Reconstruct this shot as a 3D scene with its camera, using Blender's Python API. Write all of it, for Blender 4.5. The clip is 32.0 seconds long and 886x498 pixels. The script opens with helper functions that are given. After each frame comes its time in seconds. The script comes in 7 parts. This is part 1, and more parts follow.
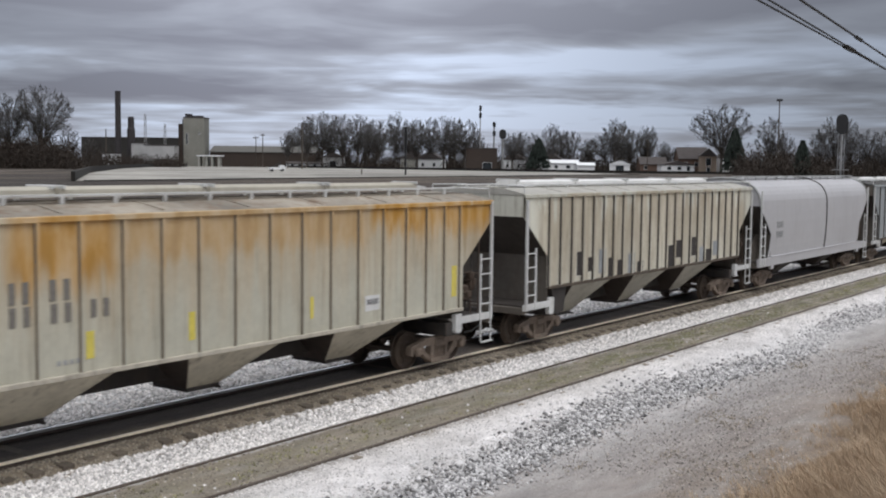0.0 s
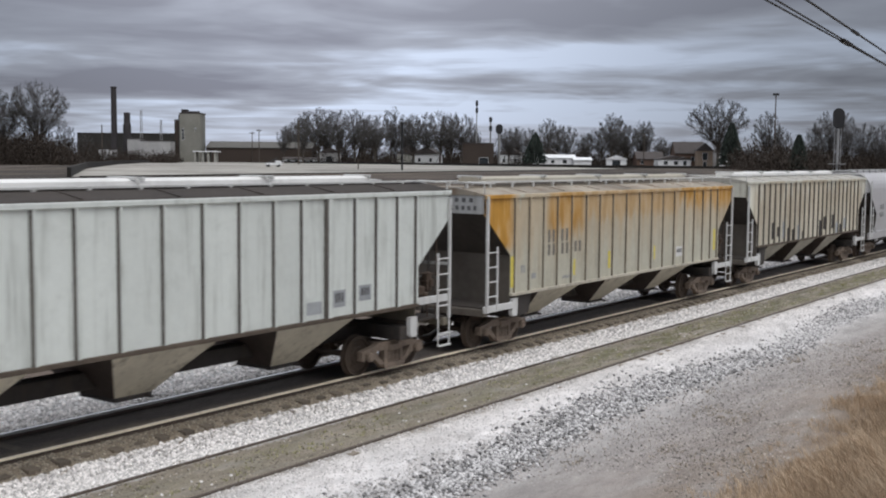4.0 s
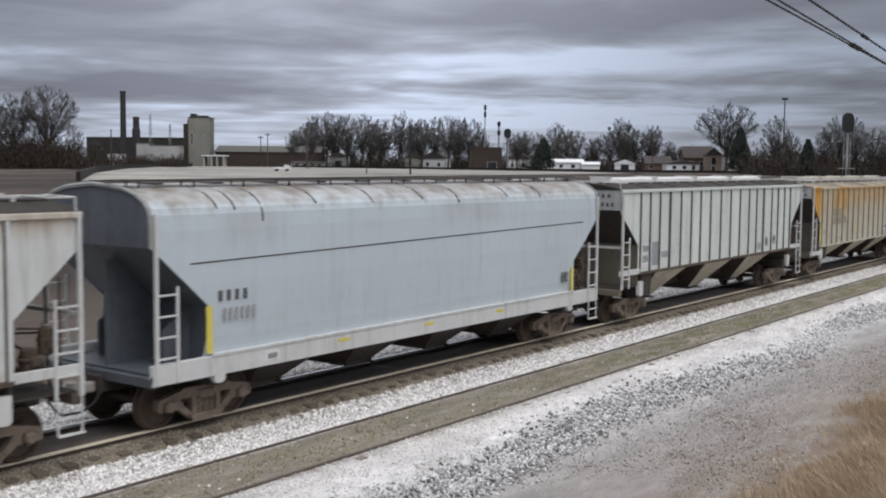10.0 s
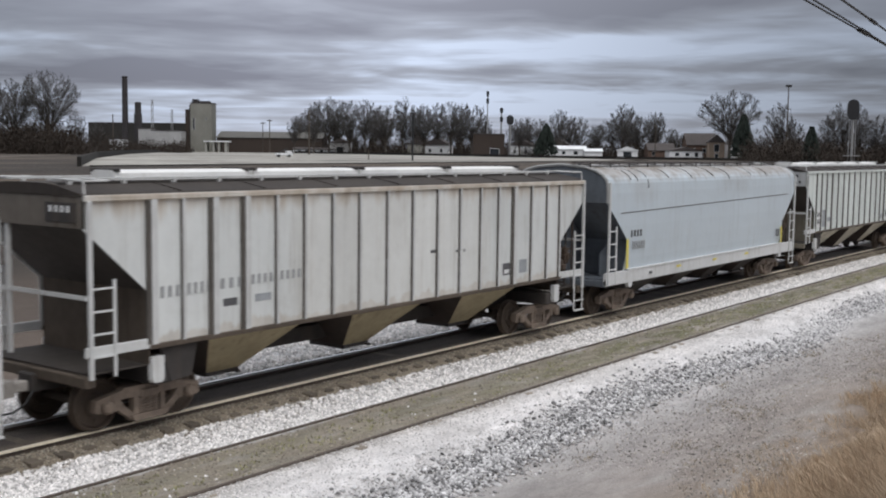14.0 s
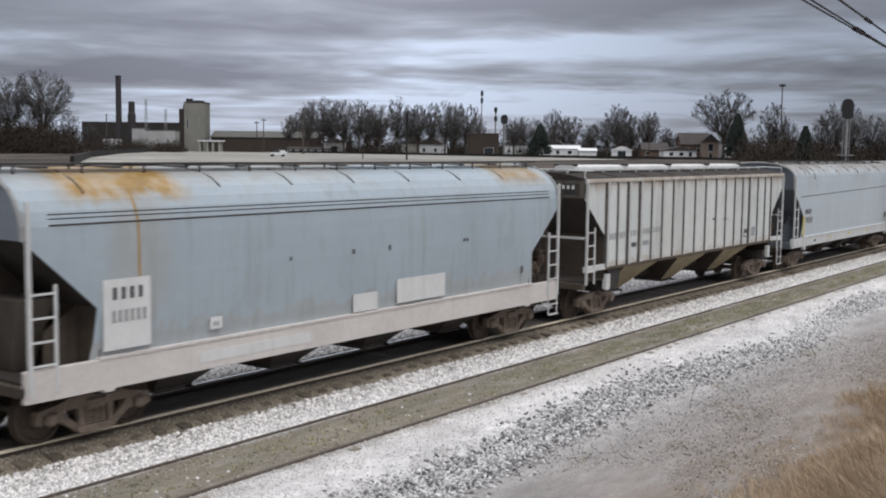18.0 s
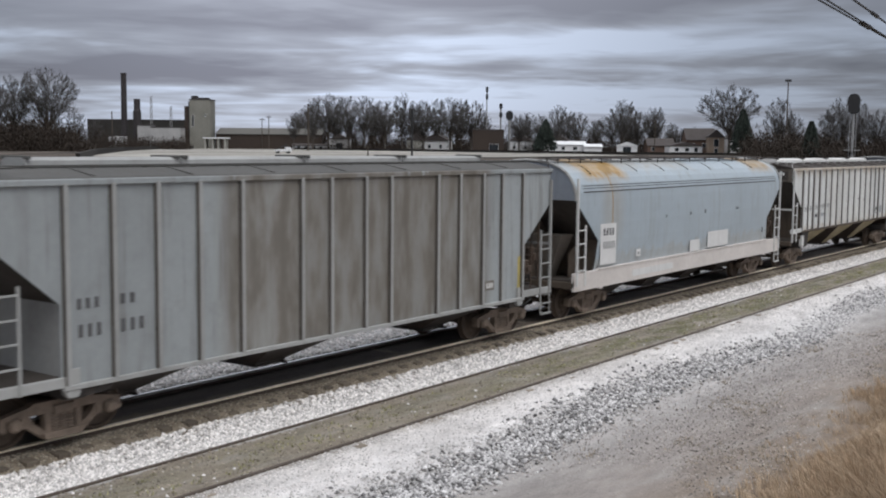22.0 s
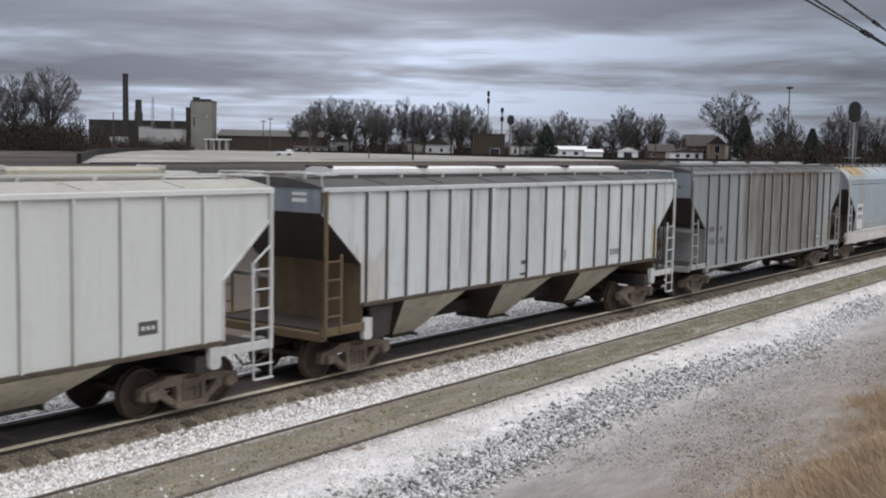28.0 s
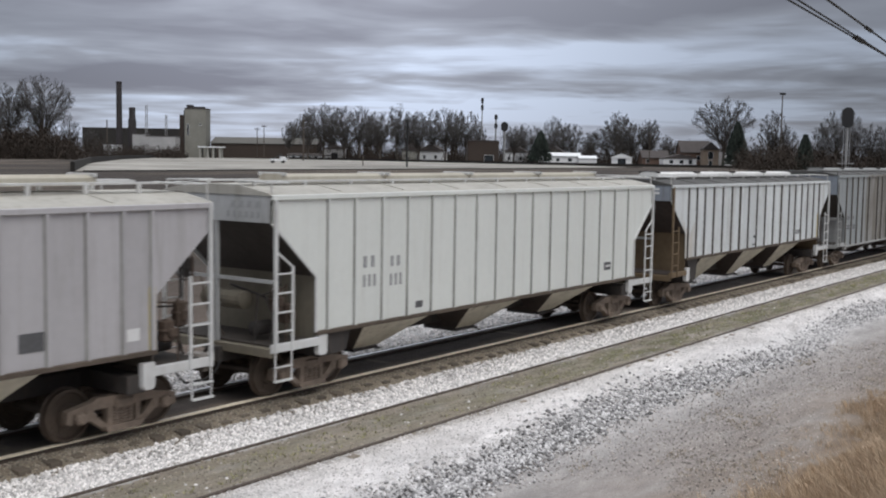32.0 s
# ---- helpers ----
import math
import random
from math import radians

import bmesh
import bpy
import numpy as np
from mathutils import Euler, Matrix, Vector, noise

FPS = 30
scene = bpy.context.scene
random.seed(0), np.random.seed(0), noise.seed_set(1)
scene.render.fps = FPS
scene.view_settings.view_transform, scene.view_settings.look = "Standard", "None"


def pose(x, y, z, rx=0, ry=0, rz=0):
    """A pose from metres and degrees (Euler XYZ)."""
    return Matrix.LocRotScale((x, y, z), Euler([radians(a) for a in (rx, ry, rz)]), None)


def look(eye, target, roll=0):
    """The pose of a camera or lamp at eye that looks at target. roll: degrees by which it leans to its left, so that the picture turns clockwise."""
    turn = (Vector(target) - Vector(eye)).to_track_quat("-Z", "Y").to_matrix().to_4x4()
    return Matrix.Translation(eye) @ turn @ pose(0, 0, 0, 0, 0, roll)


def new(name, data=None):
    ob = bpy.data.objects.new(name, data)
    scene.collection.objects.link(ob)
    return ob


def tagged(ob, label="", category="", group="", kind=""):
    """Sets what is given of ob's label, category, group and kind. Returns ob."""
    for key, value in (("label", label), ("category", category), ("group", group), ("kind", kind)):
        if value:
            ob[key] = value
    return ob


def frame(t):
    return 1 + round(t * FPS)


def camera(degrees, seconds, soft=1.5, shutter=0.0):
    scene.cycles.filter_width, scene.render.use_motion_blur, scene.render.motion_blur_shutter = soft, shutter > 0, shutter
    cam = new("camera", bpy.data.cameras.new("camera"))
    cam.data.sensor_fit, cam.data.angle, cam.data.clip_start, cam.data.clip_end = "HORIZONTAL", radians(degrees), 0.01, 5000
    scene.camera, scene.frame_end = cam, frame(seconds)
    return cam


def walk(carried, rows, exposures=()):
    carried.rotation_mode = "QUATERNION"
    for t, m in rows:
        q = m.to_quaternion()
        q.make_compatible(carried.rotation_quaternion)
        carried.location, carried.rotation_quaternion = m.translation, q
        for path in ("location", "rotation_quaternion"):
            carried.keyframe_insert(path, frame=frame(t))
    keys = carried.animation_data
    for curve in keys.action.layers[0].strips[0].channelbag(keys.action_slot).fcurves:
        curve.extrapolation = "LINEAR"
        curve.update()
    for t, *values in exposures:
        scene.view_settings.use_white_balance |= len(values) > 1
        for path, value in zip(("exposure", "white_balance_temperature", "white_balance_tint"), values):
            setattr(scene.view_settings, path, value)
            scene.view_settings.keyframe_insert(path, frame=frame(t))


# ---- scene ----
# ---- camera: it stands beside the tracks on a bank, 4.94 m over the rails, and sways a little ----
EYE_HEIGHT = 4.94
LENS_DEGREES = 43.81


def eye_pose(rx, ry, rz, ahead):
    """A pose turned by rx, ry, rz at the standing place, moved ahead along its view."""
    m = pose(0, 0, EYE_HEIGHT, rx, ry, rz)
    m.translation += m.to_3x3() @ Vector((0, 0, -ahead))
    return m


# seconds, tilt, lean, turn, metres ahead
PATH = [
    (0, 85.59, -0.64, -54.08, -0.17), (0.5, 85.46, -0.61, -53.94, -0.14), (1, 85.53, -0.67, -54.06, -0.20), (1.5, 85.16, -0.65, -54.09, -0.20),
    (2, 85.38, -0.50, -54.33, -0.17), (2.5, 85.57, -0.43, -54.26, -0.21), (3, 85.68, -0.36, -54.10, -0.17), (3.5, 85.33, -0.51, -54.26, -0.09),
    (5.5, 85.61, -0.38, -54.24, -0.35), (6, 85.68, -0.17, -54.20, -0.39), (6.5, 85.48, -0.44, -54.20, -0.05), (7, 85.27, -0.56, -54.09, -0.21),
    (7.5, 85.36, -0.46, -53.85, -0.25), (8, 85.32, -0.53, -53.99, -0.26), (8.5, 85.81, -0.61, -53.98, -0.45), (9, 85.86, -0.38, -54.06, -0.37),
    (9.5, 85.61, -0.40, -54.19, -0.14), (10, 85.56, -0.54, -53.83, -0.10), (10.5, 85.17, -0.52, -53.67, -0.10), (11, 85.02, -0.66, -53.71, 0.12),
    (11.5, 84.88, -0.61, -53.95, 0.12), (12, 84.86, -0.39, -54.05, 0.05), (12.5, 85.17, -0.81, -53.74, 0.04), (13, 85.07, -0.71, -53.76, 0.10),
    (13.5, 84.88, -0.67, -53.81, 0.18), (14, 84.86, -0.71, -53.71, 0.28), (14.5, 84.81, -0.75, -53.81, 0.30), (16.5, 85.11, -0.57, -53.86, 0.33),
    (17, 85.13, -0.60, -53.84, 0.25), (17.5, 85.08, -0.76, -54.12, 0.40), (18, 84.84, -0.71, -54.01, 0.43), (18.5, 84.91, -0.59, -54.00, 0.33),
    (19, 84.75, -0.62, -54.05, 0.44), (19.5, 84.94, -0.68, -53.76, 0.16), (20, 85.01, -0.73, -54.02, 0.29), (20.5, 85.12, -0.73, -53.87, 0.31),
    (21, 85.05, -0.61, -53.57, 0.28), (21.5, 84.79, -0.53, -53.76, 0.35), (22, 84.65, -0.53, -53.74, 0.47), (22.5, 84.69, -0.34, -53.80, 0.38),
    (23, 85.04, -0.53, -53.65, 0.24), (23.5, 85.13, -0.54, -53.64, 0.18), (24, 84.91, -0.77, -53.42, 0.32), (24.5, 84.93, -0.89, -53.21, 0.32),
    (26.5, 84.93, -0.87, -53.73, 0.37), (27, 84.95, -1.00, -53.50, 0.21), (27.5, 85.08, -1.00, -53.66, 0.30), (28, 84.84, -1.09, -53.69, 0.41),
    (28.5, 84.81, -1.09, -53.80, 0.57), (29, 84.96, -0.92, -53.81, 0.47), (29.5, 84.87, -0.96, -54.10, 0.55), (30, 85.01, -1.01, -53.97, 0.50),
    (30.5, 85.21, -1.03, -54.18, 0.51), (31, 85.11, -0.98, -53.86, 0.57), (31.5, 85.26, -0.93, -54.16, 0.52), (32, 85.20, -0.92, -54.00, 0.45),
]
cam = camera(LENS_DEGREES, 32.0, soft=2.0, shutter=0.5)
walk(cam, [(t, eye_pose(rx, ry, rz, ahead)) for t, rx, ry, rz, ahead in PATH], exposures=[(0, 0.13, 6380, 9), (32, 0.13, 6380, 9)])

# ---- light: overcast sky, soft high sun ----
SUN_ELEVATION, SUN_AZIMUTH = 56.0, 205.0


def make_world():
    world = bpy.data.worlds.new("overcast_sky")
    scene.world = world
    world.use_nodes = True
    nt = world.node_tree
    nt.nodes.clear()
    n, lk = nt.nodes.new, nt.links.new
    out, bg = n("ShaderNodeOutputWorld"), n("ShaderNodeBackground")
    co = n("ShaderNodeTexCoord")
    sep = n("ShaderNodeSeparateXYZ")
    lk(co.outputs["Generated"], sep.inputs[0])

    def m(op, a, b=None, c=None, clamp=False):
        nd = n("ShaderNodeMath")
        nd.operation, nd.use_clamp = op, clamp
        for i, v in enumerate((a, b, c)):
            if v is None:
                continue
            if isinstance(v, (int, float)):
                nd.inputs[i].default_value = v
            else:
                lk(v, nd.inputs[i])
        return nd.outputs[0]

    up = m("MAXIMUM", sep.outputs[2], 0.0)
    den = m("ADD", up, 0.055)
    u, v = m("DIVIDE", sep.outputs[0], den), m("DIVIDE", sep.outputs[1], den)
    # along and across the view, so that the cloud rolls lie across it
    ua = m("ADD", m("MULTIPLY", u, 0.809), m("MULTIPLY", v, 0.588))
    va = m("SUBTRACT", m("MULTIPLY", v, 0.809), m("MULTIPLY", u, 0.588))
    comb = n("ShaderNodeCombineXYZ")
    lk(m("MULTIPLY", ua, 0.92), comb.inputs[0]), lk(m("MULTIPLY", va, 0.8), comb.inputs[1])

    def cloud(scale, detail, rough, dist, shift):
        t = n("ShaderNodeTexNoise")
        t.noise_dimensions = "3D"
        mp = n("ShaderNodeMapping")
        mp.inputs["Location"].default_value = (shift, shift * 0.7, shift * 1.3)
        lk(comb.outputs[0], mp.inputs[0]), lk(mp.outputs[0], t.inputs["Vector"])
        t.inputs["Scale"].default_value, t.inputs["Detail"].default_value = scale, detail
        t.inputs["Roughness"].default_value, t.inputs["Distortion"].default_value = rough, dist
        return t.outputs["Fac"]

    fac = m("ADD", m("ADD", m("MULTIPLY", cloud(0.40, 3, 0.5, 0.6, 3.1), 0.50), m("MULTIPLY", cloud(0.95, 4, 0.52, 0.8, 9.4), 0.34)), m("MULTIPLY", cloud(2.3, 3, 0.5, 0.2, 17.7), 0.16))
    # the deck is thinner low over the horizon and thickens upwards
    low = n("ShaderNodeValToRGB")
    el = low.color_ramp.elements
    el[0].position, el[0].color = 0.0, (0.56, 0.56, 0.56, 1)
    el[1].position, el[1].color = 1.0, (0.5, 0.5, 0.5, 1)
    for place_, v in ((0.08, 0.56), (0.2, 0.535), (0.3, 0.53), (0.37, 0.475), (0.45, 0.52), (0.52, 0.53), (0.58, 0.45), (0.72, 0.44), (0.9, 0.47)):
        el.new(place_).color = (v, v, v, 1)
    wave = m("ADD", up, m("MULTIPLY", m("SUBTRACT", cloud(0.16, 2, 0.5, 0.2, 31.0), 0.5), 0.07))
    lk(m("MULTIPLY", wave, 5.5), low.inputs[0])
    fac = m("ADD", m("MULTIPLY", m("SUBTRACT", fac, 0.5), 0.95), low.outputs[0])
    ramp = n("ShaderNodeValToRGB")
    e = ramp.color_ramp.elements
    e[0].position, e[0].color = 0.40, (0.178, 0.178, 0.245, 1)
    e[1].position, e[1].color = 0.61, (0.70, 0.79, 1.0, 1)
    mid = ramp.color_ramp.elements.new(0.5)
    mid.color = (0.335, 0.352, 0.44, 1)
    lk(fac, ramp.inputs[0])
    # bright low band of clear haze just over the horizon
    glow = m("POWER", m("SUBTRACT", 1.0, m("MINIMUM", m("MULTIPLY", up, 16.0), 1.0)), 1.6)
    hz = n("ShaderNodeMix")
    hz.data_type = "RGBA"
    lk(m("MULTIPLY", glow, 0.7), hz.inputs[0]), lk(ramp.outputs[0], hz.inputs[6])
    hz.inputs[7].default_value = (0.62, 0.66, 0.78, 1)
    # high up the cloud closes to an even grey
    even = n("ShaderNodeMix")
    even.data_type = "RGBA"
    lk(m("MULTIPLY", m("MINIMUM", m("MULTIPLY", up, 3.0), 1.0), 0.8), even.inputs[0]), lk(hz.outputs[2], even.inputs[6])
    even.inputs[7].default_value = (0.40, 0.40, 0.405, 1)
    # the sky is set brighter ahead and falls off towards the view's sides
    ahead = m("ADD", m("MULTIPLY", sep.outputs[0], 0.743), m("MULTIPLY", sep.outputs[1], 0.669))
    # an unseen lift of the sky behind the eye, added to brighten the car sides
    behind = m("MULTIPLY", m("MAXIMUM", m("MULTIPLY", sep.outputs[1], -1.0), 0.0), 0.11)
    thin = m("ADD", m("ADD", 0.33, behind), m("MULTIPLY", m("POWER", m("MAXIMUM", ahead, 0.0), 20.0), 0.53))
    # an overcast dome is brighter towards the zenith
    rise = m("ADD", 1.0, m("MULTIPLY", m("POWER", up, 1.4), 8.6))
    sc = n("ShaderNodeVectorMath")
    sc.operation = "SCALE"
    lk(even.outputs[2], sc.inputs[0]), lk(m("MULTIPLY", rise, thin), sc.inputs["Scale"])
    sky = n("ShaderNodeTexSky")
    sky.sky_type, sky.sun_disc = "NISHITA", False
    sky.sun_elevation, sky.sun_rotation = radians(SUN_ELEVATION), radians(SUN_AZIMUTH)
    blue = n("ShaderNodeVectorMath")
    blue.operation = "SCALE"
    lk(sky.outputs[0], blue.inputs[0])
    blue.inputs["Scale"].default_value = 0.06
    mx = n("ShaderNodeMix")
    mx.data_type = "RGBA"
    mx.inputs[0].default_value = 0.12
    lk(sc.outputs[0], mx.inputs[6]), lk(blue.outputs[0], mx.inputs[7])
    lk(mx.outputs[2], bg.inputs[0])
    bg.inputs[1].default_value = 1.06
    lk(bg.outputs[0], out.inputs[0])


make_world()
sun = new("sun", bpy.data.lights.new("sun", "SUN"))
sun.data.energy, sun.data.angle, sun.data.color = 1.0, radians(35), (1.0, 0.96, 0.9)
sun_from = Vector((math.sin(radians(SUN_AZIMUTH)) * math.cos(radians(SUN_ELEVATION)), math.cos(radians(SUN_AZIMUTH)) * math.cos(radians(SUN_ELEVATION)), math.sin(radians(SUN_ELEVATION))))
sun.matrix_world = look(sun_from * 50, (0, 0, 0))

# ---- materials ----


def material(name, colour, rough=0.7, metal=0.0, grain=(6.0, 0.25), blotch=(0.7, 0.3), streak=0.0, rust=None, bump=0.0, bump_scale=40.0, dirt=(0.09, 0.075, 0.06), random_tone=0.0, dirt_amount=0.35, coord="Object", island=False):
    """A weathered surface: grain and blotches in the tone, dirt that runs in vertical streaks, and rust patches.
    rust: (amount 0-1, colour, bands) with bands of (x0, x1, z0, z1, soft, weight) in the thing's own metres."""
    mat = bpy.data.materials.new(name)
    mat.use_nodes = True
    nt = mat.node_tree
    n, lk = nt.nodes.new, nt.links.new
    bsdf = nt.nodes["Principled BSDF"]
    bsdf.inputs["Roughness"].default_value, bsdf.inputs["Metallic"].default_value = rough, metal
    co = n("ShaderNodeTexCoord").outputs[coord]

    def m(op, a, b=None, clamp=False):
        nd = n("ShaderNodeMath")
        nd.operation, nd.use_clamp = op, clamp
        for i, v in enumerate((a, b)):
            if v is None:
                continue
            if isinstance(v, (int, float)):
                nd.inputs[i].default_value = v
            else:
                lk(v, nd.inputs[i])
        return nd.outputs[0]

    def tex(scale, detail=4, stretch=(1, 1, 1), rough_=0.6, shift=0.0):
        mp = n("ShaderNodeMapping")
        mp.inputs["Scale"].default_value = stretch
        mp.inputs["Location"].default_value = (shift, shift, shift)
        lk(co, mp.inputs[0])
        t = n("ShaderNodeTexNoise")
        lk(mp.outputs[0], t.inputs["Vector"])
        t.inputs["Scale"].default_value, t.inputs["Detail"].default_value, t.inputs["Roughness"].default_value = scale, detail, rough_
        return t.outputs["Fac"]

    def span(value, a, b):
        nd = n("ShaderNodeMapRange")
        nd.interpolation_type = "SMOOTHSTEP"
        lk(value, nd.inputs[0])
        nd.inputs[1].default_value, nd.inputs[2].default_value = a, b
        return nd.outputs[0]

    def mix(f, a, b):
        nd = n("ShaderNodeMix")
        nd.data_type = "RGBA"
        for i, v in ((0, f), (6, a), (7, b)):
            if isinstance(v, (int, float)):
                nd.inputs[i].default_value = v
            elif isinstance(v, tuple):
                nd.inputs[i].default_value = (*v, 1)
            else:
                lk(v, nd.inputs[i])
        return nd.outputs[2]

    tone = m("ADD", m("MULTIPLY", m("SUBTRACT", tex(grain[0], 5), 0.5), grain[1] * 2), m("MULTIPLY", m("SUBTRACT", tex(blotch[0], 3, shift=7.0), 0.5), blotch[1] * 2))
    if random_tone:
        if island:
            rnd = n("ShaderNodeNewGeometry").outputs["Random Per Island"]
        else:
            rnd = n("ShaderNodeObjectInfo").outputs["Random"]
        tone = m("ADD", tone, m("MULTIPLY", m("SUBTRACT", rnd, 0.5), random_tone * 2))
    scale = n("ShaderNodeVectorMath")
    scale.operation = "SCALE"
    scale.inputs[0].default_value = colour
    lk(m("MAXIMUM", m("ADD", 1.0, tone), 0.05), scale.inputs["Scale"])
    col = scale.outputs[0]
    if streak:
        s1 = span(tex(6.0, 5, (1.0, 1.0, 0.07)), 0.46, 0.74)
        s2 = span(tex(1.3, 3, (1.0, 1.0, 0.35), shift=3.0), 0.30, 0.66)
        col = mix(m("MULTIPLY", m("MULTIPLY", s1, s2), streak, True), col, dirt)
        col = mix(m("MULTIPLY", span(tex(2.2, 6, shift=11.0), 0.52, 0.78), dirt_amount * streak, True), col, dirt)
    if rust:
        amount, rcol, bands = rust
        sep = n("ShaderNodeSeparateXYZ")
        lk(co, sep.inputs[0])
        runs = tex(3.2, 5, (1.0, 1.0, 0.12), shift=5.0)
        clot = tex(1.9, 5, (1.0, 1.0, 0.3), shift=21.0)
        mask = None
        for x0, x1, z0, z1, soft, weight in bands:
            z_in = m("ADD", sep.outputs[2], m("MULTIPLY", m("SUBTRACT", runs, 0.5), soft * 2.4))
            sx = 0.025 if x1 - x0 < 0.3 else 0.35 if soft > 0.2 else 0.12
            bx = m("MULTIPLY", span(sep.outputs[0], x0 - sx, x0 + sx), m("SUBTRACT", 1.0, span(sep.outputs[0], x1 - sx, x1 + sx)))
            bz = m("MULTIPLY", span(z_in, z0 - soft * 0.5, z0 + soft * 0.9), m("SUBTRACT", 1.0, span(z_in, z1, z1 + 0.1)))
            one = m("MULTIPLY", m("MULTIPLY", bx, bz), weight)
            mask = one if mask is None else m("MAXIMUM", mask, one)
        mask = m("MULTIPLY", mask, m("ADD", 0.55, m("MULTIPLY", span(clot, 0.33, 0.62), 0.45)))
        shade = mix(span(clot, 0.3, 0.7), tuple(c * 1.15 for c in rcol), tuple(c * 0.72 for c in rcol))
        col = mix(m("MULTIPLY", mask, amount, True), col, shade)
    lk(col, bsdf.inputs["Base Color"])
    lk(m("ADD", rough - 0.08, m("MULTIPLY", tex(9.0, 3, shift=2.0), 0.16), True), bsdf.inputs["Roughness"])
    if bump:
        b = n("ShaderNodeBump")
        b.inputs["Strength"].default_value, b.inputs["Distance"].default_value = bump, 0.02
        lk(tex(bump_scale, 4), b.inputs["Height"])
        lk(b.outputs[0], bsdf.inputs["Normal"])
    return mat


M_STEEL_DARK = material("blackened_steel", (0.045, 0.04, 0.038), 0.75, grain=(5, 0.4), streak=0.4, dirt=(0.10, 0.075, 0.055))
M_TRUCK = material("rusty_cast_steel", (0.20, 0.157, 0.124), 0.85, grain=(9, 0.45), blotch=(2.5, 0.4), bump=0.3)
M_WHEEL = material("worn_wheel_steel", (0.095, 0.073, 0.057), 0.6, 0.3, grain=(12, 0.4))
# polished steel, whitened so that its colour holds the sky's glint
M_RAIL_BRIGHT = material("polished_rail_steel_with_glint", (0.96, 0.96, 0.96), 0.2, 0.6, grain=(8, 0.05))
M_RAIL_DUSTY = material("dusty_worn_rail_steel", (0.88, 0.79, 0.63), 0.45, 0.15, grain=(8, 0.2))
M_RAIL_RUST = material("rusted_rail_steel", (0.085, 0.065, 0.052), 0.8, grain=(8, 0.35), coord="Object")
M_TIE = material("weathered_tie_timber", (0.24, 0.205, 0.165), 0.9, grain=(7, 0.5), blotch=(1.5, 0.4), random_tone=0.3, bump=0.5)
# mainline ties: the shade under the train is put into this tone
M_TIE_SHADED = material("shade_darkened_tie_timber", (0.115, 0.094, 0.073), 0.85, grain=(7, 0.4), blotch=(1.5, 0.4), random_tone=0.25)
M_INK = material("black_stencil_paint", (0.10, 0.10, 0.105), 0.7, grain=(14, 0.5))
M_INK_FADED = material("faded_stencil_paint", (0.34, 0.345, 0.35), 0.8, grain=(14, 0.45))
M_WHITE_PLATE = material("white_stencil_panel", (0.76, 0.76, 0.755), 0.6, grain=(8, 0.08), blotch=(0.8, 0.12), streak=0.3, dirt=(0.4, 0.39, 0.37))
M_YELLOW = material("yellow_reflective_tape", (0.74, 0.63, 0.12), 0.5, grain=(10, 0.2), streak=0.4, dirt=(0.4, 0.34, 0.16))
M_OLIVE_TAPE = material("dirty_olive_yellow_tape", (0.50, 0.415, 0.15), 0.55, grain=(10, 0.25), streak=0.7, dirt=(0.2, 0.17, 0.10))
M_GREY_PATCH = material("grey_repaint_patch", (0.36, 0.38, 0.40), 0.7, streak=0.5)
M_BRAKE = material("rusty_brown_brake_gear", (0.085, 0.06, 0.045), 0.8, grain=(9, 0.4), blotch=(2.5, 0.4))
M_COUPLER = material("worn_pale_coupler_steel", (0.36, 0.335, 0.31), 0.7, grain=(9, 0.4), blotch=(2.5, 0.4))
M_INK_WORN = material("worn_dark_stencil_paint", (0.20, 0.185, 0.165), 0.75, grain=(14, 0.5))
M_HOSE = material("black_rubber_hose", (0.02, 0.02, 0.02), 0.6)

# ---- mesh tools ----


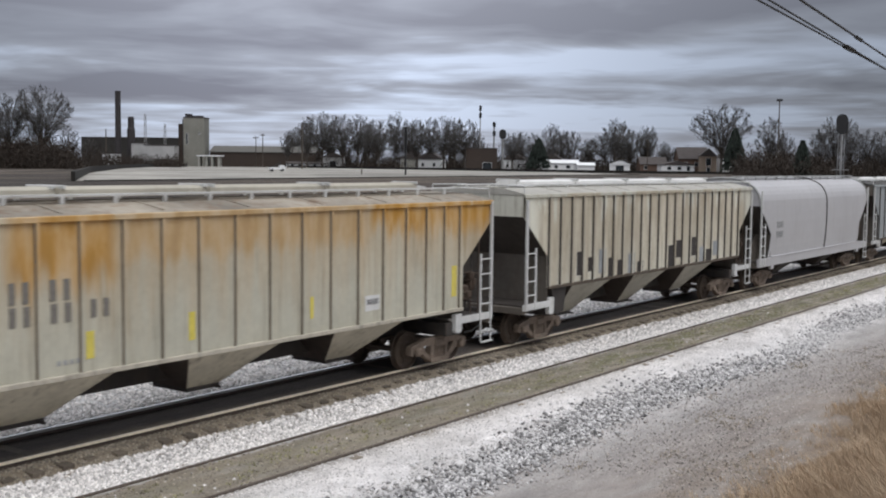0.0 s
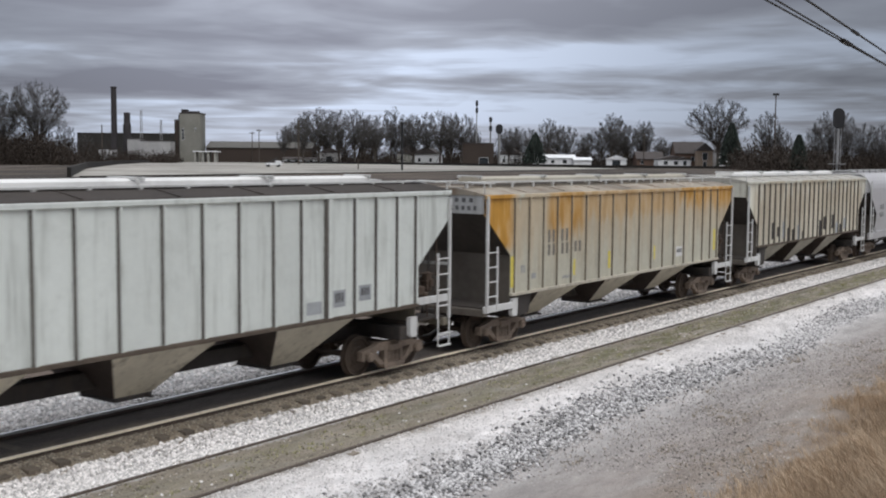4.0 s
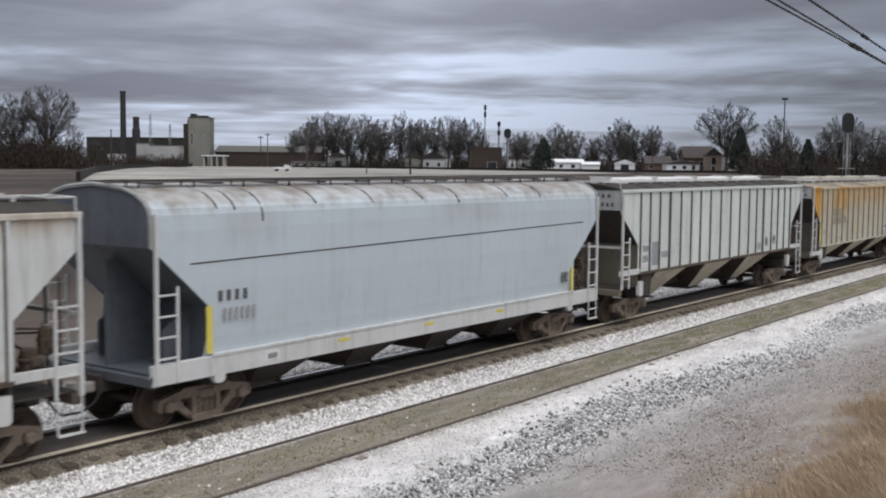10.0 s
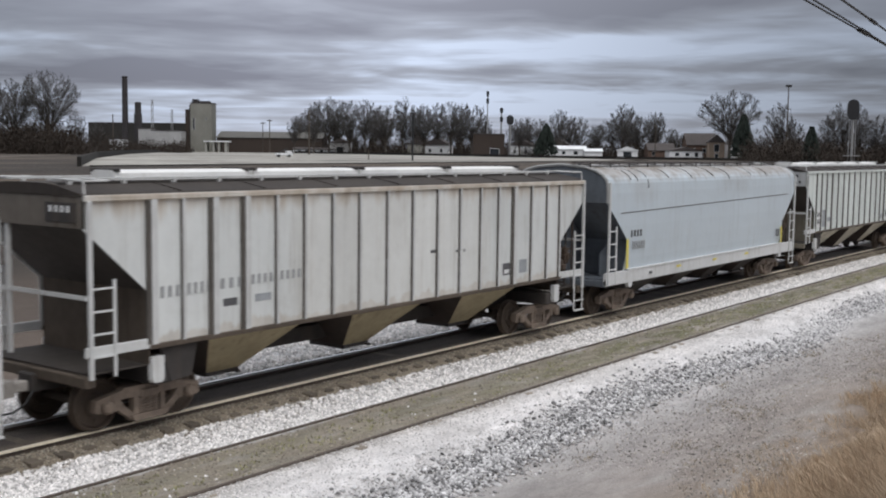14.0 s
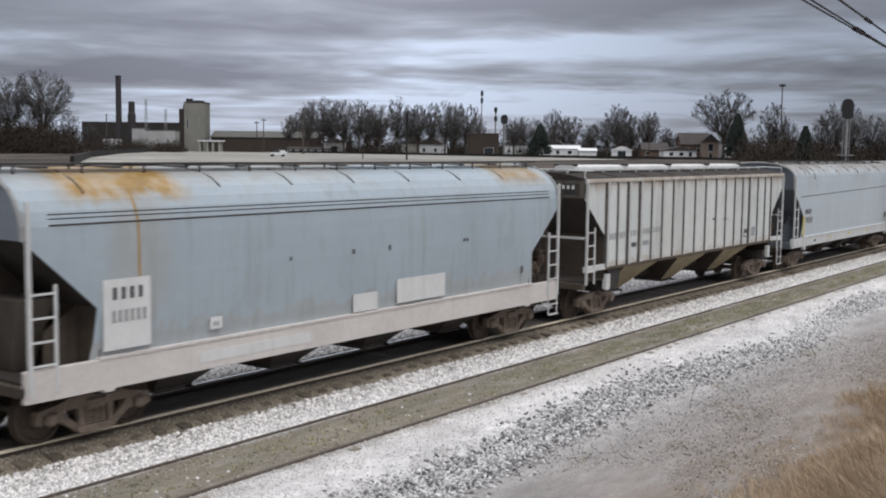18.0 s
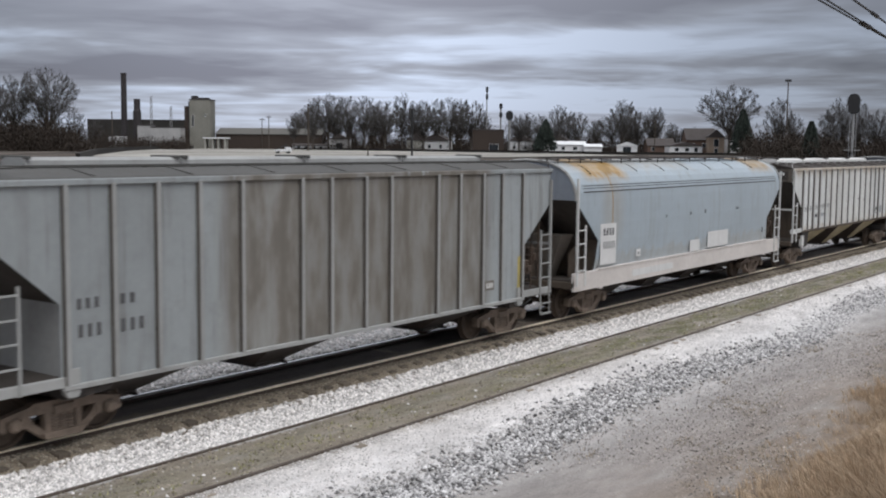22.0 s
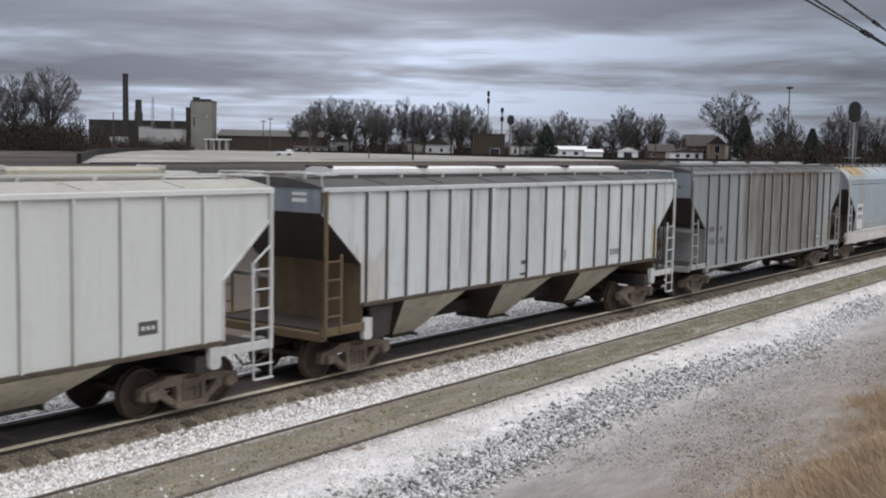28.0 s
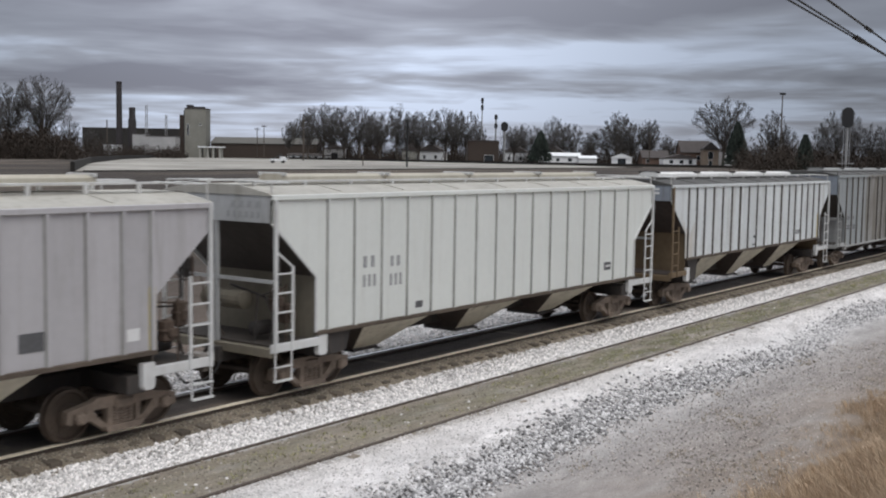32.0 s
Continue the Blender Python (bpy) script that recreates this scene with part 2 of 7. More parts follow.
class Shape:
    """Collects corners and faces of one mesh."""

    def __init__(self):
        self.v, self.f = [], []

    def add(self, verts, faces):
        k = len(self.v)
        self.v.extend(tuple(p) for p in verts)
        self.f.extend(tuple(i + k for i in face) for face in faces)
        return self

    def box(self, x0, x1, y0, y1, z0, z1, c=0.0):
        if c <= 0:
            return self.add([(x, y, z) for z in (z0, z1) for x, y in ((x0, y0), (x1, y0), (x1, y1), (x0, y1))],
                            [(3, 2, 1, 0), (4, 5, 6, 7), (0, 1, 5, 4), (1, 2, 6, 5), (2, 3, 7, 6), (3, 0, 4, 7)])
        ring = [(x0 + c, y0), (x1 - c, y0), (x1, y0 + c), (x1, y1 - c), (x1 - c, y1), (x0 + c, y1), (x0, y1 - c), (x0, y0 + c)]
        inner = [(min(max(x, x0 + c), x1 - c), min(max(y, y0 + c), y1 - c)) for x, y in ring]
        verts = [(x, y, z0) for x, y in inner] + [(x, y, z0 + c) for x, y in ring] + [(x, y, z1 - c) for x, y in ring] + [(x, y, z1) for x, y in inner]
        faces = [tuple(range(7, -1, -1)), tuple(range(24, 32))]
        for lv in range(3):
            faces += [(lv * 8 + i, lv * 8 + (i + 1) % 8, lv * 8 + 8 + (i + 1) % 8, lv * 8 + 8 + i) for i in range(8)]
        return self.add(verts, faces)

    def prism(self, poly, axis, a, b):
        """A polygon drawn over the two other axes (in x, y, z order), pulled from a to b along axis."""
        put = {"x": lambda p, s: (s, p[0], p[1]), "y": lambda p, s: (p[0], s, p[1]), "z": lambda p, s: (p[0], p[1], s)}[axis]
        k = len(poly)
        faces = [tuple(range(k)), tuple(range(2 * k - 1, k - 1, -1))] + [(i, (i + 1) % k, k + (i + 1) % k, k + i) for i in range(k)]
        return self.add([put(p, s) for s in (a, b) for p in poly], faces)

    def tube(self, p, q, r, n=6, r2=None):
        p, q = Vector(p), Vector(q)
        d = (q - p).normalized()
        a = d.orthogonal().normalized()
        b = d.cross(a)
        r2 = r if r2 is None else r2
        turn = [(math.cos(2 * math.pi * i / n), math.sin(2 * math.pi * i / n)) for i in range(n)]
        verts = [p + (a * c + b * s) * r for c, s in turn] + [q + (a * c + b * s) * r2 for c, s in turn]
        return self.add(verts, [(i, (i + 1) % n, n + (i + 1) % n, n + i) for i in range(n)] + [tuple(range(n - 1, -1, -1)), tuple(range(n, 2 * n))])

    def path(self, pts, r, n=6):
        for a, b in zip(pts, pts[1:]):
            self.tube(a, b, r, n)
        return self

    def lathe(self, rings, axis, centre, n=16):
        """Rings of (place along axis, radius) turned about an axis through centre."""
        verts, faces = [], []
        for s, r in rings:
            for i in range(n):
                c, e = r * math.cos(2 * math.pi * i / n), r * math.sin(2 * math.pi * i / n)
                p = {"x": (s, c, e), "y": (c, s, e), "z": (c, e, s)}[axis]
                verts.append(tuple(u + w for u, w in zip(p, centre)))
        for k in range(len(rings) - 1):
            faces += [(k * n + i, k * n + (i + 1) % n, k * n + n + (i + 1) % n, k * n + n + i) for i in range(n)]
        faces += [tuple(range(n - 1, -1, -1)), tuple(range((len(rings) - 1) * n, len(rings) * n))]
        return self.add(verts, faces)

    def mesh(self, name, mat, smooth=False):
        me = bpy.data.meshes.new(name)
        me.from_pydata(self.v, [], self.f)
        me.materials.append(mat)
        bm = bmesh.new()
        bm.from_mesh(me)
        bmesh.ops.recalc_face_normals(bm, faces=bm.faces)
        bm.to_mesh(me)
        bm.free()
        if smooth:
            me.polygons.foreach_set("use_smooth", [True] * len(me.polygons))
        return me


def part(name, shape, mat, parent, label="", at=None, smooth=False):
    """One mesh object under a thing or a part. shape: a Shape, or a mesh shared with other pieces."""
    me = shape if isinstance(shape, bpy.types.Mesh) else shape.mesh(name, mat, smooth)
    ob = new(name, me)
    ob.parent = parent
    if at is not None:
        ob.matrix_basis = at
    return tagged(ob, label)


def thing(name, label, category, group="", kind="", at=None):
    ob = new(name)
    if at is not None:
        ob.matrix_basis = at
    return tagged(ob, label, category, group, kind)


def lone(name, shape, mat, label, category, group="", kind="", smooth=False):
    me = shape.mesh(name, mat, smooth)
    return tagged(new(name, me), label, category, group, kind)


# ---- ground and tracks ----
SIDING_Y, MAIN_Y = 12.80, 16.81
HALF_GAUGE = 0.7525
RISE = 3.35


def ground_z(x, y):
    """The ground's height: gravel shoulders by the tracks, a slope up behind them, a low hollow by the bank."""
    if y <= 22:
        pts = ((-400, 3.0), (-20, 3.0), (-3, 3.0), (0.5, 2.6), (3.5, 0.1), (6.0, -0.55), (9.6, -0.5), (10.6, -0.42), (11.6, -0.09), (12.0, -0.03), (13.6, -0.03), (13.9, -0.13), (14.8, -0.30), (15.3, -0.24), (15.75, -0.11), (17.85, -0.11), (18.3, -0.17), (19.6, -0.32), (22, -0.45))
        for (ya, za), (yb, zb) in zip(pts, pts[1:]):
            if ya <= y <= yb:
                return za + (zb - za) * (y - ya) / (yb - ya)
        return 3.0
    s = min(max((y - 24) / 60.0, 0), 1)
    return -0.45 + RISE * s * s * (3 - 2 * s)


def ground_material():
    mat = bpy.data.materials.new("trackside_ground")
    mat.use_nodes = True
    nt = mat.node_tree
    n, lk = nt.nodes.new, nt.links.new
    bsdf = nt.nodes["Principled BSDF"]
    bsdf.inputs["Roughness"].default_value = 0.95
    co = n("ShaderNodeTexCoord").outputs["Object"]
    sep = n("ShaderNodeSeparateXYZ")
    lk(co, sep.inputs[0])

    def m(op, a, b=None):
        nd = n("ShaderNodeMath")
        nd.operation = op
        for i, v in enumerate((a, b)):
            if isinstance(v, (int, float)):
                nd.inputs[i].default_value = v
            elif v is not None:
                lk(v, nd.inputs[i])
        return nd.outputs[0]

    def tex(scale, detail=4, stretch=(1, 1, 1)):
        mp = n("ShaderNodeMapping")
        mp.inputs["Scale"].default_value = stretch
        lk(co, mp.inputs[0])
        t = n("ShaderNodeTexNoise")
        lk(mp.outputs[0], t.inputs["Vector"])
        t.inputs["Scale"].default_value, t.inputs["Detail"].default_value, t.inputs["Roughness"].default_value = scale, detail, 0.62
        return t.outputs["Fac"]

    wob = m("ADD", m("MULTIPLY", m("SUBTRACT", tex(0.8, 4, (0.5, 1, 1)), 0.5), 1.5), m("MULTIPLY", m("SUBTRACT", tex(5.0, 4), 0.5), 0.7))
    near_tracks = m("MULTIPLY", wob, 0.55)
    y = m("ADD", sep.outputs[1], near_tracks)
    ramp = n("ShaderNodeValToRGB")
    lk(m("DIVIDE", y, 40.0), ramp.inputs[0])
    # 16.75 to 17.75: the train's shade is put into the bed's colour
    stops = [(0.0, (0.15, 0.105, 0.07)), (6.0, (0.20, 0.145, 0.10)), (7.0, (0.25, 0.205, 0.168)), (8.0, (0.29, 0.257, 0.236)), (9.2, (0.335, 0.311, 0.297)), (10.0, (0.46, 0.44, 0.43)), (10.8, (0.64, 0.625, 0.62)),
             (11.3, (0.74, 0.715, 0.705)), (11.9, (0.68, 0.65, 0.625)), (12.08, (0.25, 0.214, 0.17)), (12.8, (0.285, 0.248, 0.198)), (13.45, (0.25, 0.214, 0.17)), (13.66, (0.56, 0.55, 0.54)), (14.0, (0.62, 0.612, 0.605)),
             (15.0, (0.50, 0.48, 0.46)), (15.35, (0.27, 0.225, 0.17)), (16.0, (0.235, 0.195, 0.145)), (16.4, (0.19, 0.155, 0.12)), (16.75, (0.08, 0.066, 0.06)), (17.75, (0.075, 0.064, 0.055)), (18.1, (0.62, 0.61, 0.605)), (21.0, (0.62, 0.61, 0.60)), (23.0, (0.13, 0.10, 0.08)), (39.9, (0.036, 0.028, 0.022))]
    els = ramp.color_ramp.elements
    els[0].position, els[0].color = 0.0, (*stops[0][1], 1)
    els[1].position, els[1].color = 1.0, (*stops[-1][1], 1)
    for pos, c in stops[1:-1]:
        el = els.new(pos / 40.0)
        el.color = (*c, 1)
    tone = m("ADD", m("ADD", m("ADD", -0.19, m("MULTIPLY", tex(22.0, 6), 0.80)), m("MULTIPLY", tex(1.1, 5, (0.35, 1, 1)), 0.78)), m("MULTIPLY", tex(5.5, 5, (0.3, 1, 1)), 0.80))
    patch = n("ShaderNodeMapRange")
    lk(tex(1.3, 6, (0.45, 1.4, 1)), patch.inputs[0])
    patch.inputs[1].default_value, patch.inputs[2].default_value, patch.inputs[4].default_value = 0.48, 0.68, 0.55
    near = n("ShaderNodeMapRange")
    lk(sep.outputs[1], near.inputs[0])
    near.inputs[1].default_value, near.inputs[2].default_value, near.inputs[3].default_value, near.inputs[4].default_value = 14.0, 16.0, 1.0, 0.0
    grey = n("ShaderNodeMix")
    grey.data_type = "RGBA"
    lk(m("MULTIPLY", patch.outputs[0], near.outputs[0]), grey.inputs[0]), lk(ramp.outputs[0], grey.inputs[6])
    grey.inputs[7].default_value = (0.37, 0.35, 0.335, 1)
    # paler patches of gravel and dead grass on the wide ground behind the tracks
    wide = n("ShaderNodeMapRange")
    lk(tex(0.05, 6, (0.5, 1.6, 1)), wide.inputs[0])
    wide.inputs[1].default_value, wide.inputs[2].default_value, wide.inputs[4].default_value = 0.45, 0.62, 0.8
    beyond = n("ShaderNodeMapRange")
    lk(sep.outputs[1], beyond.inputs[0])
    beyond.inputs[1].default_value, beyond.inputs[2].default_value = 24.0, 40.0
    dead = n("ShaderNodeMix")
    dead.data_type = "RGBA"
    lk(m("MULTIPLY", wide.outputs[0], beyond.outputs[0]), dead.inputs[0]), lk(grey.outputs[2], dead.inputs[6])
    dead.inputs[7].default_value = (0.12, 0.093, 0.07, 1)
    # moss and weeds between the rails of the siding
    bed = n("ShaderNodeMapRange")
    bed.interpolation_type = "SMOOTHSTEP"
    lk(m("ABSOLUTE", m("SUBTRACT", sep.outputs[1], SIDING_Y)), bed.inputs[0])
    bed.inputs[1].default_value, bed.inputs[2].default_value, bed.inputs[3].default_value, bed.inputs[4].default_value = 0.35, 0.72, 1.0, 0.0
    tuft = n("ShaderNodeMapRange")
    lk(tex(1.9, 6, (0.4, 1.2, 1)), tuft.inputs[0])
    tuft.inputs[1].default_value, tuft.inputs[2].default_value, tuft.inputs[4].default_value = 0.38, 0.58, 0.9
    moss = n("ShaderNodeMix")
    moss.data_type = "RGBA"
    far = n("ShaderNodeMapRange")
    lk(sep.outputs[0], far.inputs[0])
    far.inputs[1].default_value, far.inputs[2].default_value, far.inputs[3].default_value = 15.0, 26.0, 0.35
    lk(m("MULTIPLY", m("MULTIPLY", bed.outputs[0], tuft.outputs[0]), far.outputs[0]), moss.inputs[0]), lk(dead.outputs[2], moss.inputs[6])
    moss.inputs[7].default_value = (0.135, 0.133, 0.068, 1)
    sc = n("ShaderNodeVectorMath")
    sc.operation = "SCALE"
    lk(moss.outputs[2], sc.inputs[0]), lk(tone, sc.inputs["Scale"])
    lk(sc.outputs[0], bsdf.inputs["Base Color"])
    b = n("ShaderNodeBump")
    b.inputs["Strength"].default_value, b.inputs["Distance"].default_value = 0.9, 0.05
    lk(tex(16.0, 5), b.inputs["Height"]), lk(b.outputs[0], bsdf.inputs["Normal"])
    return mat


def build_ground():
    ys = [-3500, -600, -100, -20, -3, 0.5, 2, 3.5, 5, 6.0, 8, 9.6, 10.2, 10.6, 11.2, 11.6, 12.0, 12.8, 13.6, 13.9, 14.3, 14.8, 15.1, 15.3, 15.75, 16.8, 17.85, 18.3, 19, 19.6, 22] + [24 + 5 * i for i in range(13)] + [100, 150, 250, 400, 800, 1600, 4000]
    xs = [-3500, -600, -100, -40, -20, -10, 0] + [2 * i for i in range(1, 41)] + [90, 100, 120, 150, 200, 260, 340, 450, 700, 1200, 2200, 4200]
    s = Shape()
    verts = []
    for x in xs:
        for y in ys:
            roll = 0.10 * noise.noise(Vector((x * 0.11, y * 0.35, 3.0))) if 0 < y < 11 and 0 < x < 90 else 0.0
            verts.append((x, y, ground_z(x, y) + roll))
    k = len(ys)
    s.add(verts, [(i * k + j, (i + 1) * k + j, (i + 1) * k + j + 1, i * k + j + 1) for i in range(len(xs) - 1) for j in range(k - 1)])
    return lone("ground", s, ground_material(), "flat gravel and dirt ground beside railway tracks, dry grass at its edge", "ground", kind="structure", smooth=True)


GROUND = build_ground()

RAIL_SHAPE = [(-0.07, -0.17), (0.07, -0.17), (0.07, -0.155), (0.012, -0.13), (0.010, -0.045), (0.036, -0.032), (0.036, -0.006), (0.026, 0.0), (-0.026, 0.0), (-0.036, -0.006), (-0.036, -0.032), (-0.010, -0.045), (-0.012, -0.13), (-0.07, -0.155)]


def build_track(name, y, worn, label):
    """A straight track: two rails and timber ties, with the running tables polished where trains run."""
    track = thing(name, label, "railway track", kind="structure")
    for side in (-1, 1):
        yc = y + side * HALF_GAUGE
        rail = part("rail", Shape().prism([(yc + a, b) for a, b in RAIL_SHAPE], "x", -60, 420), M_RAIL_RUST, track, "rust-brown steel rail")
        if worn:
            # far head is whiter and deeper: the sky's glint is in its colour
            part("running_table", Shape().box(-60, 420, yc - 0.046, yc + 0.046, -0.03 if side < 0 else -0.05, 0.004, 0.004), M_RAIL_DUSTY if side < 0 else M_RAIL_BRIGHT, rail, "bright polished rail head")
    return track


MAIN_TRACK = build_track("main_track", MAIN_Y, True, "straight mainline track with polished rails on pale ballast")
SIDING_TRACK = build_track("siding_track", SIDING_Y, False, "disused siding with rusty rails sunk in brown dirt")

# ---- the train ----
HALF_WIDTH = 1.60
WHEEL_RADIUS = 0.457
WHEELSETS, CARS = [], []


def wheelset_mesh():
    s = Shape()
    s.tube((0, -1.05, 0), (0, 1.05, 0), 0.075, 10)
    for side in (-1, 1):
        y = side * HALF_GAUGE
        ring = [(-0.06, 0.10), (-0.065, 0.2), (-0.03, 0.22), (-0.03, 0.36), (-0.07, 0.39), (-0.07, 0.482), (-0.04, 0.482), (-0.03, WHEEL_RADIUS), (0.07, WHEEL_RADIUS - 0.005), (0.075, 0.40), (0.03, 0.37), (0.03, 0.22), (0.07, 0.2), (0.07, 0.10)]
        s.lathe([(side * a, r) for a, r in ring], "y", (0, y, 0), 24)
        # balance marks on the wheel face, so that turning shows
        for k in range(3):
            a = k * 2.1 + 0.3
            s.box(0.27 * math.cos(a) - 0.04, 0.27 * math.cos(a) + 0.04, y + side * 0.03, y + side * 0.05, 0.27 * math.sin(a) - 0.04, 0.27 * math.sin(a) + 0.04)
    return s.mesh("wheelset", M_WHEEL, False)


def side_frame_mesh(side):
    """A cast side frame with open windows, bearing boxes and end caps."""
    s = Shape()
    y0, y1 = (-1.14, -0.98) if side < 0 else (0.98, 1.14)
    s.prism([(-0.72, 0.62), (-0.55, 0.74), (0.55, 0.74), (0.72, 0.62), (0.60, 0.55), (-0.60, 0.55)], "y", y0, y1)
    for e in (-1, 1):
        s.prism([(e * 0.60, 0.70), (e * 1.12, 0.60), (e * 1.14, 0.40), (e * 1.04, 0.36), (e * 1.02, 0.54), (e * 0.76, 0.54), (e * 0.74, 0.36), (e * 0.64, 0.38)], "y", y0, y1)
        s.prism([(e * 0.74, 0.46), (e * 0.64, 0.34), (e * 0.36, 0.14), (e * 0.26, 0.20), (e * 0.54, 0.42), (e * 0.62, 0.55)], "y", y0 + 0.01, y1 - 0.01)
        s.prism([(e * 0.24, 0.56), (e * 0.34, 0.56), (e * 0.34, 0.2), (e * 0.24, 0.2)], "y", y0, y1)
    s.prism([(-0.42, 0.24), (0.42, 0.24), (0.34, 0.12), (-0.34, 0.12)], "y", y0 - 0.03, y1 + 0.03)
    return s.mesh("side_frame", M_TRUCK)


def spring_mesh(side):
    s = Shape()
    ring = [(0.24, 0.05)]
    for k in range(5):
        ring += [(0.25 + 0.055 * k, 0.085), (0.278 + 0.055 * k, 0.085), (0.29 + 0.055 * k, 0.06)]
    s.lathe(ring, "z", (0, side * 1.06, 0), 10)
    return s.mesh("spring", M_TRUCK)


def cap_mesh(side):
    y = side * 1.14
    return Shape().lathe([(0.0, 0.12), (side * 0.06, 0.11), (side * 0.10, 0.07)], "y", (0, y, WHEEL_RADIUS), 10).mesh("bearing_cap", M_TRUCK)


WHEELSET = wheelset_mesh()
SIDE_FRAMES, SPRINGS, CAPS = [{k: fn(k) for k in (-1, 1)} for fn in (side_frame_mesh, spring_mesh, cap_mesh)]
BOLSTER = Shape().box(-0.2, 0.2, -1.18, 1.18, 0.50, 0.68, 0.03).box(-0.25, 0.25, -0.3, 0.3, 0.68, 0.76).mesh("truck", M_TRUCK)


def add_truck(car, x):
    truck = part("truck", BOLSTER, None, car, "rust-brown cast steel two-axle truck", at=pose(x, 0, 0))
    for side in (-1, 1):
        part("side_frame", SIDE_FRAMES[side], None, truck)
        for dx in (-0.15, 0.0, 0.15):
            part("spring", SPRINGS[side], None, truck, at=pose(dx, 0, 0))
        for e in (-1, 1):
            part("bearing_cap", CAPS[side], None, truck, at=pose(e * 0.89, 0, 0))
    for e in (-1, 1):
        w = part("wheelset", WHEELSET, None, truck, "steel wheels on an axle", at=pose(e * 0.89, 0, WHEEL_RADIUS))
        WHEELSETS.append((w, e * 0.89))
    return truck


def add_coupler(car, hl, e):
    s = Shape().box(min(e * (hl - 0.3), e * (hl + 0.45)), max(e * (hl - 0.3), e * (hl + 0.45)), -0.09, 0.09, 0.74, 0.92, 0.02)
    s.prism([(e * (hl + 0.40), -0.16), (e * (hl + 0.62), -0.20), (e * (hl + 0.70), -0.06), (e * (hl + 0.66), 0.10), (e * (hl + 0.42), 0.16)], "z", 0.70, 0.97)
    part("coupler", s, M_COUPLER, car, "rusty knuckle coupler")
    pts = [(e * (hl + 0.15), -0.32, 0.80), (e * (hl + 0.30), -0.34, 0.60), (e * (hl + 0.50), -0.26, 0.46), (e * (hl + 0.69), -0.16, 0.44)]
    part("air_hose", Shape().path(pts, 0.022, 6), M_HOSE, car, "black rubber air hose")


def add_ladder(car, hl, e, side, mat, z_foot, bent=False, step=True):
    """A corner ladder on the side of a car: two stiles, rungs and a step that hangs below the sill."""
    y = side * (HALF_WIDTH + 0.015)
    xa, xb = e * (hl - 0.04), e * (hl - 0.52)
    s = Shape()
    s.box(min(xa, xa - e * 0.07), max(xa, xa - e * 0.07), y - 0.03, y + 0.03, z_foot, 4.02)
    s.box(min(xb, xb - e * 0.05), max(xb, xb - e * 0.05), y - 0.02, y + 0.02, z_foot, 2.72)
    if bent:
        s.tube((xb, y, 2.72), (xa, y, 3.06), 0.025, 6)
    ladder = part("ladder", s, mat, car)
    x0, x1 = min(xa, xb), max(xa, xb)
    for k in range(4):
        z = 1.46 + 0.375 * k
        part("rung", Shape().box(x0, x1, y - 0.02, y + 0.02, z - 0.016, z + 0.016), mat, ladder)
    if not step:
        return
    st = Shape()
    for x in (xa - e * 0.03, xb):
        st.tube((x, y, z_foot + 0.02), (x, y, 0.50), 0.02, 6)
    st.box(x0, x1, y - 0.05, y + 0.02, 0.48, 0.515).box(x0, x1, y - 0.04, y + 0.02, 0.76, 0.785)
    part("sill_step", st, mat, ladder)


def add_bars(car, hl, rows, y, mat, name="stencil"):
    """Stencilled marks as plain bars: rows of (u0, u1, z0, z1, count) in metres from the trailing end."""
    for u0, u1, z0, z1, count in rows:
        step = (u1 - u0) / count
        wide = step * (0.55 if step < 0.14 else 0.46)
        me = Shape().box(-wide / 2, wide / 2, y - 0.010, y - 0.002, z0, z1).mesh(name, mat)
        for k in range(count):
            part(name, me, None, car, at=pose(u0 + (k + 0.46) * step - hl, 0, 0))


def add_end_bars(car, hl, rows, mat, x=0.002):
    """Marks on the upper end sheet at the trailing end: rows of (y0, y1, z0, z1, count)."""
    for y0, y1, z0, z1, count in rows:
        step = (y1 - y0) / count
        me = Shape().box(-hl - x - 0.006, -hl - x, -step * 0.25, step * 0.25, z0, z1).mesh("stencil", mat)
        for k in range(count):
            part("stencil", me, None, car, at=pose(0, y0 + step * (k + 0.45), 0))


def add_plate(car, hl, u0, u1, z0, z1, mat, name, label="", y=-HALF_WIDTH + 0.035):
    part(name, Shape().box(u0 - hl, u1 - hl, y - 0.008, y, z0, z1), mat, car, label)


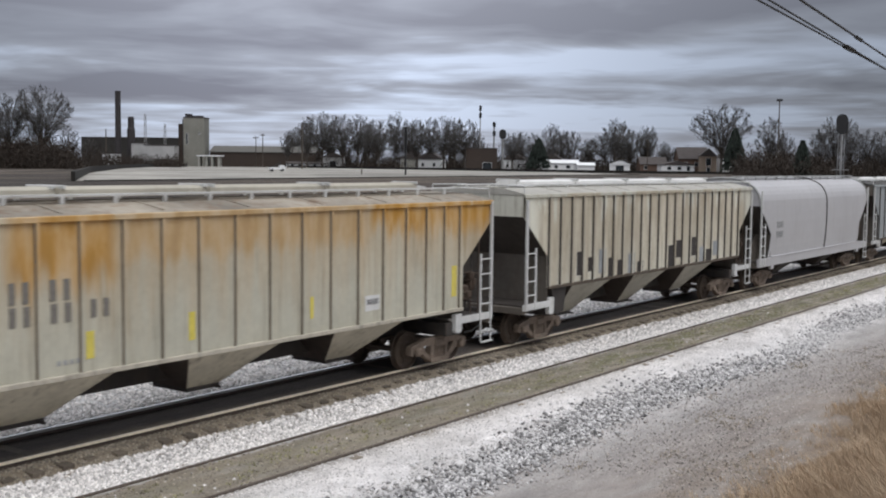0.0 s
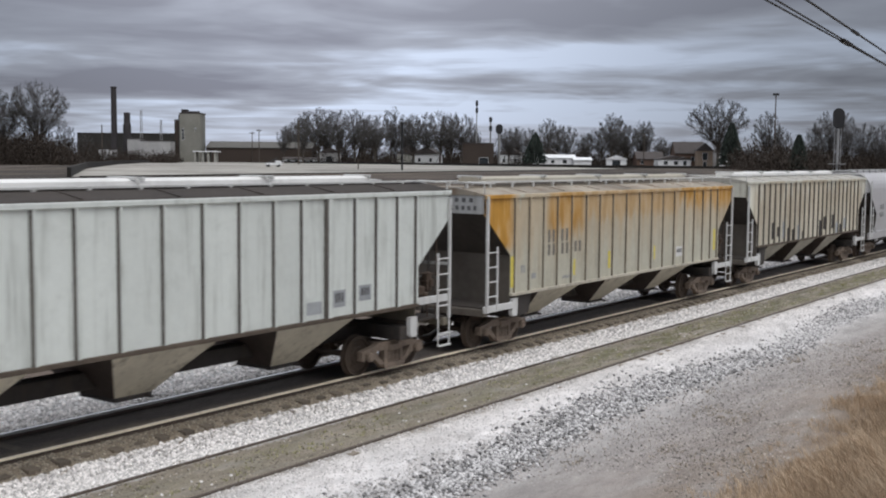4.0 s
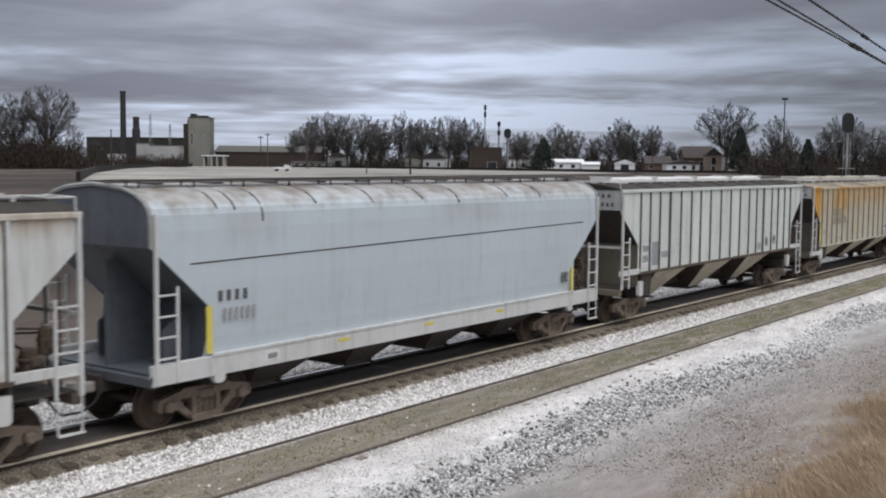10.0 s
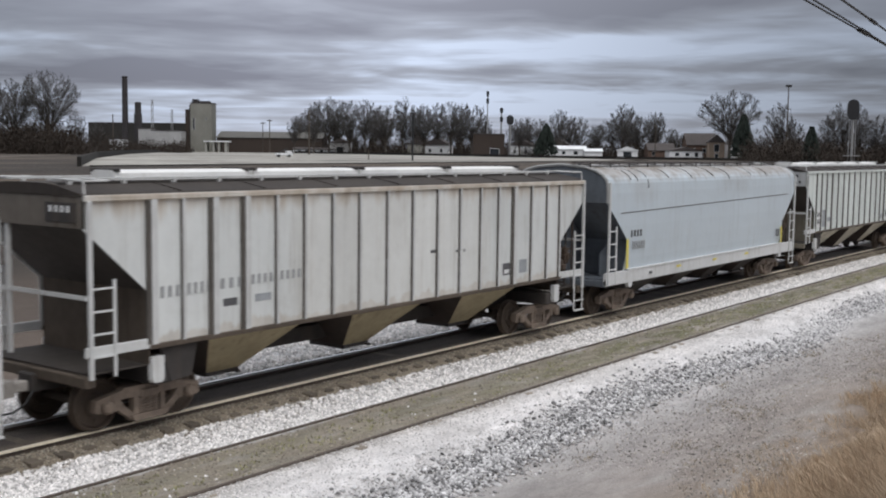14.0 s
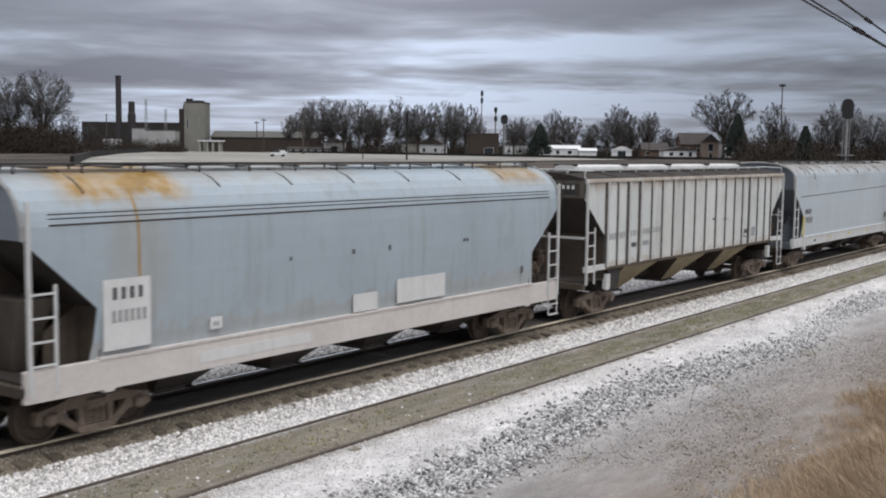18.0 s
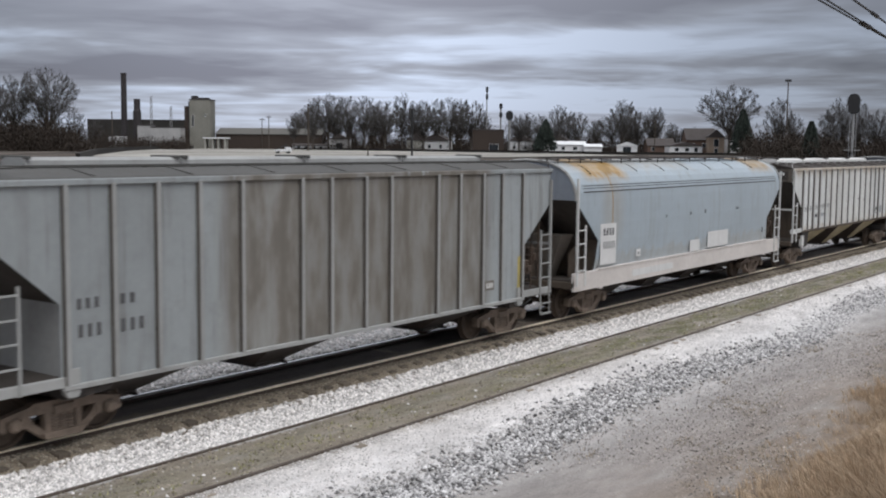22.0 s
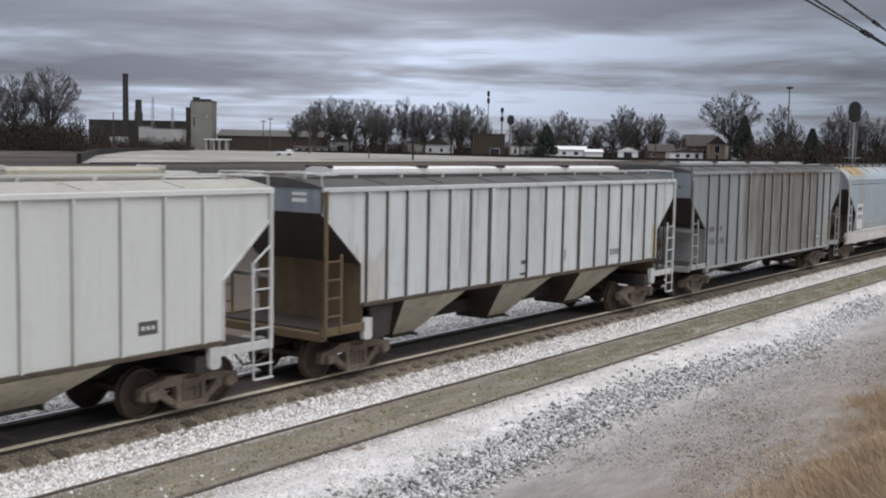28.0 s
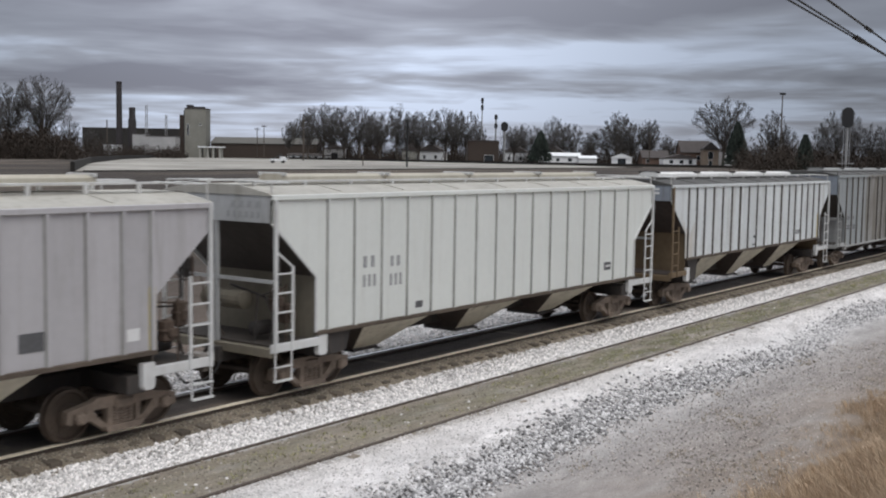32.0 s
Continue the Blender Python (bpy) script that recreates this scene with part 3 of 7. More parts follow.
def add_end(car, c, e):
    """The open end of a hopper: upper end sheet, sloping floor sheet seen from below, bulkhead, posts, sill and platform."""
    hl, ze, body, grey = c["hl"], c["eave"], c["end_paint"], c["frame_paint"]
    dx, zt, zb = c["cut"]
    x = e * hl
    top = [(-1.56, zt + 0.02), (1.56, zt + 0.02), (1.56, ze + 0.02)] + ([(1.3, ze + 0.12), (0.7, ze + 0.24), (-0.7, ze + 0.24), (-1.3, ze + 0.12)]) + [(-1.56, ze + 0.02)]
    if not c.get("barrel"):
        part("end_sheet", Shape().prism(top, "x", min(x, x - e * 0.03), max(x, x - e * 0.03)), c["end_top"], car)
    a, b = e * (hl - 0.04), e * (hl - dx - 0.05)
    # slope sheet and platform: the recess's shade is put into their paint
    part("slope_sheet", Shape().prism([(a, zt + 0.03), (b, zb), (b - e * 0.04, zb + 0.03), (a - e * 0.06, zt + 0.06)], "y", -1.53, 1.53), c.get("slope_paint", M_END_SHADE), car)
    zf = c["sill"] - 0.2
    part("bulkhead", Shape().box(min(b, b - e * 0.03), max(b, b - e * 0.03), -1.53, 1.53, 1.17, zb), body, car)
    for y in c.get("end_posts", ()):
        part("end_post", Shape().box(min(x - e * 0.02, x - e * 0.09), max(x - e * 0.02, x - e * 0.09), y - 0.04, y + 0.04, zf, zt + 0.02), grey, car)
    if c.get("end_posts"):
        part("end_rail", Shape().box(min(x - e * 0.03, x - e * 0.07), max(x - e * 0.03, x - e * 0.07), -1.55, 1.55, zb - 0.05, zb + 0.02), grey, car)
    web = [(e * (hl - dx - 0.04), zf), (e * (hl - dx - 0.04), zb), (e * (hl - 0.34), zt - 0.28), (e * (hl - 0.22), zt - 0.4), (e * (hl - 0.22), zf)]
    if c.get("barrel"):
        part("centre_web", Shape().prism(web, "y", -0.03, 0.03), body, car)
    for y in ((-0.95, 0.95) if c.get("barrel") else ()):
        part("web_gusset", Shape().prism([(e * (hl - dx - 0.04), zf), (e * (hl - dx - 0.04), zb), (e * (hl - 0.75), zf + 0.75), (e * (hl - 0.75), zf)], "y", y - 0.02, y + 0.02), body, car)
    # plate added to close the view through the open front end
    if e > 0 and not c.get("barrel"):
        part("centre_web", Shape().prism(web, "y", 0.57, 0.63), c.get("slope_paint", M_END_SHADE), car)
    if e < 0 and not c.get("barrel"):
        for y0, y1 in ((-1.52, -1.44), (1.44, 1.52)):
            web = [(e * (hl - 1.55), c["sill"] - 0.04), (e * (hl - 2.40), c["sill"] - 0.04), (e * (hl - 2.25), 0.84), (e * (hl - 1.78), 0.80)]
            part("bolster_web", Shape().prism(web, "y", y0, y1), M_STEEL_DARK, car)
    part("end_sill", Shape().box(min(x, x - e * 0.2), max(x, x - e * 0.2), -1.56, 1.56, 0.95, 1.14, 0.02), body, car)
    px = sorted((x - e * 0.10, x - e * (dx + 0.04)))
    part("platform", Shape().box(px[0], px[1], -1.5, 1.5, 1.15, 1.18), c.get("slope_paint", M_END_SHADE), car)
    for side in (-1, 1):
        y = side * HALF_WIDTH
        s = Shape().box(min(x, x - e * (dx + 0.1)), max(x, x - e * (dx + 0.1)), min(y, y - side * 0.07), max(y, y - side * 0.07), c.get("bar", c["foot"]), c.get("bar", c["foot"]) + 0.17, 0.01)
        part("side_step_sill", s, c.get("rear_sill", c["sill_paint"]) if e < 0 else c["sill_paint"], car)
        bx = e * (hl - dx - 0.2)
        s = Shape().prism([(bx - 0.13, 1.30), (bx + 0.13, 1.30), (bx + 0.13, 0.90), (bx + 0.08, 0.84), (bx - 0.08, 0.84), (bx - 0.13, 0.90)], "y", min(y, y - side * 0.12), max(y, y - side * 0.12))
        part("jacking_pad", s, c["sill_paint"], car)
        add_ladder(car, hl, e, side, c.get("rear_ladder", c["ladder_paint"]) if e < 0 else c["ladder_paint"], c["foot"], c.get("bent", False), e > 0 or c.get("step", False))
    if c.get("end_box") and e < 0:
        v = [(x - e * a, b, z) for z, half, near, far in ((2.42, 1.0, 0.25, 0.95), (1.19, 0.45, 0.5, 0.9)) for a, b in ((near, -half), (near, half), (far, half), (far, -half))]
        part("end_box", Shape().add(v, [(0, 1, 2, 3), (7, 6, 5, 4), (0, 4, 5, 1), (1, 5, 6, 2), (2, 6, 7, 3), (3, 7, 4, 0)]), M_END_GREY, car, "tapered grimy steel box on the end platform")
    if c["brake"] == e:
        s = Shape()
        ring = [(e * (hl + 0.02), 0.26 * math.cos(i * math.pi / 8) + 0.9, 0.26 * math.sin(i * math.pi / 8) + 2.55) for i in range(17)]
        s.path(ring, 0.016, 5)
        for i in range(0, 16, 4):
            s.tube((e * (hl + 0.02), 0.9, 2.55), ring[i], 0.012, 5)
        s.box(min(x - e * 0.02, x - e * 0.16), max(x - e * 0.02, x - e * 0.16), 0.78, 1.02, 2.35, 2.75, 0.02)
        part("hand_brake", s, M_STEEL_DARK, car, "dark hand brake wheel and gear box")
        t = Shape().lathe([(-0.62, 0.06), (-0.58, 0.19), (0.58, 0.19), (0.62, 0.06)], "y", (e * (hl - 0.62), 0.35, 1.92), 14)
        part("air_reservoir", t, c.get("tank_paint", c["frame_paint"]), car, "dusty cylindrical air reservoir", smooth=False)
        q = Shape().lathe([(-0.26, 0.05), (-0.22, 0.15), (0.2, 0.15), (0.24, 0.05)], "x", (e * (hl - 0.55), -0.75, 1.42), 12)
        part("brake_cylinder", q, M_STEEL_DARK, car, "dark brake cylinder")
        for pts, r in (([(-0.35, -1.2, 1.25), (-0.5, -1.15, 1.7), (-0.8, -0.6, 2.0), (-0.7, 0.3, 2.2)], 0.025), ([(-0.2, -0.9, 1.2), (-0.25, -0.95, 2.1), (-0.9, -0.9, 2.15)], 0.02), ([(-0.5, -1.3, 2.3), (-0.5, -1.3, 3.0)], 0.03)):
            part("brake_pipe", Shape().path([(e * (hl + a), b, c_) for a, b, c_ in pts], r, 6), M_STEEL_DARK, car)
        for d, y, z, r, half in ((0.47, -1.24, 2.02, 0.13, 0.24), (0.76, -1.22, 1.74, 0.17, 0.2)):
            body = Shape().lathe([(-half, r * 0.5), (-half * 0.8, r), (-half * 0.1, r), (0, r * 1.2), (half * 0.12, r * 1.2), (half * 0.2, r * 0.9), (half * 0.85, r * 0.9), (half, r * 0.4)], "z", (x - e * d, y, z), 10)
            body.box(x - e * d - r * 0.5, x - e * d + r * 0.5, y - r * 1.3, y + r * 1.3, z - half * 0.5, z + half * 0.3, 0.02)
            part("brake_valve", body, M_BRAKE, car, "rusty brown brake valve body")
        rod = Shape().tube((x - e * 0.3, -1.38, 1.2), (x - e * 0.3, -1.38, 3.05), 0.022, 6).tube((x - e * 0.3, -1.38, 2.2), (x - e * 0.9, -1.1, 2.25), 0.018, 6).tube((x - e * 0.62, -1.36, 1.2), (x - e * 0.62, -1.36, 2.35), 0.018, 6)
        part("brake_rod", rod, M_BRAKE, car)
        chain = Shape().path([(x - e * 0.16, 0.6, 2.4), (x - e * 0.2, 0.4, 1.6), (x - e * 0.35, 0.1, 1.2)], 0.015, 5)
        part("brake_chain", chain, M_BRAKE, car)
    add_coupler(car, hl, e)


def add_bay(car, x, half, top, bottom, mat, y_top=1.50, y_low=0.48, low=0.40, ridge=0.0):
    """One hopper bay: an inverted pyramid with a rim, a gate frame at its outlet and ribs."""
    s = Shape()
    v = [(x - half, -y_top, top), (x + half, -y_top, top), (x + half, y_top, top), (x - half, y_top, top), (x - low, -y_low, bottom), (x + low, -y_low, bottom), (x + low, y_low, bottom), (x - low, y_low, bottom)]
    s.add(v, [(0, 1, 5, 4), (1, 2, 6, 5), (2, 3, 7, 6), (3, 0, 4, 7), (4, 5, 6, 7), (3, 2, 1, 0)])
    bay = part("hopper_bay", s, mat, car, "sloping steel hopper bay")
    for e in (-1, 1):
        q = [(x + e * (half + 0.012), -y_top, top), (x + e * (half + 0.012), y_top, top), (x + e * (low + 0.012), y_low, bottom), (x + e * (low + 0.012), -y_low, bottom)]
        back = [(a - e * 0.008, b, c_) for a, b, c_ in q]
        plate = Shape().add(q + back, [(0, 1, 2, 3), (7, 6, 5, 4), (0, 4, 5, 1), (1, 5, 6, 2), (2, 6, 7, 3), (3, 7, 4, 0)])
        if ridge:
            r = [(x + e * (half + 0.012), top), (x + e * ridge, top + (ridge - half) * 1.3), (x + e * (ridge - 0.03), top + (ridge - half) * 1.3), (x + e * (half - 0.02), top)]
            plate.prism(r, "y", -1.51, 1.51)
        # the shade on these downward faces is put into their brown paint
        part("slope_plate", plate, M_SLOPE_SHADE, bay)
    g = Shape().box(x - low - 0.03, x + low + 0.03, -y_low - 0.04, y_low + 0.04, bottom - 0.06, bottom + 0.02, 0.01)
    g.tube((x + low - 0.1, -y_low - 0.2, bottom - 0.03), (x + low - 0.1, y_low + 0.2, bottom - 0.03), 0.03, 8)
    part("outlet_gate", g, M_STEEL_DARK, bay)


def add_under(car, c):
    hl = c["hl"]
    part("centre_sill", Shape().box(-hl - 0.1, hl + 0.1, -0.2, 0.2, 0.72, 1.05, 0.02), M_STEEL_DARK, car)
    for e in (-1, 1):
        part("body_bolster", Shape().box(e * (hl - 1.62) - 0.2, e * (hl - 1.62) + 0.2, -1.5, 1.5, 0.78, 1.1, 0.02), M_STEEL_DARK, car)
        add_truck(car, e * (hl - 1.62))
        add_end(car, c, e)


def roof_fittings(car, c):
    """Running boards on brackets beside a trough of hatch covers."""
    hl, z = c["hl"], c["board"]
    for side in (-1, 1):
        y = side * 0.66
        rb = part("running_board", Shape().box(-hl + 0.05, hl - 0.05, y - 0.15, y - 0.07, z - 0.035, z), c["board_paint"], car, "slatted steel running board")
        for k in (1, 2):
            part("slat", Shape().box(-hl + 0.05, hl - 0.05, y - 0.15 + 0.11 * k, y - 0.07 + 0.11 * k, z - 0.035, z), c["board_paint"], rb)
        step = c.get("bracket", 1.10)
        for k in range(int(2 * hl / step) + 1):
            x = -hl + 0.28 + step * k
            if x < hl - 0.1:
                part("bracket", Shape().prism([(x - 0.03, z - 0.03), (x + 0.05, z - 0.03), (x + 0.03, c["eave"] + 0.16), (x - 0.03, c["eave"] + 0.16)], "y", y - 0.17, y - 0.12), c["board_paint"], rb)
        for e in (-1, 1):
            xe = e * (hl - 0.06)
            s = Shape().path([(xe, y - side * 0.0, z), (xe, side * 1.50, z - 0.02), (xe, side * 1.52, c["eave"] + 0.05)], 0.02, 6)
            s.path([(e * (hl - 0.55), y, z), (e * (hl - 0.55), side * 1.50, z - 0.02), (xe, side * 1.50, z - 0.02)], 0.018, 6)
            part("handhold", s, c["board_paint"], car)
    count = c["hatches"]
    run = (2 * hl - 3.0) / count
    for k in range(count):
        a = -hl + 1.5 + run * k
        s = Shape().prism([(-0.36, z - 0.06), (-0.34, z + 0.07), (-0.2, z + 0.12), (0.2, z + 0.12), (0.34, z + 0.07), (0.36, z - 0.06)], "x", a + 0.05, a + run - 0.05)
        hatch = part("hatch_cover", s, c["hatch_paint"], car)
        for j in (0.03, 0.97):
            xx = a + run * j
            part("hatch_clamp", Shape().box(xx - 0.03, xx + 0.03, -0.40, 0.40, z + 0.08, z + 0.15, 0.01), M_STEEL_DARK if c.get("dark_clamps") else c["board_paint"], hatch)


def post_car(c):
    """A covered hopper with outside posts on flat side panels."""
    car = thing("hopper_car", c["label"], "freight car", "freight train cars")
    c["hl"] = hl = c["length"] / 2
    ze, zs, paint = c["eave"], c["sill"], c["paint"]
    dx, zt, zb = c["cut"]
    ys = HALF_WIDTH - 0.04
    count = c["posts"]
    first = c.get("first", 1.32)
    xs = [u - hl for u in c["post_us"]] if "post_us" in c else [-hl + first + (2 * hl - 2 * first) * k / (count - 1) for k in range(count)]
    for side in (-1, 1):
        ya, yb = sorted((side * ys, side * (ys - 0.02)))

        def foot(x):
            """Lower edge of the side at x."""
            d = hl - abs(x)
            if d >= dx:
                return zs
            return zt - (zt - zb) * d / dx
        edges = [-hl] + xs + [hl]
        for k, (a, b) in enumerate(zip(edges, edges[1:])):
            if k == 0:
                poly = [(a, ze), (b, ze), (b, zs), (a + dx, zs), (a + dx, zb), (a, zt)]
            elif k == len(edges) - 2:
                poly = [(a, ze), (b, ze), (b, zt), (b - dx, zb), (b - dx, zs), (a, zs)]
            else:
                poly = [(a, ze), (b, ze), (b, zs), (a, zs)]
            if side < 0:
                part("side_panel", Shape().prism(poly, "y", ya, yb), paint, car)
            else:
                edges_far = [(-hl, ze), (hl, ze), (hl, zt), (hl - dx, zb), (hl - dx, zs), (-hl + dx, zs), (-hl + dx, zb), (-hl, zt)]
        if side > 0:
            part("far_side_sheet", Shape().prism(edges_far, "y", ya, yb), paint, car)
        for k, x in enumerate(xs):
            wide = c.get("wide", 0.055) * (2.2 if k in c.get("thick", ()) else 1.0)
            yo = side * (ys + c.get("proud", 0.055))
            y0, y1 = sorted((side * ys, yo))
            if side < 0:
                s = Shape().prism([(x - wide / 2 - 0.012, y1), (x + wide / 2 + 0.012, y1), (x + wide / 2, y0), (x - wide / 2, y0)], "z", zs + 0.01, ze - 0.01)
                part("side_post", s, c["post_paint"], car)
                # dark strip beside the post: its shade and grime put into colour
                fl = 0.09 if k in c.get("thick", ()) else c["shade_strip"]
                part("post_flange", Shape().box(x - wide / 2 - 0.012 - fl, x - wide / 2 - 0.012, -ys - c.get("proud", 0.055) + 0.006, -ys + 0.004, zs + 0.03, ze - 0.05), c.get("shade_strip_paint", M_POST_SHADE_GRIME), car)
        y0, y1 = sorted((side * (ys - 0.02), side * (ys + 0.06)))
        part("top_chord", Shape().box(-hl, hl, y0, y1, ze - 0.04, ze + 0.06, 0.01), c["chord_paint"], car)
        y0, y1 = sorted((side * (ys - 0.05), side * (ys + 0.06)))
        part("side_sill", Shape().box(-hl + dx + 0.02, hl - dx - 0.02, y0, y1, zs - 0.06, zs + 0.025, 0.01), c["under_paint"], car)
        if c.get("edge"):
            for e in (-1, 1):
                p = [(e * (hl - 0.02), side * (ys + 0.02), zt), (e * (hl - dx), side * (ys + 0.02), zb), (e * (hl - dx), side * (ys + 0.02), zs)]
                part("edge_angle", Shape().path(p, 0.03, 4), c["sill_paint"], car)
    roof = Shape().prism([(-1.60, ze + 0.045), (-1.50, ze + 0.09), (-0.85, ze + 0.21), (-0.4, ze + 0.24), (0.4, ze + 0.24), (0.85, ze + 0.21), (1.50, ze + 0.09), (1.60, ze + 0.045)], "x", -hl - 0.02, hl + 0.02)
    rf = part("roof", roof, c["roof_paint"], car)
    for k in range(1, 8):
        x = -hl + 2 * hl * k / 8
        part("roof_seam", Shape().prism([(-1.5, ze + 0.11), (-0.85, ze + 0.225), (0.85, ze + 0.225), (1.5, ze + 0.11), (1.5, ze + 0.09), (0.85, ze + 0.2), (-0.85, ze + 0.2), (-1.5, ze + 0.09)], "x", x - 0.025, x + 0.025), c["roof_paint"], rf)
    roof_fittings(car, c)
    for x in c["bays"]:
        add_bay(car, x, c["bay_half"], zs - 0.05, c["bay_low"], c["bay_paint"], ridge=c.get("ridge", 0.0))
    for x in c.get("side_brackets", ()):
        part("floor_bracket", Shape().box(x - 0.13, x + 0.13, -1.45, 1.45, 0.62, zs - 0.03, 0.02), M_STEEL_DARK, car)
    add_under(car, c)
    return car


def barrel_car(c):
    """A covered hopper with smooth bulging sides, a rounded roof and a deep side sill."""
    car = thing("hopper_car", c["label"], "freight car", "freight train cars")
    c["hl"] = hl = c["length"] / 2
    dx, zt, zb = c["cut"]
    top = c["top"]
    if c.get("tall_sides"):
        upper = [(1.57, 3.7), (1.55, 3.98), (1.51, 4.10), (1.40, 4.22), (1.18, 4.35), (0.8, 4.45), (0.4, 4.49), (0.0, top)]
    else:
        upper = [(1.56, 3.62), (1.535, 3.72), (1.49, 3.86), (1.40, 4.02), (1.26, 4.18), (1.04, 4.32), (0.75, 4.43), (0.4, 4.49), (0.0, top)]
    prof = [(1.50, 1.30), (1.545, 1.7), (1.575, 2.2), (1.59, 2.7), (1.585, 3.1), (1.575, 3.4)] + upper

    def end_x(z):
        if z >= zt:
            return hl
        if z >= zb:
            return hl - dx * (zt - z) / (zt - zb)
        return hl - dx + 0.18 * max(0, (zb - 0.25 - z)) / 0.9
    levels = sorted(set([zt, zb] + [z for _, z in prof]))

    def y_at(z):
        for (ya, za), (yb, zb_) in zip(prof, prof[1:]):
            if za <= z <= zb_:
                return ya + (yb - ya) * (z - za) / (zb_ - za)
        return 0.0
    split = c.get("split")
    spans = [(-1, 1)] if not split else [(-1, split - 0.006), (split + 0.006, 1)]
    for side in (-1, 1):
        for lo, hi in spans:
            s = Shape()
            verts = []
            for z in levels:
                xe = end_x(z)
                xa = -xe if lo == -1 else lo * hl
                xb = xe if hi == 1 else hi * hl
                verts += [(xa, side * y_at(z), z), (xb, side * y_at(z), z), (xa, side * (y_at(z) - 0.02), z), (xb, side * (y_at(z) - 0.02), z)]
            faces = []
            for k in range(len(levels) - 1):
                p, q = 4 * k, 4 * k + 4
                faces += [(p, p + 1, q + 1, q), (p + 2, q + 2, q + 3, p + 3), (p, q, q + 2, p + 2), (p + 1, p + 3, q + 3, q + 1)]
            s.add(verts, faces)
            part("side_shell", s, c["paint"], car, smooth=False)
    if split:
        part("centre_joint", Shape().path([(split * hl, -(y_at(z) - 0.01), z) for z in levels], 0.05, 6), M_STEEL_DARK, car, "dark vertical joint")
    # seams
    for z, z2, r in c["seams"]:
        part("seam", Shape().tube((-end_x(z) + 0.5, -y_at(z) - 0.002, z), (end_x(z) - 0.5, -y_at(z2) - 0.002, z2), r, 5), c["seam_paint"], car, "dark seam line")
    for e in (-1, 1):
        # rolled end frames
        pts = [(e * hl, -y_at(z) - 0.01, z) for z in levels if z >= zt]
        pts += [(x, -y, z) for x, y, z in reversed(pts)]
        part("end_frame", Shape().path(pts, 0.045, 6), c["frame_paint"], car)
        face = [(-y_at(z), z) for z in levels if z >= zt] + [(y_at(z), z) for z in reversed(levels) if z >= zt]
        part("end_cap", Shape().prism(face, "x", min(e * hl, e * (hl - 0.03)), max(e * hl, e * (hl - 0.03))), c["end_top"], car)
    for side in (-1, 1):
        y0, y1 = sorted((side * 1.48, side * 1.60))
        lower = Shape().box(-hl, hl, y0, y1, c["sill_z"][0], c["sill_z"][1], 0.015)
        sill = part("side_sill", lower, c["sill_paint"], car, "deep pale side sill")
        if side < 0:
            lip = Shape().box(-hl + dx, hl - dx, -1.62, -1.46, c["sill_z"][1] - 0.01, c["sill_z"][1] + 0.035)
            part("sill_lip", lip, c["sill_paint"], sill)
    # roof walk and hatches
    rb = part("running_board", Shape().box(-hl - 0.05, hl + 0.05, -0.78, -0.70, top + 0.05, top + 0.08), c["board_paint"], car, "slatted steel running board")
    for k in (1, 2, 3):
        part("slat", Shape().box(-hl - 0.05, hl + 0.05, -0.78 + 0.11 * k, -0.70 + 0.11 * k, top + 0.05, top + 0.08), c["board_paint"], rb)
    for k in range(13):
        x = -hl + 0.4 + (2 * hl - 0.8) * k / 12
        part("bracket", Shape().tube((x, -0.76, 4.40), (x, -0.76, top + 0.05), 0.022, 5), c["board_paint"], rb)
        part("bracket", Shape().tube((x, -0.40, 4.45), (x, -0.40, top + 0.05), 0.022, 5), c["board_paint"], rb)
    for k in range(10):
        x = -hl + 1.2 + (2 * hl - 2.4) * k / 9
        part("roof_hatch", Shape().lathe([(top - 0.04, 0.30), (top + 0.005, 0.30), (top + 0.02, 0.26), (top + 0.03, 0.1)], "z", (x, 0.0, 0), 12), c["board_paint"], car)
    for k, (u, z0) in enumerate(c["roof_ribs"]):
        pts = [(u - hl, -y_at(z) - 0.004, z) for z in (z0 + 0.06, z0 + (4.20 - z0) * 0.6, 4.20, 4.33, 4.46)]
        part("roof_streak_seam", Shape().path(pts, 0.02, 5), c["seam_paint"], car)
    c["eave"], c["sill"], c["foot"] = 4.0, 1.3, 1.02
    for x in c["bays"]:
        add_bay(car, x, 0.85, 0.98, 0.42, M_STEEL_DARK, 1.3, 0.6, 0.42)
    add_under(car, c)
    return car

# ---- paints of the cars ----
M_WHITE_WORN = material("worn_white_car_paint", (0.70, 0.69, 0.60), 0.55, random_tone=0.16, grain=(8, 0.10), blotch=(0.6, 0.12), streak=0.85, dirt=(0.26, 0.23, 0.17), rust=(0.5, (0.40, 0.27, 0.12), [(-7.6, 7.6, 1.0, 4.3, 3.0, 1.0)]))
M_CREAM_RUSTY = material("grey_car_paint_with_orange_rust", (0.55, 0.535, 0.445), 0.6, random_tone=0.07, grain=(8, 0.14), blotch=(0.7, 0.18), streak=0.6, dirt=(0.24, 0.20, 0.13), rust=(1.0, (0.60, 0.31, 0.05), [
    (-8.4, -7.0, 2.55, 4.3, 0.3, 1.25), (-5.25, -3.1, 2.75, 4.3, 0.7, 0.95), (-3.2, 3.6, 3.05, 4.3, 0.5, 0.68), (-8.4, 8.4, 2.4, 4.3, 1.5, 0.36), (3.5, 8.4, 3.2, 4.3, 0.7, 1.05)]))
M_WHITE_GREEN = material("pale_white_car_paint", (0.707, 0.747, 0.718), 0.5, random_tone=0.07, grain=(8, 0.08), blotch=(0.5, 0.10), streak=0.7, dirt=(0.33, 0.35, 0.32))
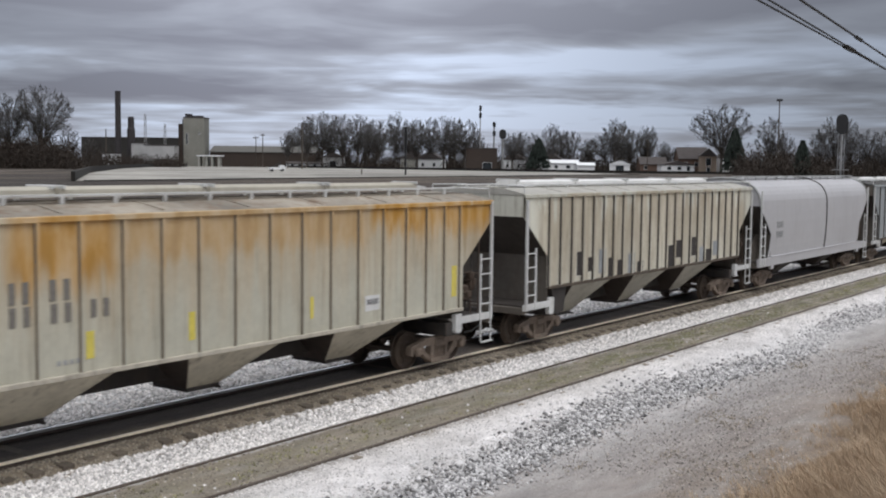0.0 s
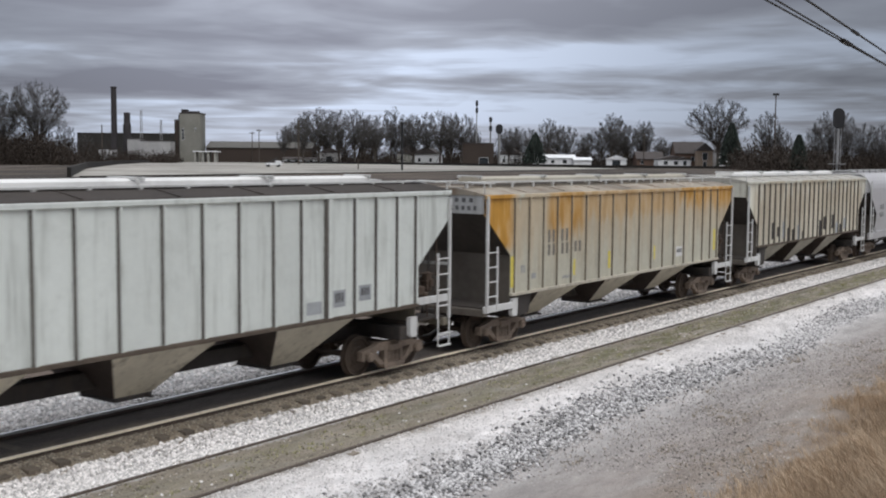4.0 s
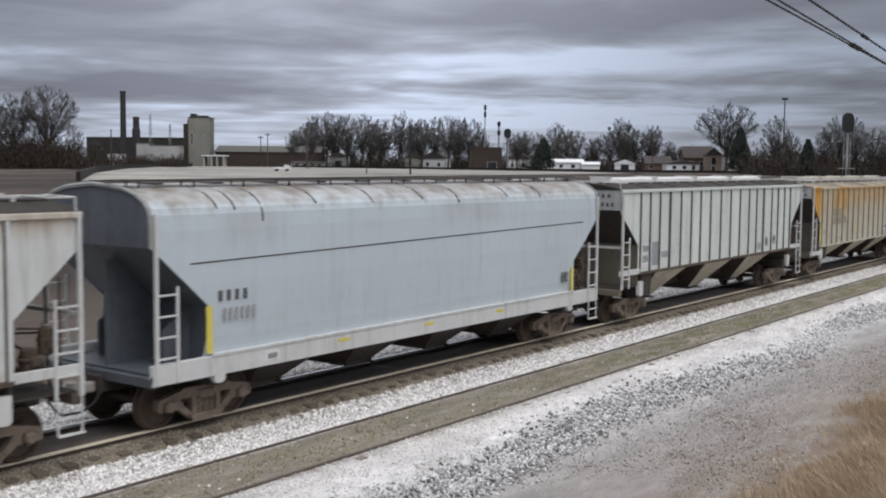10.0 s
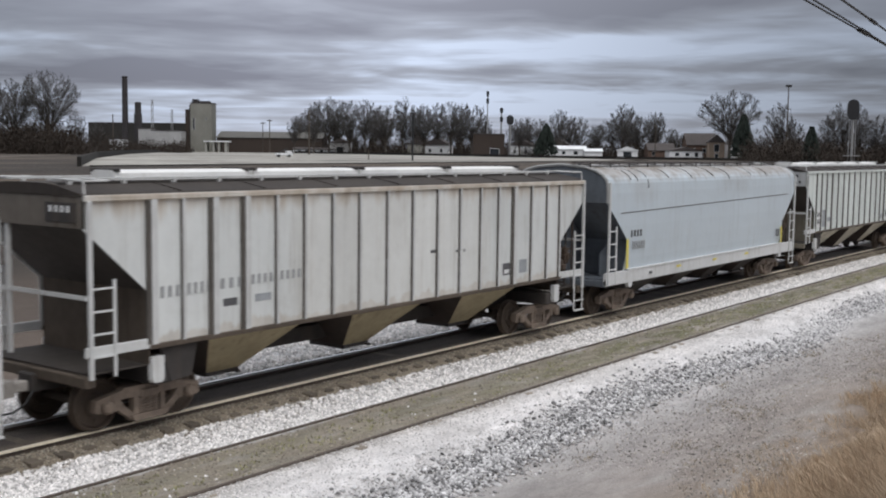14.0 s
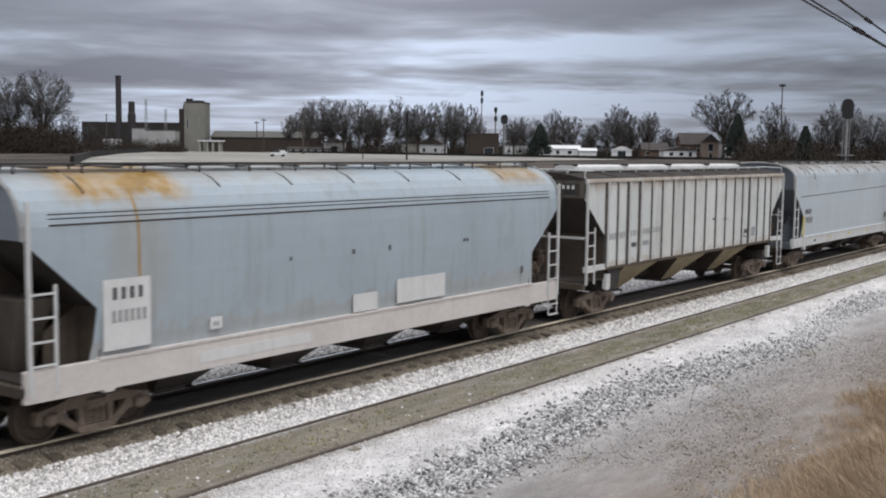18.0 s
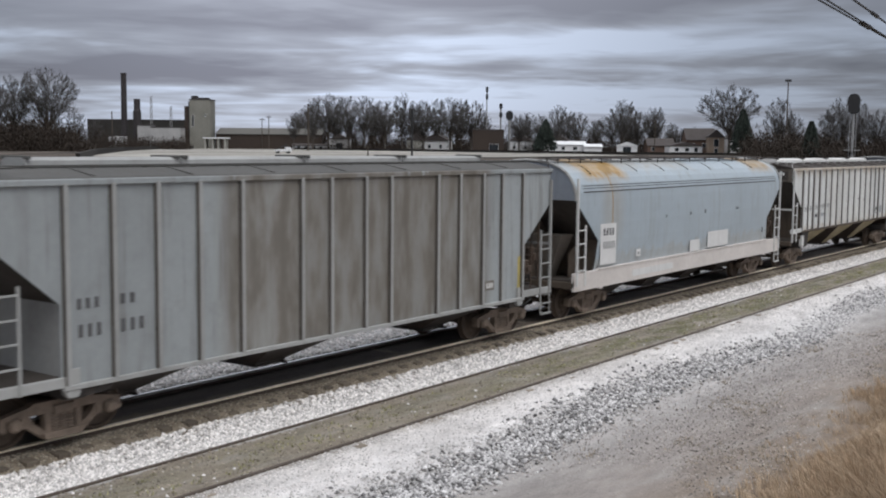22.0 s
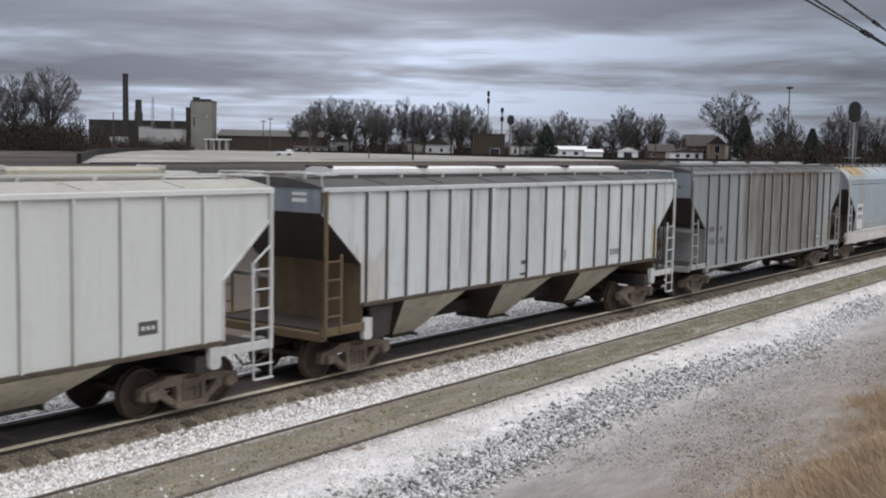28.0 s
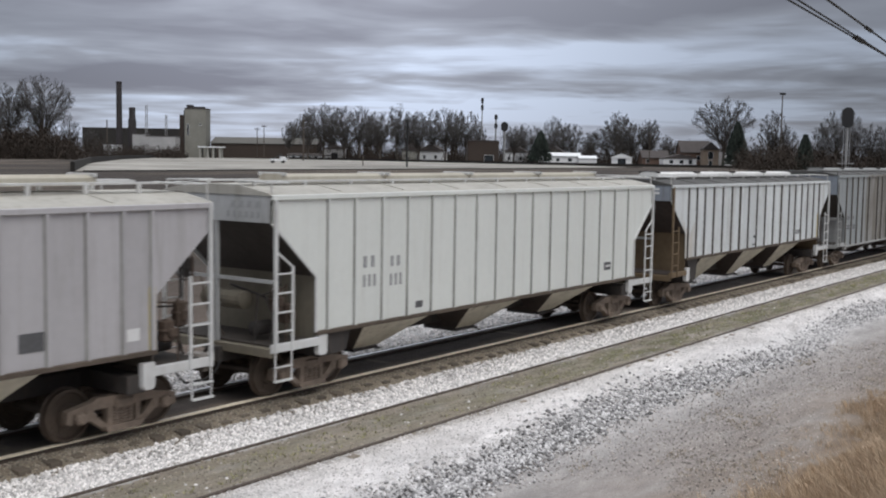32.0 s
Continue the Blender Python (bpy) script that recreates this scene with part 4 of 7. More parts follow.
M_BLUE_PALE = material("pale_blue_car_paint", (0.575, 0.640, 0.690), 0.38, grain=(8, 0.05), blotch=(0.35, 0.08), streak=0.35, dirt=(0.36, 0.37, 0.36), rust=(0.9, (0.31, 0.265, 0.225), [(-8.3, 8.3, 4.10, 4.7, 0.3, 1.1), (-6.4, -5.0, 3.3, 4.7, 0.6, 0.3), (0.5, 3.0, 3.5, 4.7, 0.5, 0.3)]))
M_BLUE = material("blue_grey_car_paint", (0.42, 0.487, 0.54), 0.45, grain=(8, 0.06), blotch=(0.4, 0.14), streak=0.5, dirt=(0.28, 0.29, 0.28), rust=(0.95, (0.42, 0.26, 0.085), [(-7.2, -4.7, 3.98, 4.75, 0.26, 1.25), (-8.0, 0.5, 4.2, 4.75, 0.3, 0.35), (5.6, 7.8, 4.05, 4.75, 0.26, 0.9), (-5.95, -5.90, 2.2, 4.6, 0.1, 1.8), (-6.5, -5.3, 2.0, 4.3, 0.9, 0.25), (-7.6, 7.6, 1.0, 1.75, 0.5, 0.2)]))
M_OFF_WHITE = material("off_white_car_paint", (0.735, 0.755, 0.745), 0.55, random_tone=0.11, grain=(8, 0.07), blotch=(0.6, 0.12), streak=0.35, dirt=(0.27, 0.235, 0.19), rust=(0.75, (0.42, 0.29, 0.16), [(-8.2, 8.2, 3.8, 4.3, 0.35, 0.9), (-3.4, 3.5, 0.5, 4.3, 0.6, 0.17), (-8.2, 8.2, 0.5, 1.62, 0.3, 0.5)]))
M_GREY_CAR = material("grey_weathered_car_paint", (0.345, 0.372, 0.384), 0.55, random_tone=0.10, grain=(8, 0.10), blotch=(0.45, 0.18), streak=0.6, dirt=(0.13, 0.12, 0.10), rust=(0.85, (0.19, 0.160, 0.125), [(-3.4, 5.2, 0.5, 4.6, 0.9, 1.0)]))
M_GREY_POST = material("pale_grey_post_paint", (0.38, 0.385, 0.38), 0.55, grain=(8, 0.12), streak=0.45, dirt=(0.2, 0.19, 0.17))
M_WHITE_COOL = material("cool_white_car_paint", (0.706, 0.739, 0.750), 0.5, random_tone=0.07, grain=(8, 0.08), blotch=(0.5, 0.12), streak=0.7, dirt=(0.33, 0.31, 0.27), rust=(0.4, (0.42, 0.28, 0.14), [(-8.2, -6.4, 1.2, 2.6, 0.9, 1.0)]))
M_WHITE_CREAM = material("clean_cream_white_car_paint", (0.739, 0.762, 0.734), 0.45, random_tone=0.03, grain=(8, 0.05), blotch=(0.4, 0.07), streak=0.2, dirt=(0.42, 0.41, 0.36))
M_LILAC = material("pale_lilac_grey_car_paint", (0.475, 0.463, 0.478), 0.5, random_tone=0.07, grain=(8, 0.08), blotch=(0.5, 0.10), streak=0.4, dirt=(0.28, 0.26, 0.25))
M_GREY_SMOOTH = material("pale_grey_smooth_car_paint", (0.50, 0.495, 0.51), 0.45, grain=(8, 0.06), blotch=(0.4, 0.10), streak=0.3, dirt=(0.28, 0.27, 0.26))
M_SILL_WHITE = material("white_sill_paint", (0.66, 0.665, 0.665), 0.5, grain=(9, 0.12), blotch=(0.8, 0.12), streak=0.6, dirt=(0.33, 0.31, 0.27))
M_FRAME_GREY = material("grey_frame_paint", (0.34, 0.345, 0.34), 0.55, grain=(9, 0.15), streak=0.6, dirt=(0.17, 0.15, 0.13))
M_FRAME_WHITE = material("white_ladder_paint", (0.64, 0.645, 0.64), 0.5, grain=(9, 0.12), streak=0.5, dirt=(0.3, 0.28, 0.24))
M_END_GREY = material("dark_grey_end_paint", (0.135, 0.118, 0.10), 0.7, grain=(6, 0.25), blotch=(0.9, 0.35), streak=0.9, dirt=(0.07, 0.05, 0.036))
M_END_BROWN = material("brown_rust_end_steel", (0.165, 0.118, 0.07), 0.85, grain=(6, 0.3), blotch=(0.9, 0.35), streak=0.7, dirt=(0.07, 0.05, 0.035))
M_END_TAN = material("dusty_tan_end_paint", (0.21, 0.188, 0.145), 0.75, grain=(6, 0.2), blotch=(0.9, 0.3), streak=0.8, dirt=(0.11, 0.085, 0.06))
M_END_UMBER = material("umber_rust_end_steel", (0.10, 0.078, 0.06), 0.85, grain=(6, 0.3), blotch=(0.9, 0.45), streak=0.9, dirt=(0.06, 0.045, 0.034))
M_FRAME_PALE = material("pale_grey_end_paint", (0.46, 0.47, 0.475), 0.6, grain=(8, 0.12), blotch=(0.9, 0.2), streak=0.6, dirt=(0.2, 0.18, 0.15))
M_END_BLUE = material("blue_grey_end_paint", (0.27, 0.30, 0.345), 0.5, grain=(7, 0.12), streak=0.5)
# dark tone that carries the shade inside the open car ends
M_END_SHADE = material("slope_sheet_with_recess_shade", (0.055, 0.046, 0.04), 0.8, grain=(6, 0.3), blotch=(0.9, 0.4), streak=0.6, dirt=(0.04, 0.03, 0.024))
# blue-grey of the pale blue car's end, darkened for its recess's shade
M_END_BLUE_SHADED = material("shaded_blue_grey_end_paint", (0.115, 0.13, 0.15), 0.6, grain=(6, 0.25), blotch=(0.9, 0.35), streak=0.7, dirt=(0.06, 0.055, 0.05))
M_ROOF_BROWN = material("brown_grimy_roof_steel", (0.034, 0.026, 0.021), 0.8, grain=(6, 0.25), blotch=(0.45, 0.5), streak=0.9, dirt=(0.045, 0.035, 0.028), dirt_amount=0.8)
M_SILL_TAN = material("dusty_tan_sill_paint", (0.70, 0.655, 0.625), 0.6, grain=(9, 0.15), blotch=(0.5, 0.25), streak=0.5, dirt=(0.62, 0.58, 0.55))
# grimy brown steel, darkened further for the shade on undersides
M_SLOPE_SHADE = material("shade_brown_slope_plate", (0.06, 0.046, 0.04), 0.85, grain=(6, 0.3), blotch=(0.9, 0.4))
M_BAY = material("olive_dusty_hopper_steel", (0.58, 0.545, 0.445), 0.8, grain=(6, 0.2), blotch=(0.8, 0.25), streak=0.7, dirt=(0.12, 0.095, 0.07))
M_BAY_GREY = material("grey_dusty_hopper_steel", (0.47, 0.455, 0.39), 0.8, grain=(6, 0.2), blotch=(0.8, 0.25), streak=0.6, dirt=(0.12, 0.10, 0.08))
M_ROOF_PALE = material("pale_dusty_roof_paint", (0.42, 0.405, 0.365), 0.7, grain=(6, 0.15), blotch=(0.5, 0.25), streak=0.5, dirt=(0.20, 0.17, 0.13))
M_ROOF_RUST = material("rust_stained_roof_paint", (0.30, 0.265, 0.215), 0.75, grain=(6, 0.2), blotch=(0.6, 0.9), streak=0.9, dirt=(0.17, 0.10, 0.055), dirt_amount=1.0)
M_ROOF_DARK = material("dark_grey_roof_paint", (0.085, 0.084, 0.08), 0.75, grain=(6, 0.2), blotch=(0.45, 0.35), streak=0.8, dirt=(0.08, 0.07, 0.06))
M_GALV = material("galvanised_running_board", (0.58, 0.58, 0.57), 0.55, 0.1, grain=(10, 0.2), streak=0.5, dirt=(0.25, 0.22, 0.18))
M_HATCH = material("bright_white_hatch_paint", (0.78, 0.775, 0.755), 0.45, grain=(8, 0.08), streak=0.35, dirt=(0.4, 0.36, 0.3))
M_HATCH_TAN = material("tan_dusty_hatch_paint", (0.44, 0.41, 0.34), 0.65, grain=(8, 0.12), streak=0.6, dirt=(0.26, 0.21, 0.14))

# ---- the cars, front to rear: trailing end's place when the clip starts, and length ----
# strip paints that hold the shade beside the posts as well as grime
M_POST_SHADE_GRIME = material("post_shade_and_grime_paint", (0.10, 0.09, 0.08), 0.8, grain=(8, 0.25), blotch=(0.9, 0.5), streak=0.5)
M_POST_SOFT = material("soft_post_shade_and_soil_paint", (0.36, 0.36, 0.34), 0.7, grain=(8, 0.25), blotch=(0.9, 0.4), streak=0.5)
M_POST_TAN = material("tan_post_shade_and_soil_paint", (0.21, 0.18, 0.145), 0.75, grain=(8, 0.25), blotch=(0.9, 0.5), streak=0.5)
M_BAY_OLIVE = material("olive_brown_hopper_steel", (0.37, 0.315, 0.20), 0.8, grain=(6, 0.2), blotch=(0.8, 0.3), streak=0.7, dirt=(0.12, 0.095, 0.06))
M_UNDER = material("tan_dusty_sill_paint", (0.52, 0.48, 0.40), 0.75, grain=(8, 0.2), blotch=(0.9, 0.25), streak=0.6)
POST = dict(eave=4.05, sill=1.27, cut=(1.25, 3.55, 2.45), foot=1.05, board=4.36, hatches=4, bays=(-4.3, -0.3, 3.7), bay_half=1.22, ridge=2.0, bay_low=0.52, under_paint=M_END_UMBER, bay_paint=M_BAY, end_paint=M_END_GREY, end_top=M_END_GREY,
            frame_paint=M_FRAME_GREY, sill_paint=M_FRAME_WHITE, ladder_paint=M_FRAME_WHITE, roof_paint=M_ROOF_PALE, board_paint=M_GALV, hatch_paint=M_HATCH, brake=1, shade_strip=0.018)
BARREL = dict(barrel=True, cut=(1.35, 3.42, 2.25), top=4.52, end_paint=M_END_GREY, frame_paint=M_FRAME_GREY, sill_paint=M_SILL_WHITE, ladder_paint=M_FRAME_WHITE, board_paint=M_FRAME_GREY, seam_paint=M_STEEL_DARK,
              bays=(-4.4, -1.45, 1.5, 4.45), brake=1, seams=(), roof_ribs=(), sill_z=(0.98, 1.32))


def spec(base, paint, **more):
    c = dict(base, paint=paint, post_paint=paint, chord_paint=paint)
    c.update(more)
    return c


def build_train():
    def placed(car, c, rear):
        CARS.append((car, rear + c["hl"]))

    # a dark hopper, only its rear seen far off
    c = spec(POST, M_GREY_CAR, length=16.6, posts=15, label="dark grey covered hopper car with outside posts", roof_paint=M_ROOF_DARK)
    placed(post_car(c), c, 58.85)

    c = spec(BARREL, M_GREY_SMOOTH, length=15.3, end_top=M_GREY_SMOOTH, sill_paint=M_GREY_SMOOTH, split=0.12, bays=(-3.0, 3.0), label="pale grey smooth-sided covered hopper car with one dark vertical joint")
    car = barrel_car(c)
    placed(car, c, 42.40)
    add_bars(car, c["hl"], [(1.9, 2.7, 2.5, 2.75, 4), (1.9, 2.7, 2.1, 2.35, 6)], -1.60, M_INK_FADED)

    c = spec(POST, M_WHITE_WORN, length=16.64, posts=23, wide=0.07, proud=0.06, eave=4.11, board=4.40, sill=1.60, shade_strip=0.028, bay_paint=M_BAY_GREY, label="worn white covered hopper car with narrow ribs and dark patches", roof_paint=M_ROOF_PALE, end_top=M_WHITE_WORN)
    car = post_car(c)
    placed(car, c, 24.75)
    rnd = random.Random(5)
    for u in (2.9, 3.55, 4.2, 4.85, 5.5, 6.15, 6.8, 9.1, 9.75, 11.0, 11.7, 12.35, 13.0):
        u += rnd.uniform(-0.05, 0.05)
        z = rnd.uniform(1.5, 1.9)
        add_plate(car, c["hl"], u, u + 0.42, z, z + rnd.uniform(0.4, 0.75), M_GREY_PATCH if rnd.random() < 0.4 else M_STEEL_DARK, "paint_patch", "dark rectangular paint patch")

    c = spec(POST, M_CREAM_RUSTY, length=16.72, under_paint=M_UNDER, shade_strip=0.014, shade_strip_paint=M_POST_TAN, posts=18, eave=3.99, sill=1.43, post_us=(1.45, 2.18, 2.93, 3.69, 4.50, 5.36, 6.20, 7.05, 7.95, 8.87, 9.78, 10.65, 11.53, 12.38, 13.2, 13.97, 14.68, 15.32), label="grey covered hopper car streaked with orange rust along its top", roof_paint=M_ROOF_RUST, hatch_paint=M_HATCH_TAN, end_paint=M_END_GREY, end_top=M_FRAME_PALE, brake=1)
    car = post_car(c)
    placed(car, c, 6.46)
    hl = c["hl"]
    y = -1.562
    add_bars(car, hl, [(3.12, 3.60, 2.68, 3.03, 2), (3.84, 4.36, 2.68, 3.03, 2), (3.12, 3.62, 2.32, 2.64, 2), (3.86, 4.38, 2.32, 2.64, 2), (4.62, 5.12, 2.34, 2.65, 2)], y, M_INK_WORN)
    add_bars(car, hl, [(2.2, 2.7, 1.75, 1.9, 1), (4.0, 4.6, 1.62, 1.70, 5), (1.75, 2.0, 1.95, 2.15, 2)], y, M_INK_FADED)
    for u0, u1, z0, z1 in ((1.26, 1.42, 1.60, 2.42), (4.58, 4.74, 1.66, 2.12), (6.78, 6.93, 1.70, 2.22), (10.0, 10.1, 1.75, 2.2), (15.0, 15.2, 1.75, 2.5)):
        add_plate(car, hl, u0, u1, z0, z1, M_YELLOW, "reflector", "yellow reflective strip", y=-1.56)
    add_plate(car, hl, 11.75, 12.25, 1.72, 2.06, M_WHITE_PLATE, "data_panel", "white data panel", y=-1.56)
    add_bars(car, hl, [(11.8, 12.2, 1.86, 1.98, 4)], -1.569, M_INK)

    add_end_bars(car, hl, [(-1.25, -0.35, 3.86, 3.97, 4), (-1.35, -0.25, 3.66, 3.77, 6)], M_INK)

    c = spec(POST, M_WHITE_GREEN, length=16.58, posts=18, thick=(3, 13), eave=4.14, board=4.42, sill=1.58, bar=1.55, foot=1.15, post_us=(1.40, 2.08, 2.79, 3.62, 4.42, 5.26, 6.05, 6.92, 7.86, 8.79, 9.70, 10.62, 11.42, 12.24, 13.08, 13.80, 14.55, 15.24), label="pale white covered hopper car with outside posts and grey patches", roof_paint=M_ROOF_BROWN, hatch_paint=M_HATCH, bay_paint=M_BAY, shade_strip=0.03, end_posts=(0.55,), frame_paint=M_FRAME_WHITE, end_paint=M_END_TAN, end_top=M_FRAME_PALE)
    car = post_car(c)
    placed(car, c, -11.63)
    hl = c["hl"]
    for u0, u1, z0, z1, mt in ((2.16, 2.70, 1.75, 2.5, M_GREY_PATCH), (2.92, 3.46, 1.96, 2.16, M_GREY_PATCH), (3.08, 3.32, 1.70, 1.90, M_WHITE_PLATE), (1.50, 2.0, 1.75, 2.5, M_WHITE_PLATE), (11.55, 12.0, 1.72, 1.98, M_GREY_PATCH), (12.35, 12.75, 1.80, 2.16, M_GREY_PATCH), (13.2, 13.6, 1.86, 2.2, M_GREY_PATCH)):
        add_plate(car, hl, u0, u1, z0, z1, mt, "paint_patch", y=-1.56)
    add_bars(car, hl, [(1.55, 1.98, 2.22, 2.42, 3), (1.55, 1.98, 1.9, 2.1, 3)], -1.569, M_INK)
    add_bars(car, hl, [(12.4, 12.7, 1.9, 2.1, 3), (13.25, 13.55, 1.98, 2.14, 3)], -1.569, M_INK)

    add_end_bars(car, hl, [(-1.25, -0.45, 3.95, 4.06, 4), (-1.35, -0.35, 3.68, 3.80, 6)], M_INK)

    c = spec(BARREL, M_BLUE_PALE, length=16.20, board_paint=M_STEEL_DARK, end_top=M_END_BLUE_SHADED, end_paint=M_END_BLUE_SHADED, slope_paint=M_END_BLUE_SHADED, seams=((3.10, 3.32, 0.014),), tall_sides=True, sill_z=(0.98, 1.36), label="pale blue smooth hopper car with dark line, white sill",
             roof_ribs=((1.56, 4.02), (2.0, 3.98), (2.7, 3.75), (4.26, 4.05), (6.06, 4.02), (7.86, 4.05), (9.26, 3.95), (11.46, 4.05), (13.06, 4.02)))
    car = barrel_car(c)
    placed(car, c, -29.32)
    hl = c["hl"]
    add_bars(car, hl, [(1.48, 2.31, 2.36, 2.56, 4)], -1.592, M_INK)
    add_bars(car, hl, [(1.61, 2.51, 1.98, 2.22, 6)], -1.59, M_INK_FADED)
    add_bars(car, hl, [(14.11, 14.51, 1.68, 1.96, 3)], -1.59, M_INK)
    add_plate(car, hl, 1.22, 1.37, 1.42, 2.3, M_YELLOW, "reflector", "yellow reflective strip", y=-1.60)
    for u in (4.86, 7.86, 10.86):
        add_plate(car, hl, u, u + 0.34, 1.18, 1.25, M_YELLOW, "reflector", "yellow reflective strip", y=-1.60)
    add_plate(car, hl, 14.64, 14.78, 1.42, 2.05, M_YELLOW, "reflector", "yellow reflective strip", y=-1.60)
    add_plate(car, hl, 2.71, 3.11, 1.08, 1.27, M_WHITE_PLATE, "data_panel", y=-1.60)
    add_bars(car, hl, [(2.78, 3.04, 1.12, 1.22, 3)], -1.61, M_INK)

    c = spec(POST, M_OFF_WHITE, length=16.42, shade_strip_paint=M_POST_SHADE_GRIME, bay_paint=M_BAY_OLIVE, posts=18, thick=(0, 2, 3, 14), sill=1.50, bar=1.46, foot=1.10, post_us=(1.39, 2.04, 2.78, 3.57, 4.35, 5.13, 5.96, 6.80, 7.72, 8.62, 9.55, 10.44, 11.30, 12.09, 12.84, 13.64, 14.42, 15.08), label="off-white covered hopper car with brown stains and bright roof hatches", roof_paint=M_ROOF_BROWN, shade_strip=0.016, post_paint=M_FRAME_WHITE, board_paint=M_GALV, end_paint=M_END_UMBER, end_posts=(0.65,), frame_paint=M_FRAME_WHITE, end_top=M_END_GREY, dark_clamps=True)
    car = post_car(c)
    placed(car, c, -47.14)
    hl = c["hl"]
    add_bars(car, hl, [(1.5, 2.0, 2.30, 2.50, 3), (2.1, 2.7, 2.31, 2.51, 4), (2.86, 3.5, 2.33, 2.52, 3), (3.65, 4.28, 2.35, 2.53, 4), (4.42, 5.05, 2.37, 2.54, 4)], -1.562, M_INK_FADED)
    for u0, u1, z0, z1, mt in ((2.98, 3.32, 2.0, 2.14, M_INK), (3.78, 4.2, 2.01, 2.15, M_GREY_PATCH), (12.33, 12.66, 1.78, 2.08, M_INK), (13.1, 13.46, 1.78, 2.12, M_GREY_PATCH), (9.3, 9.5, 2.55, 2.62, M_INK), (10.3, 10.36, 2.5, 2.56, M_INK), (10.6, 10.66, 2.5, 2.56, M_INK)):
        add_plate(car, hl, u0, u1, z0, z1, mt, "paint_patch", y=-1.56)
    add_plate(car, hl, 12.38, 12.61, 1.82, 1.92, M_WHITE_PLATE, "data_panel", "white stencilled data panel", y=-1.566)
    s = Shape().box(-hl - 0.012, -hl - 0.002, -1.38, -0.55, 3.66, 3.98)
    part("number_board", s, M_STEEL_DARK, car, "black painted number panel")
    add_end_bars(car, hl, [(-1.25, -0.61, 3.82, 3.93, 4)], M_WHITE_PLATE, 0.012)

    c = spec(BARREL, M_BLUE, length=16.25, board_paint=M_STEEL_DARK, end_paint=M_END_UMBER, end_box=True, end_top=M_END_BLUE, seams=((3.64, 3.66, 0.017), (3.74, 3.75, 0.010), (3.81, 3.82, 0.010)), sill_z=(0.88, 1.40), sill_paint=M_SILL_TAN, label="blue-grey smooth covered hopper car with orange roof rust",
             roof_ribs=((1.3, 4.05), (4.3, 4.1), (6.2, 4.1), (8.1, 4.12), (10.0, 4.1), (12.0, 4.1), (13.9, 4.1)))
    car = barrel_car(c)
    placed(car, c, -64.88)
    hl = c["hl"]
    for u0, u1, z0, z1, nm in ((1.45, 2.42, 1.52, 2.70, "number_panel"), (7.72, 8.52, 1.46, 1.84, "paint_patch"), (9.2, 11.0, 1.50, 2.04, "paint_patch"), (3.76, 4.04, 1.6, 1.82, "data_panel"), (3.5, 6.4, 1.02, 1.22, "paint_patch")):
        add_plate(car, hl, u0, u1, z0, z1, M_WHITE_PLATE, nm, "white painted panel", y=-1.60 if z0 < 1.3 else -1.588)
    add_bars(car, hl, [(1.6, 2.3, 2.36, 2.56, 4)], -1.599, M_INK)
    add_bars(car, hl, [(1.6, 2.35, 1.98, 2.18, 6), (3.82, 3.98, 1.66, 1.74, 2)], -1.597, M_INK_FADED)
    add_bars(car, hl, [(7.66, 7.80, 2.70, 2.80, 1), (8.86, 9.0, 2.70, 2.82, 1), (5.8, 5.9, 2.7, 2.78, 1), (11.7, 11.95, 2.72, 2.80, 2), (14.3, 14.5, 1.75, 1.92, 1)], -1.593, M_INK)

    c = spec(POST, M_GREY_CAR, length=16.29, posts=14, post_us=(1.42, 2.33, 3.24, 4.17, 5.18, 6.77, 7.62, 8.70, 9.54, 11.24, 12.11, 13.08, 13.92, 14.88), ridge=0.0, eave=4.26, sill=1.02, board=4.52, foot=1.02, wide=0.07, proud=0.07, post_paint=M_GREY_POST, cut=(1.3, 3.42, 2.35), roof_paint=M_ROOF_DARK, board_paint=M_ROOF_DARK, hatch_paint=M_FRAME_GREY,
             bays=(-5.0, -1.2, 4.4), bay_half=0.95, bay_low=0.45, bay_paint=M_STEEL_DARK, end_top=M_END_BLUE, end_paint=M_FRAME_GREY, sill_paint=M_GREY_POST, ladder_paint=M_FRAME_GREY, end_posts=(0.35,), under_paint=M_GREY_POST, label="grey covered hopper car with pale ribs and dull streaks", brake=1)
    car = post_car(c)
    placed(car, c, -82.49)
    hl = c["hl"]
    add_bars(car, hl, [(1.58, 2.08, 2.24, 2.41, 3), (2.42, 2.8, 2.24, 2.41, 2), (1.60, 2.12, 1.78, 1.99, 3), (2.42, 2.98, 1.78, 1.99, 3)], -1.562, M_INK)
    add_plate(car, hl, 13.20, 13.62, 1.36, 1.60, M_INK_WORN, "data_panel", "dark stencilled data panel", y=-1.56)
    add_bars(car, hl, [(13.26, 13.58, 1.42, 1.54, 3)], -1.569, M_WHITE_PLATE)
    add_plate(car, hl, 14.70, 14.83, 1.3, 2.1, M_OLIVE_TAPE, "reflector", "yellow reflective strip", y=-1.56)

    add_end_bars(car, hl, [(-1.2, -0.6, 3.75, 3.86, 4)], M_INK)

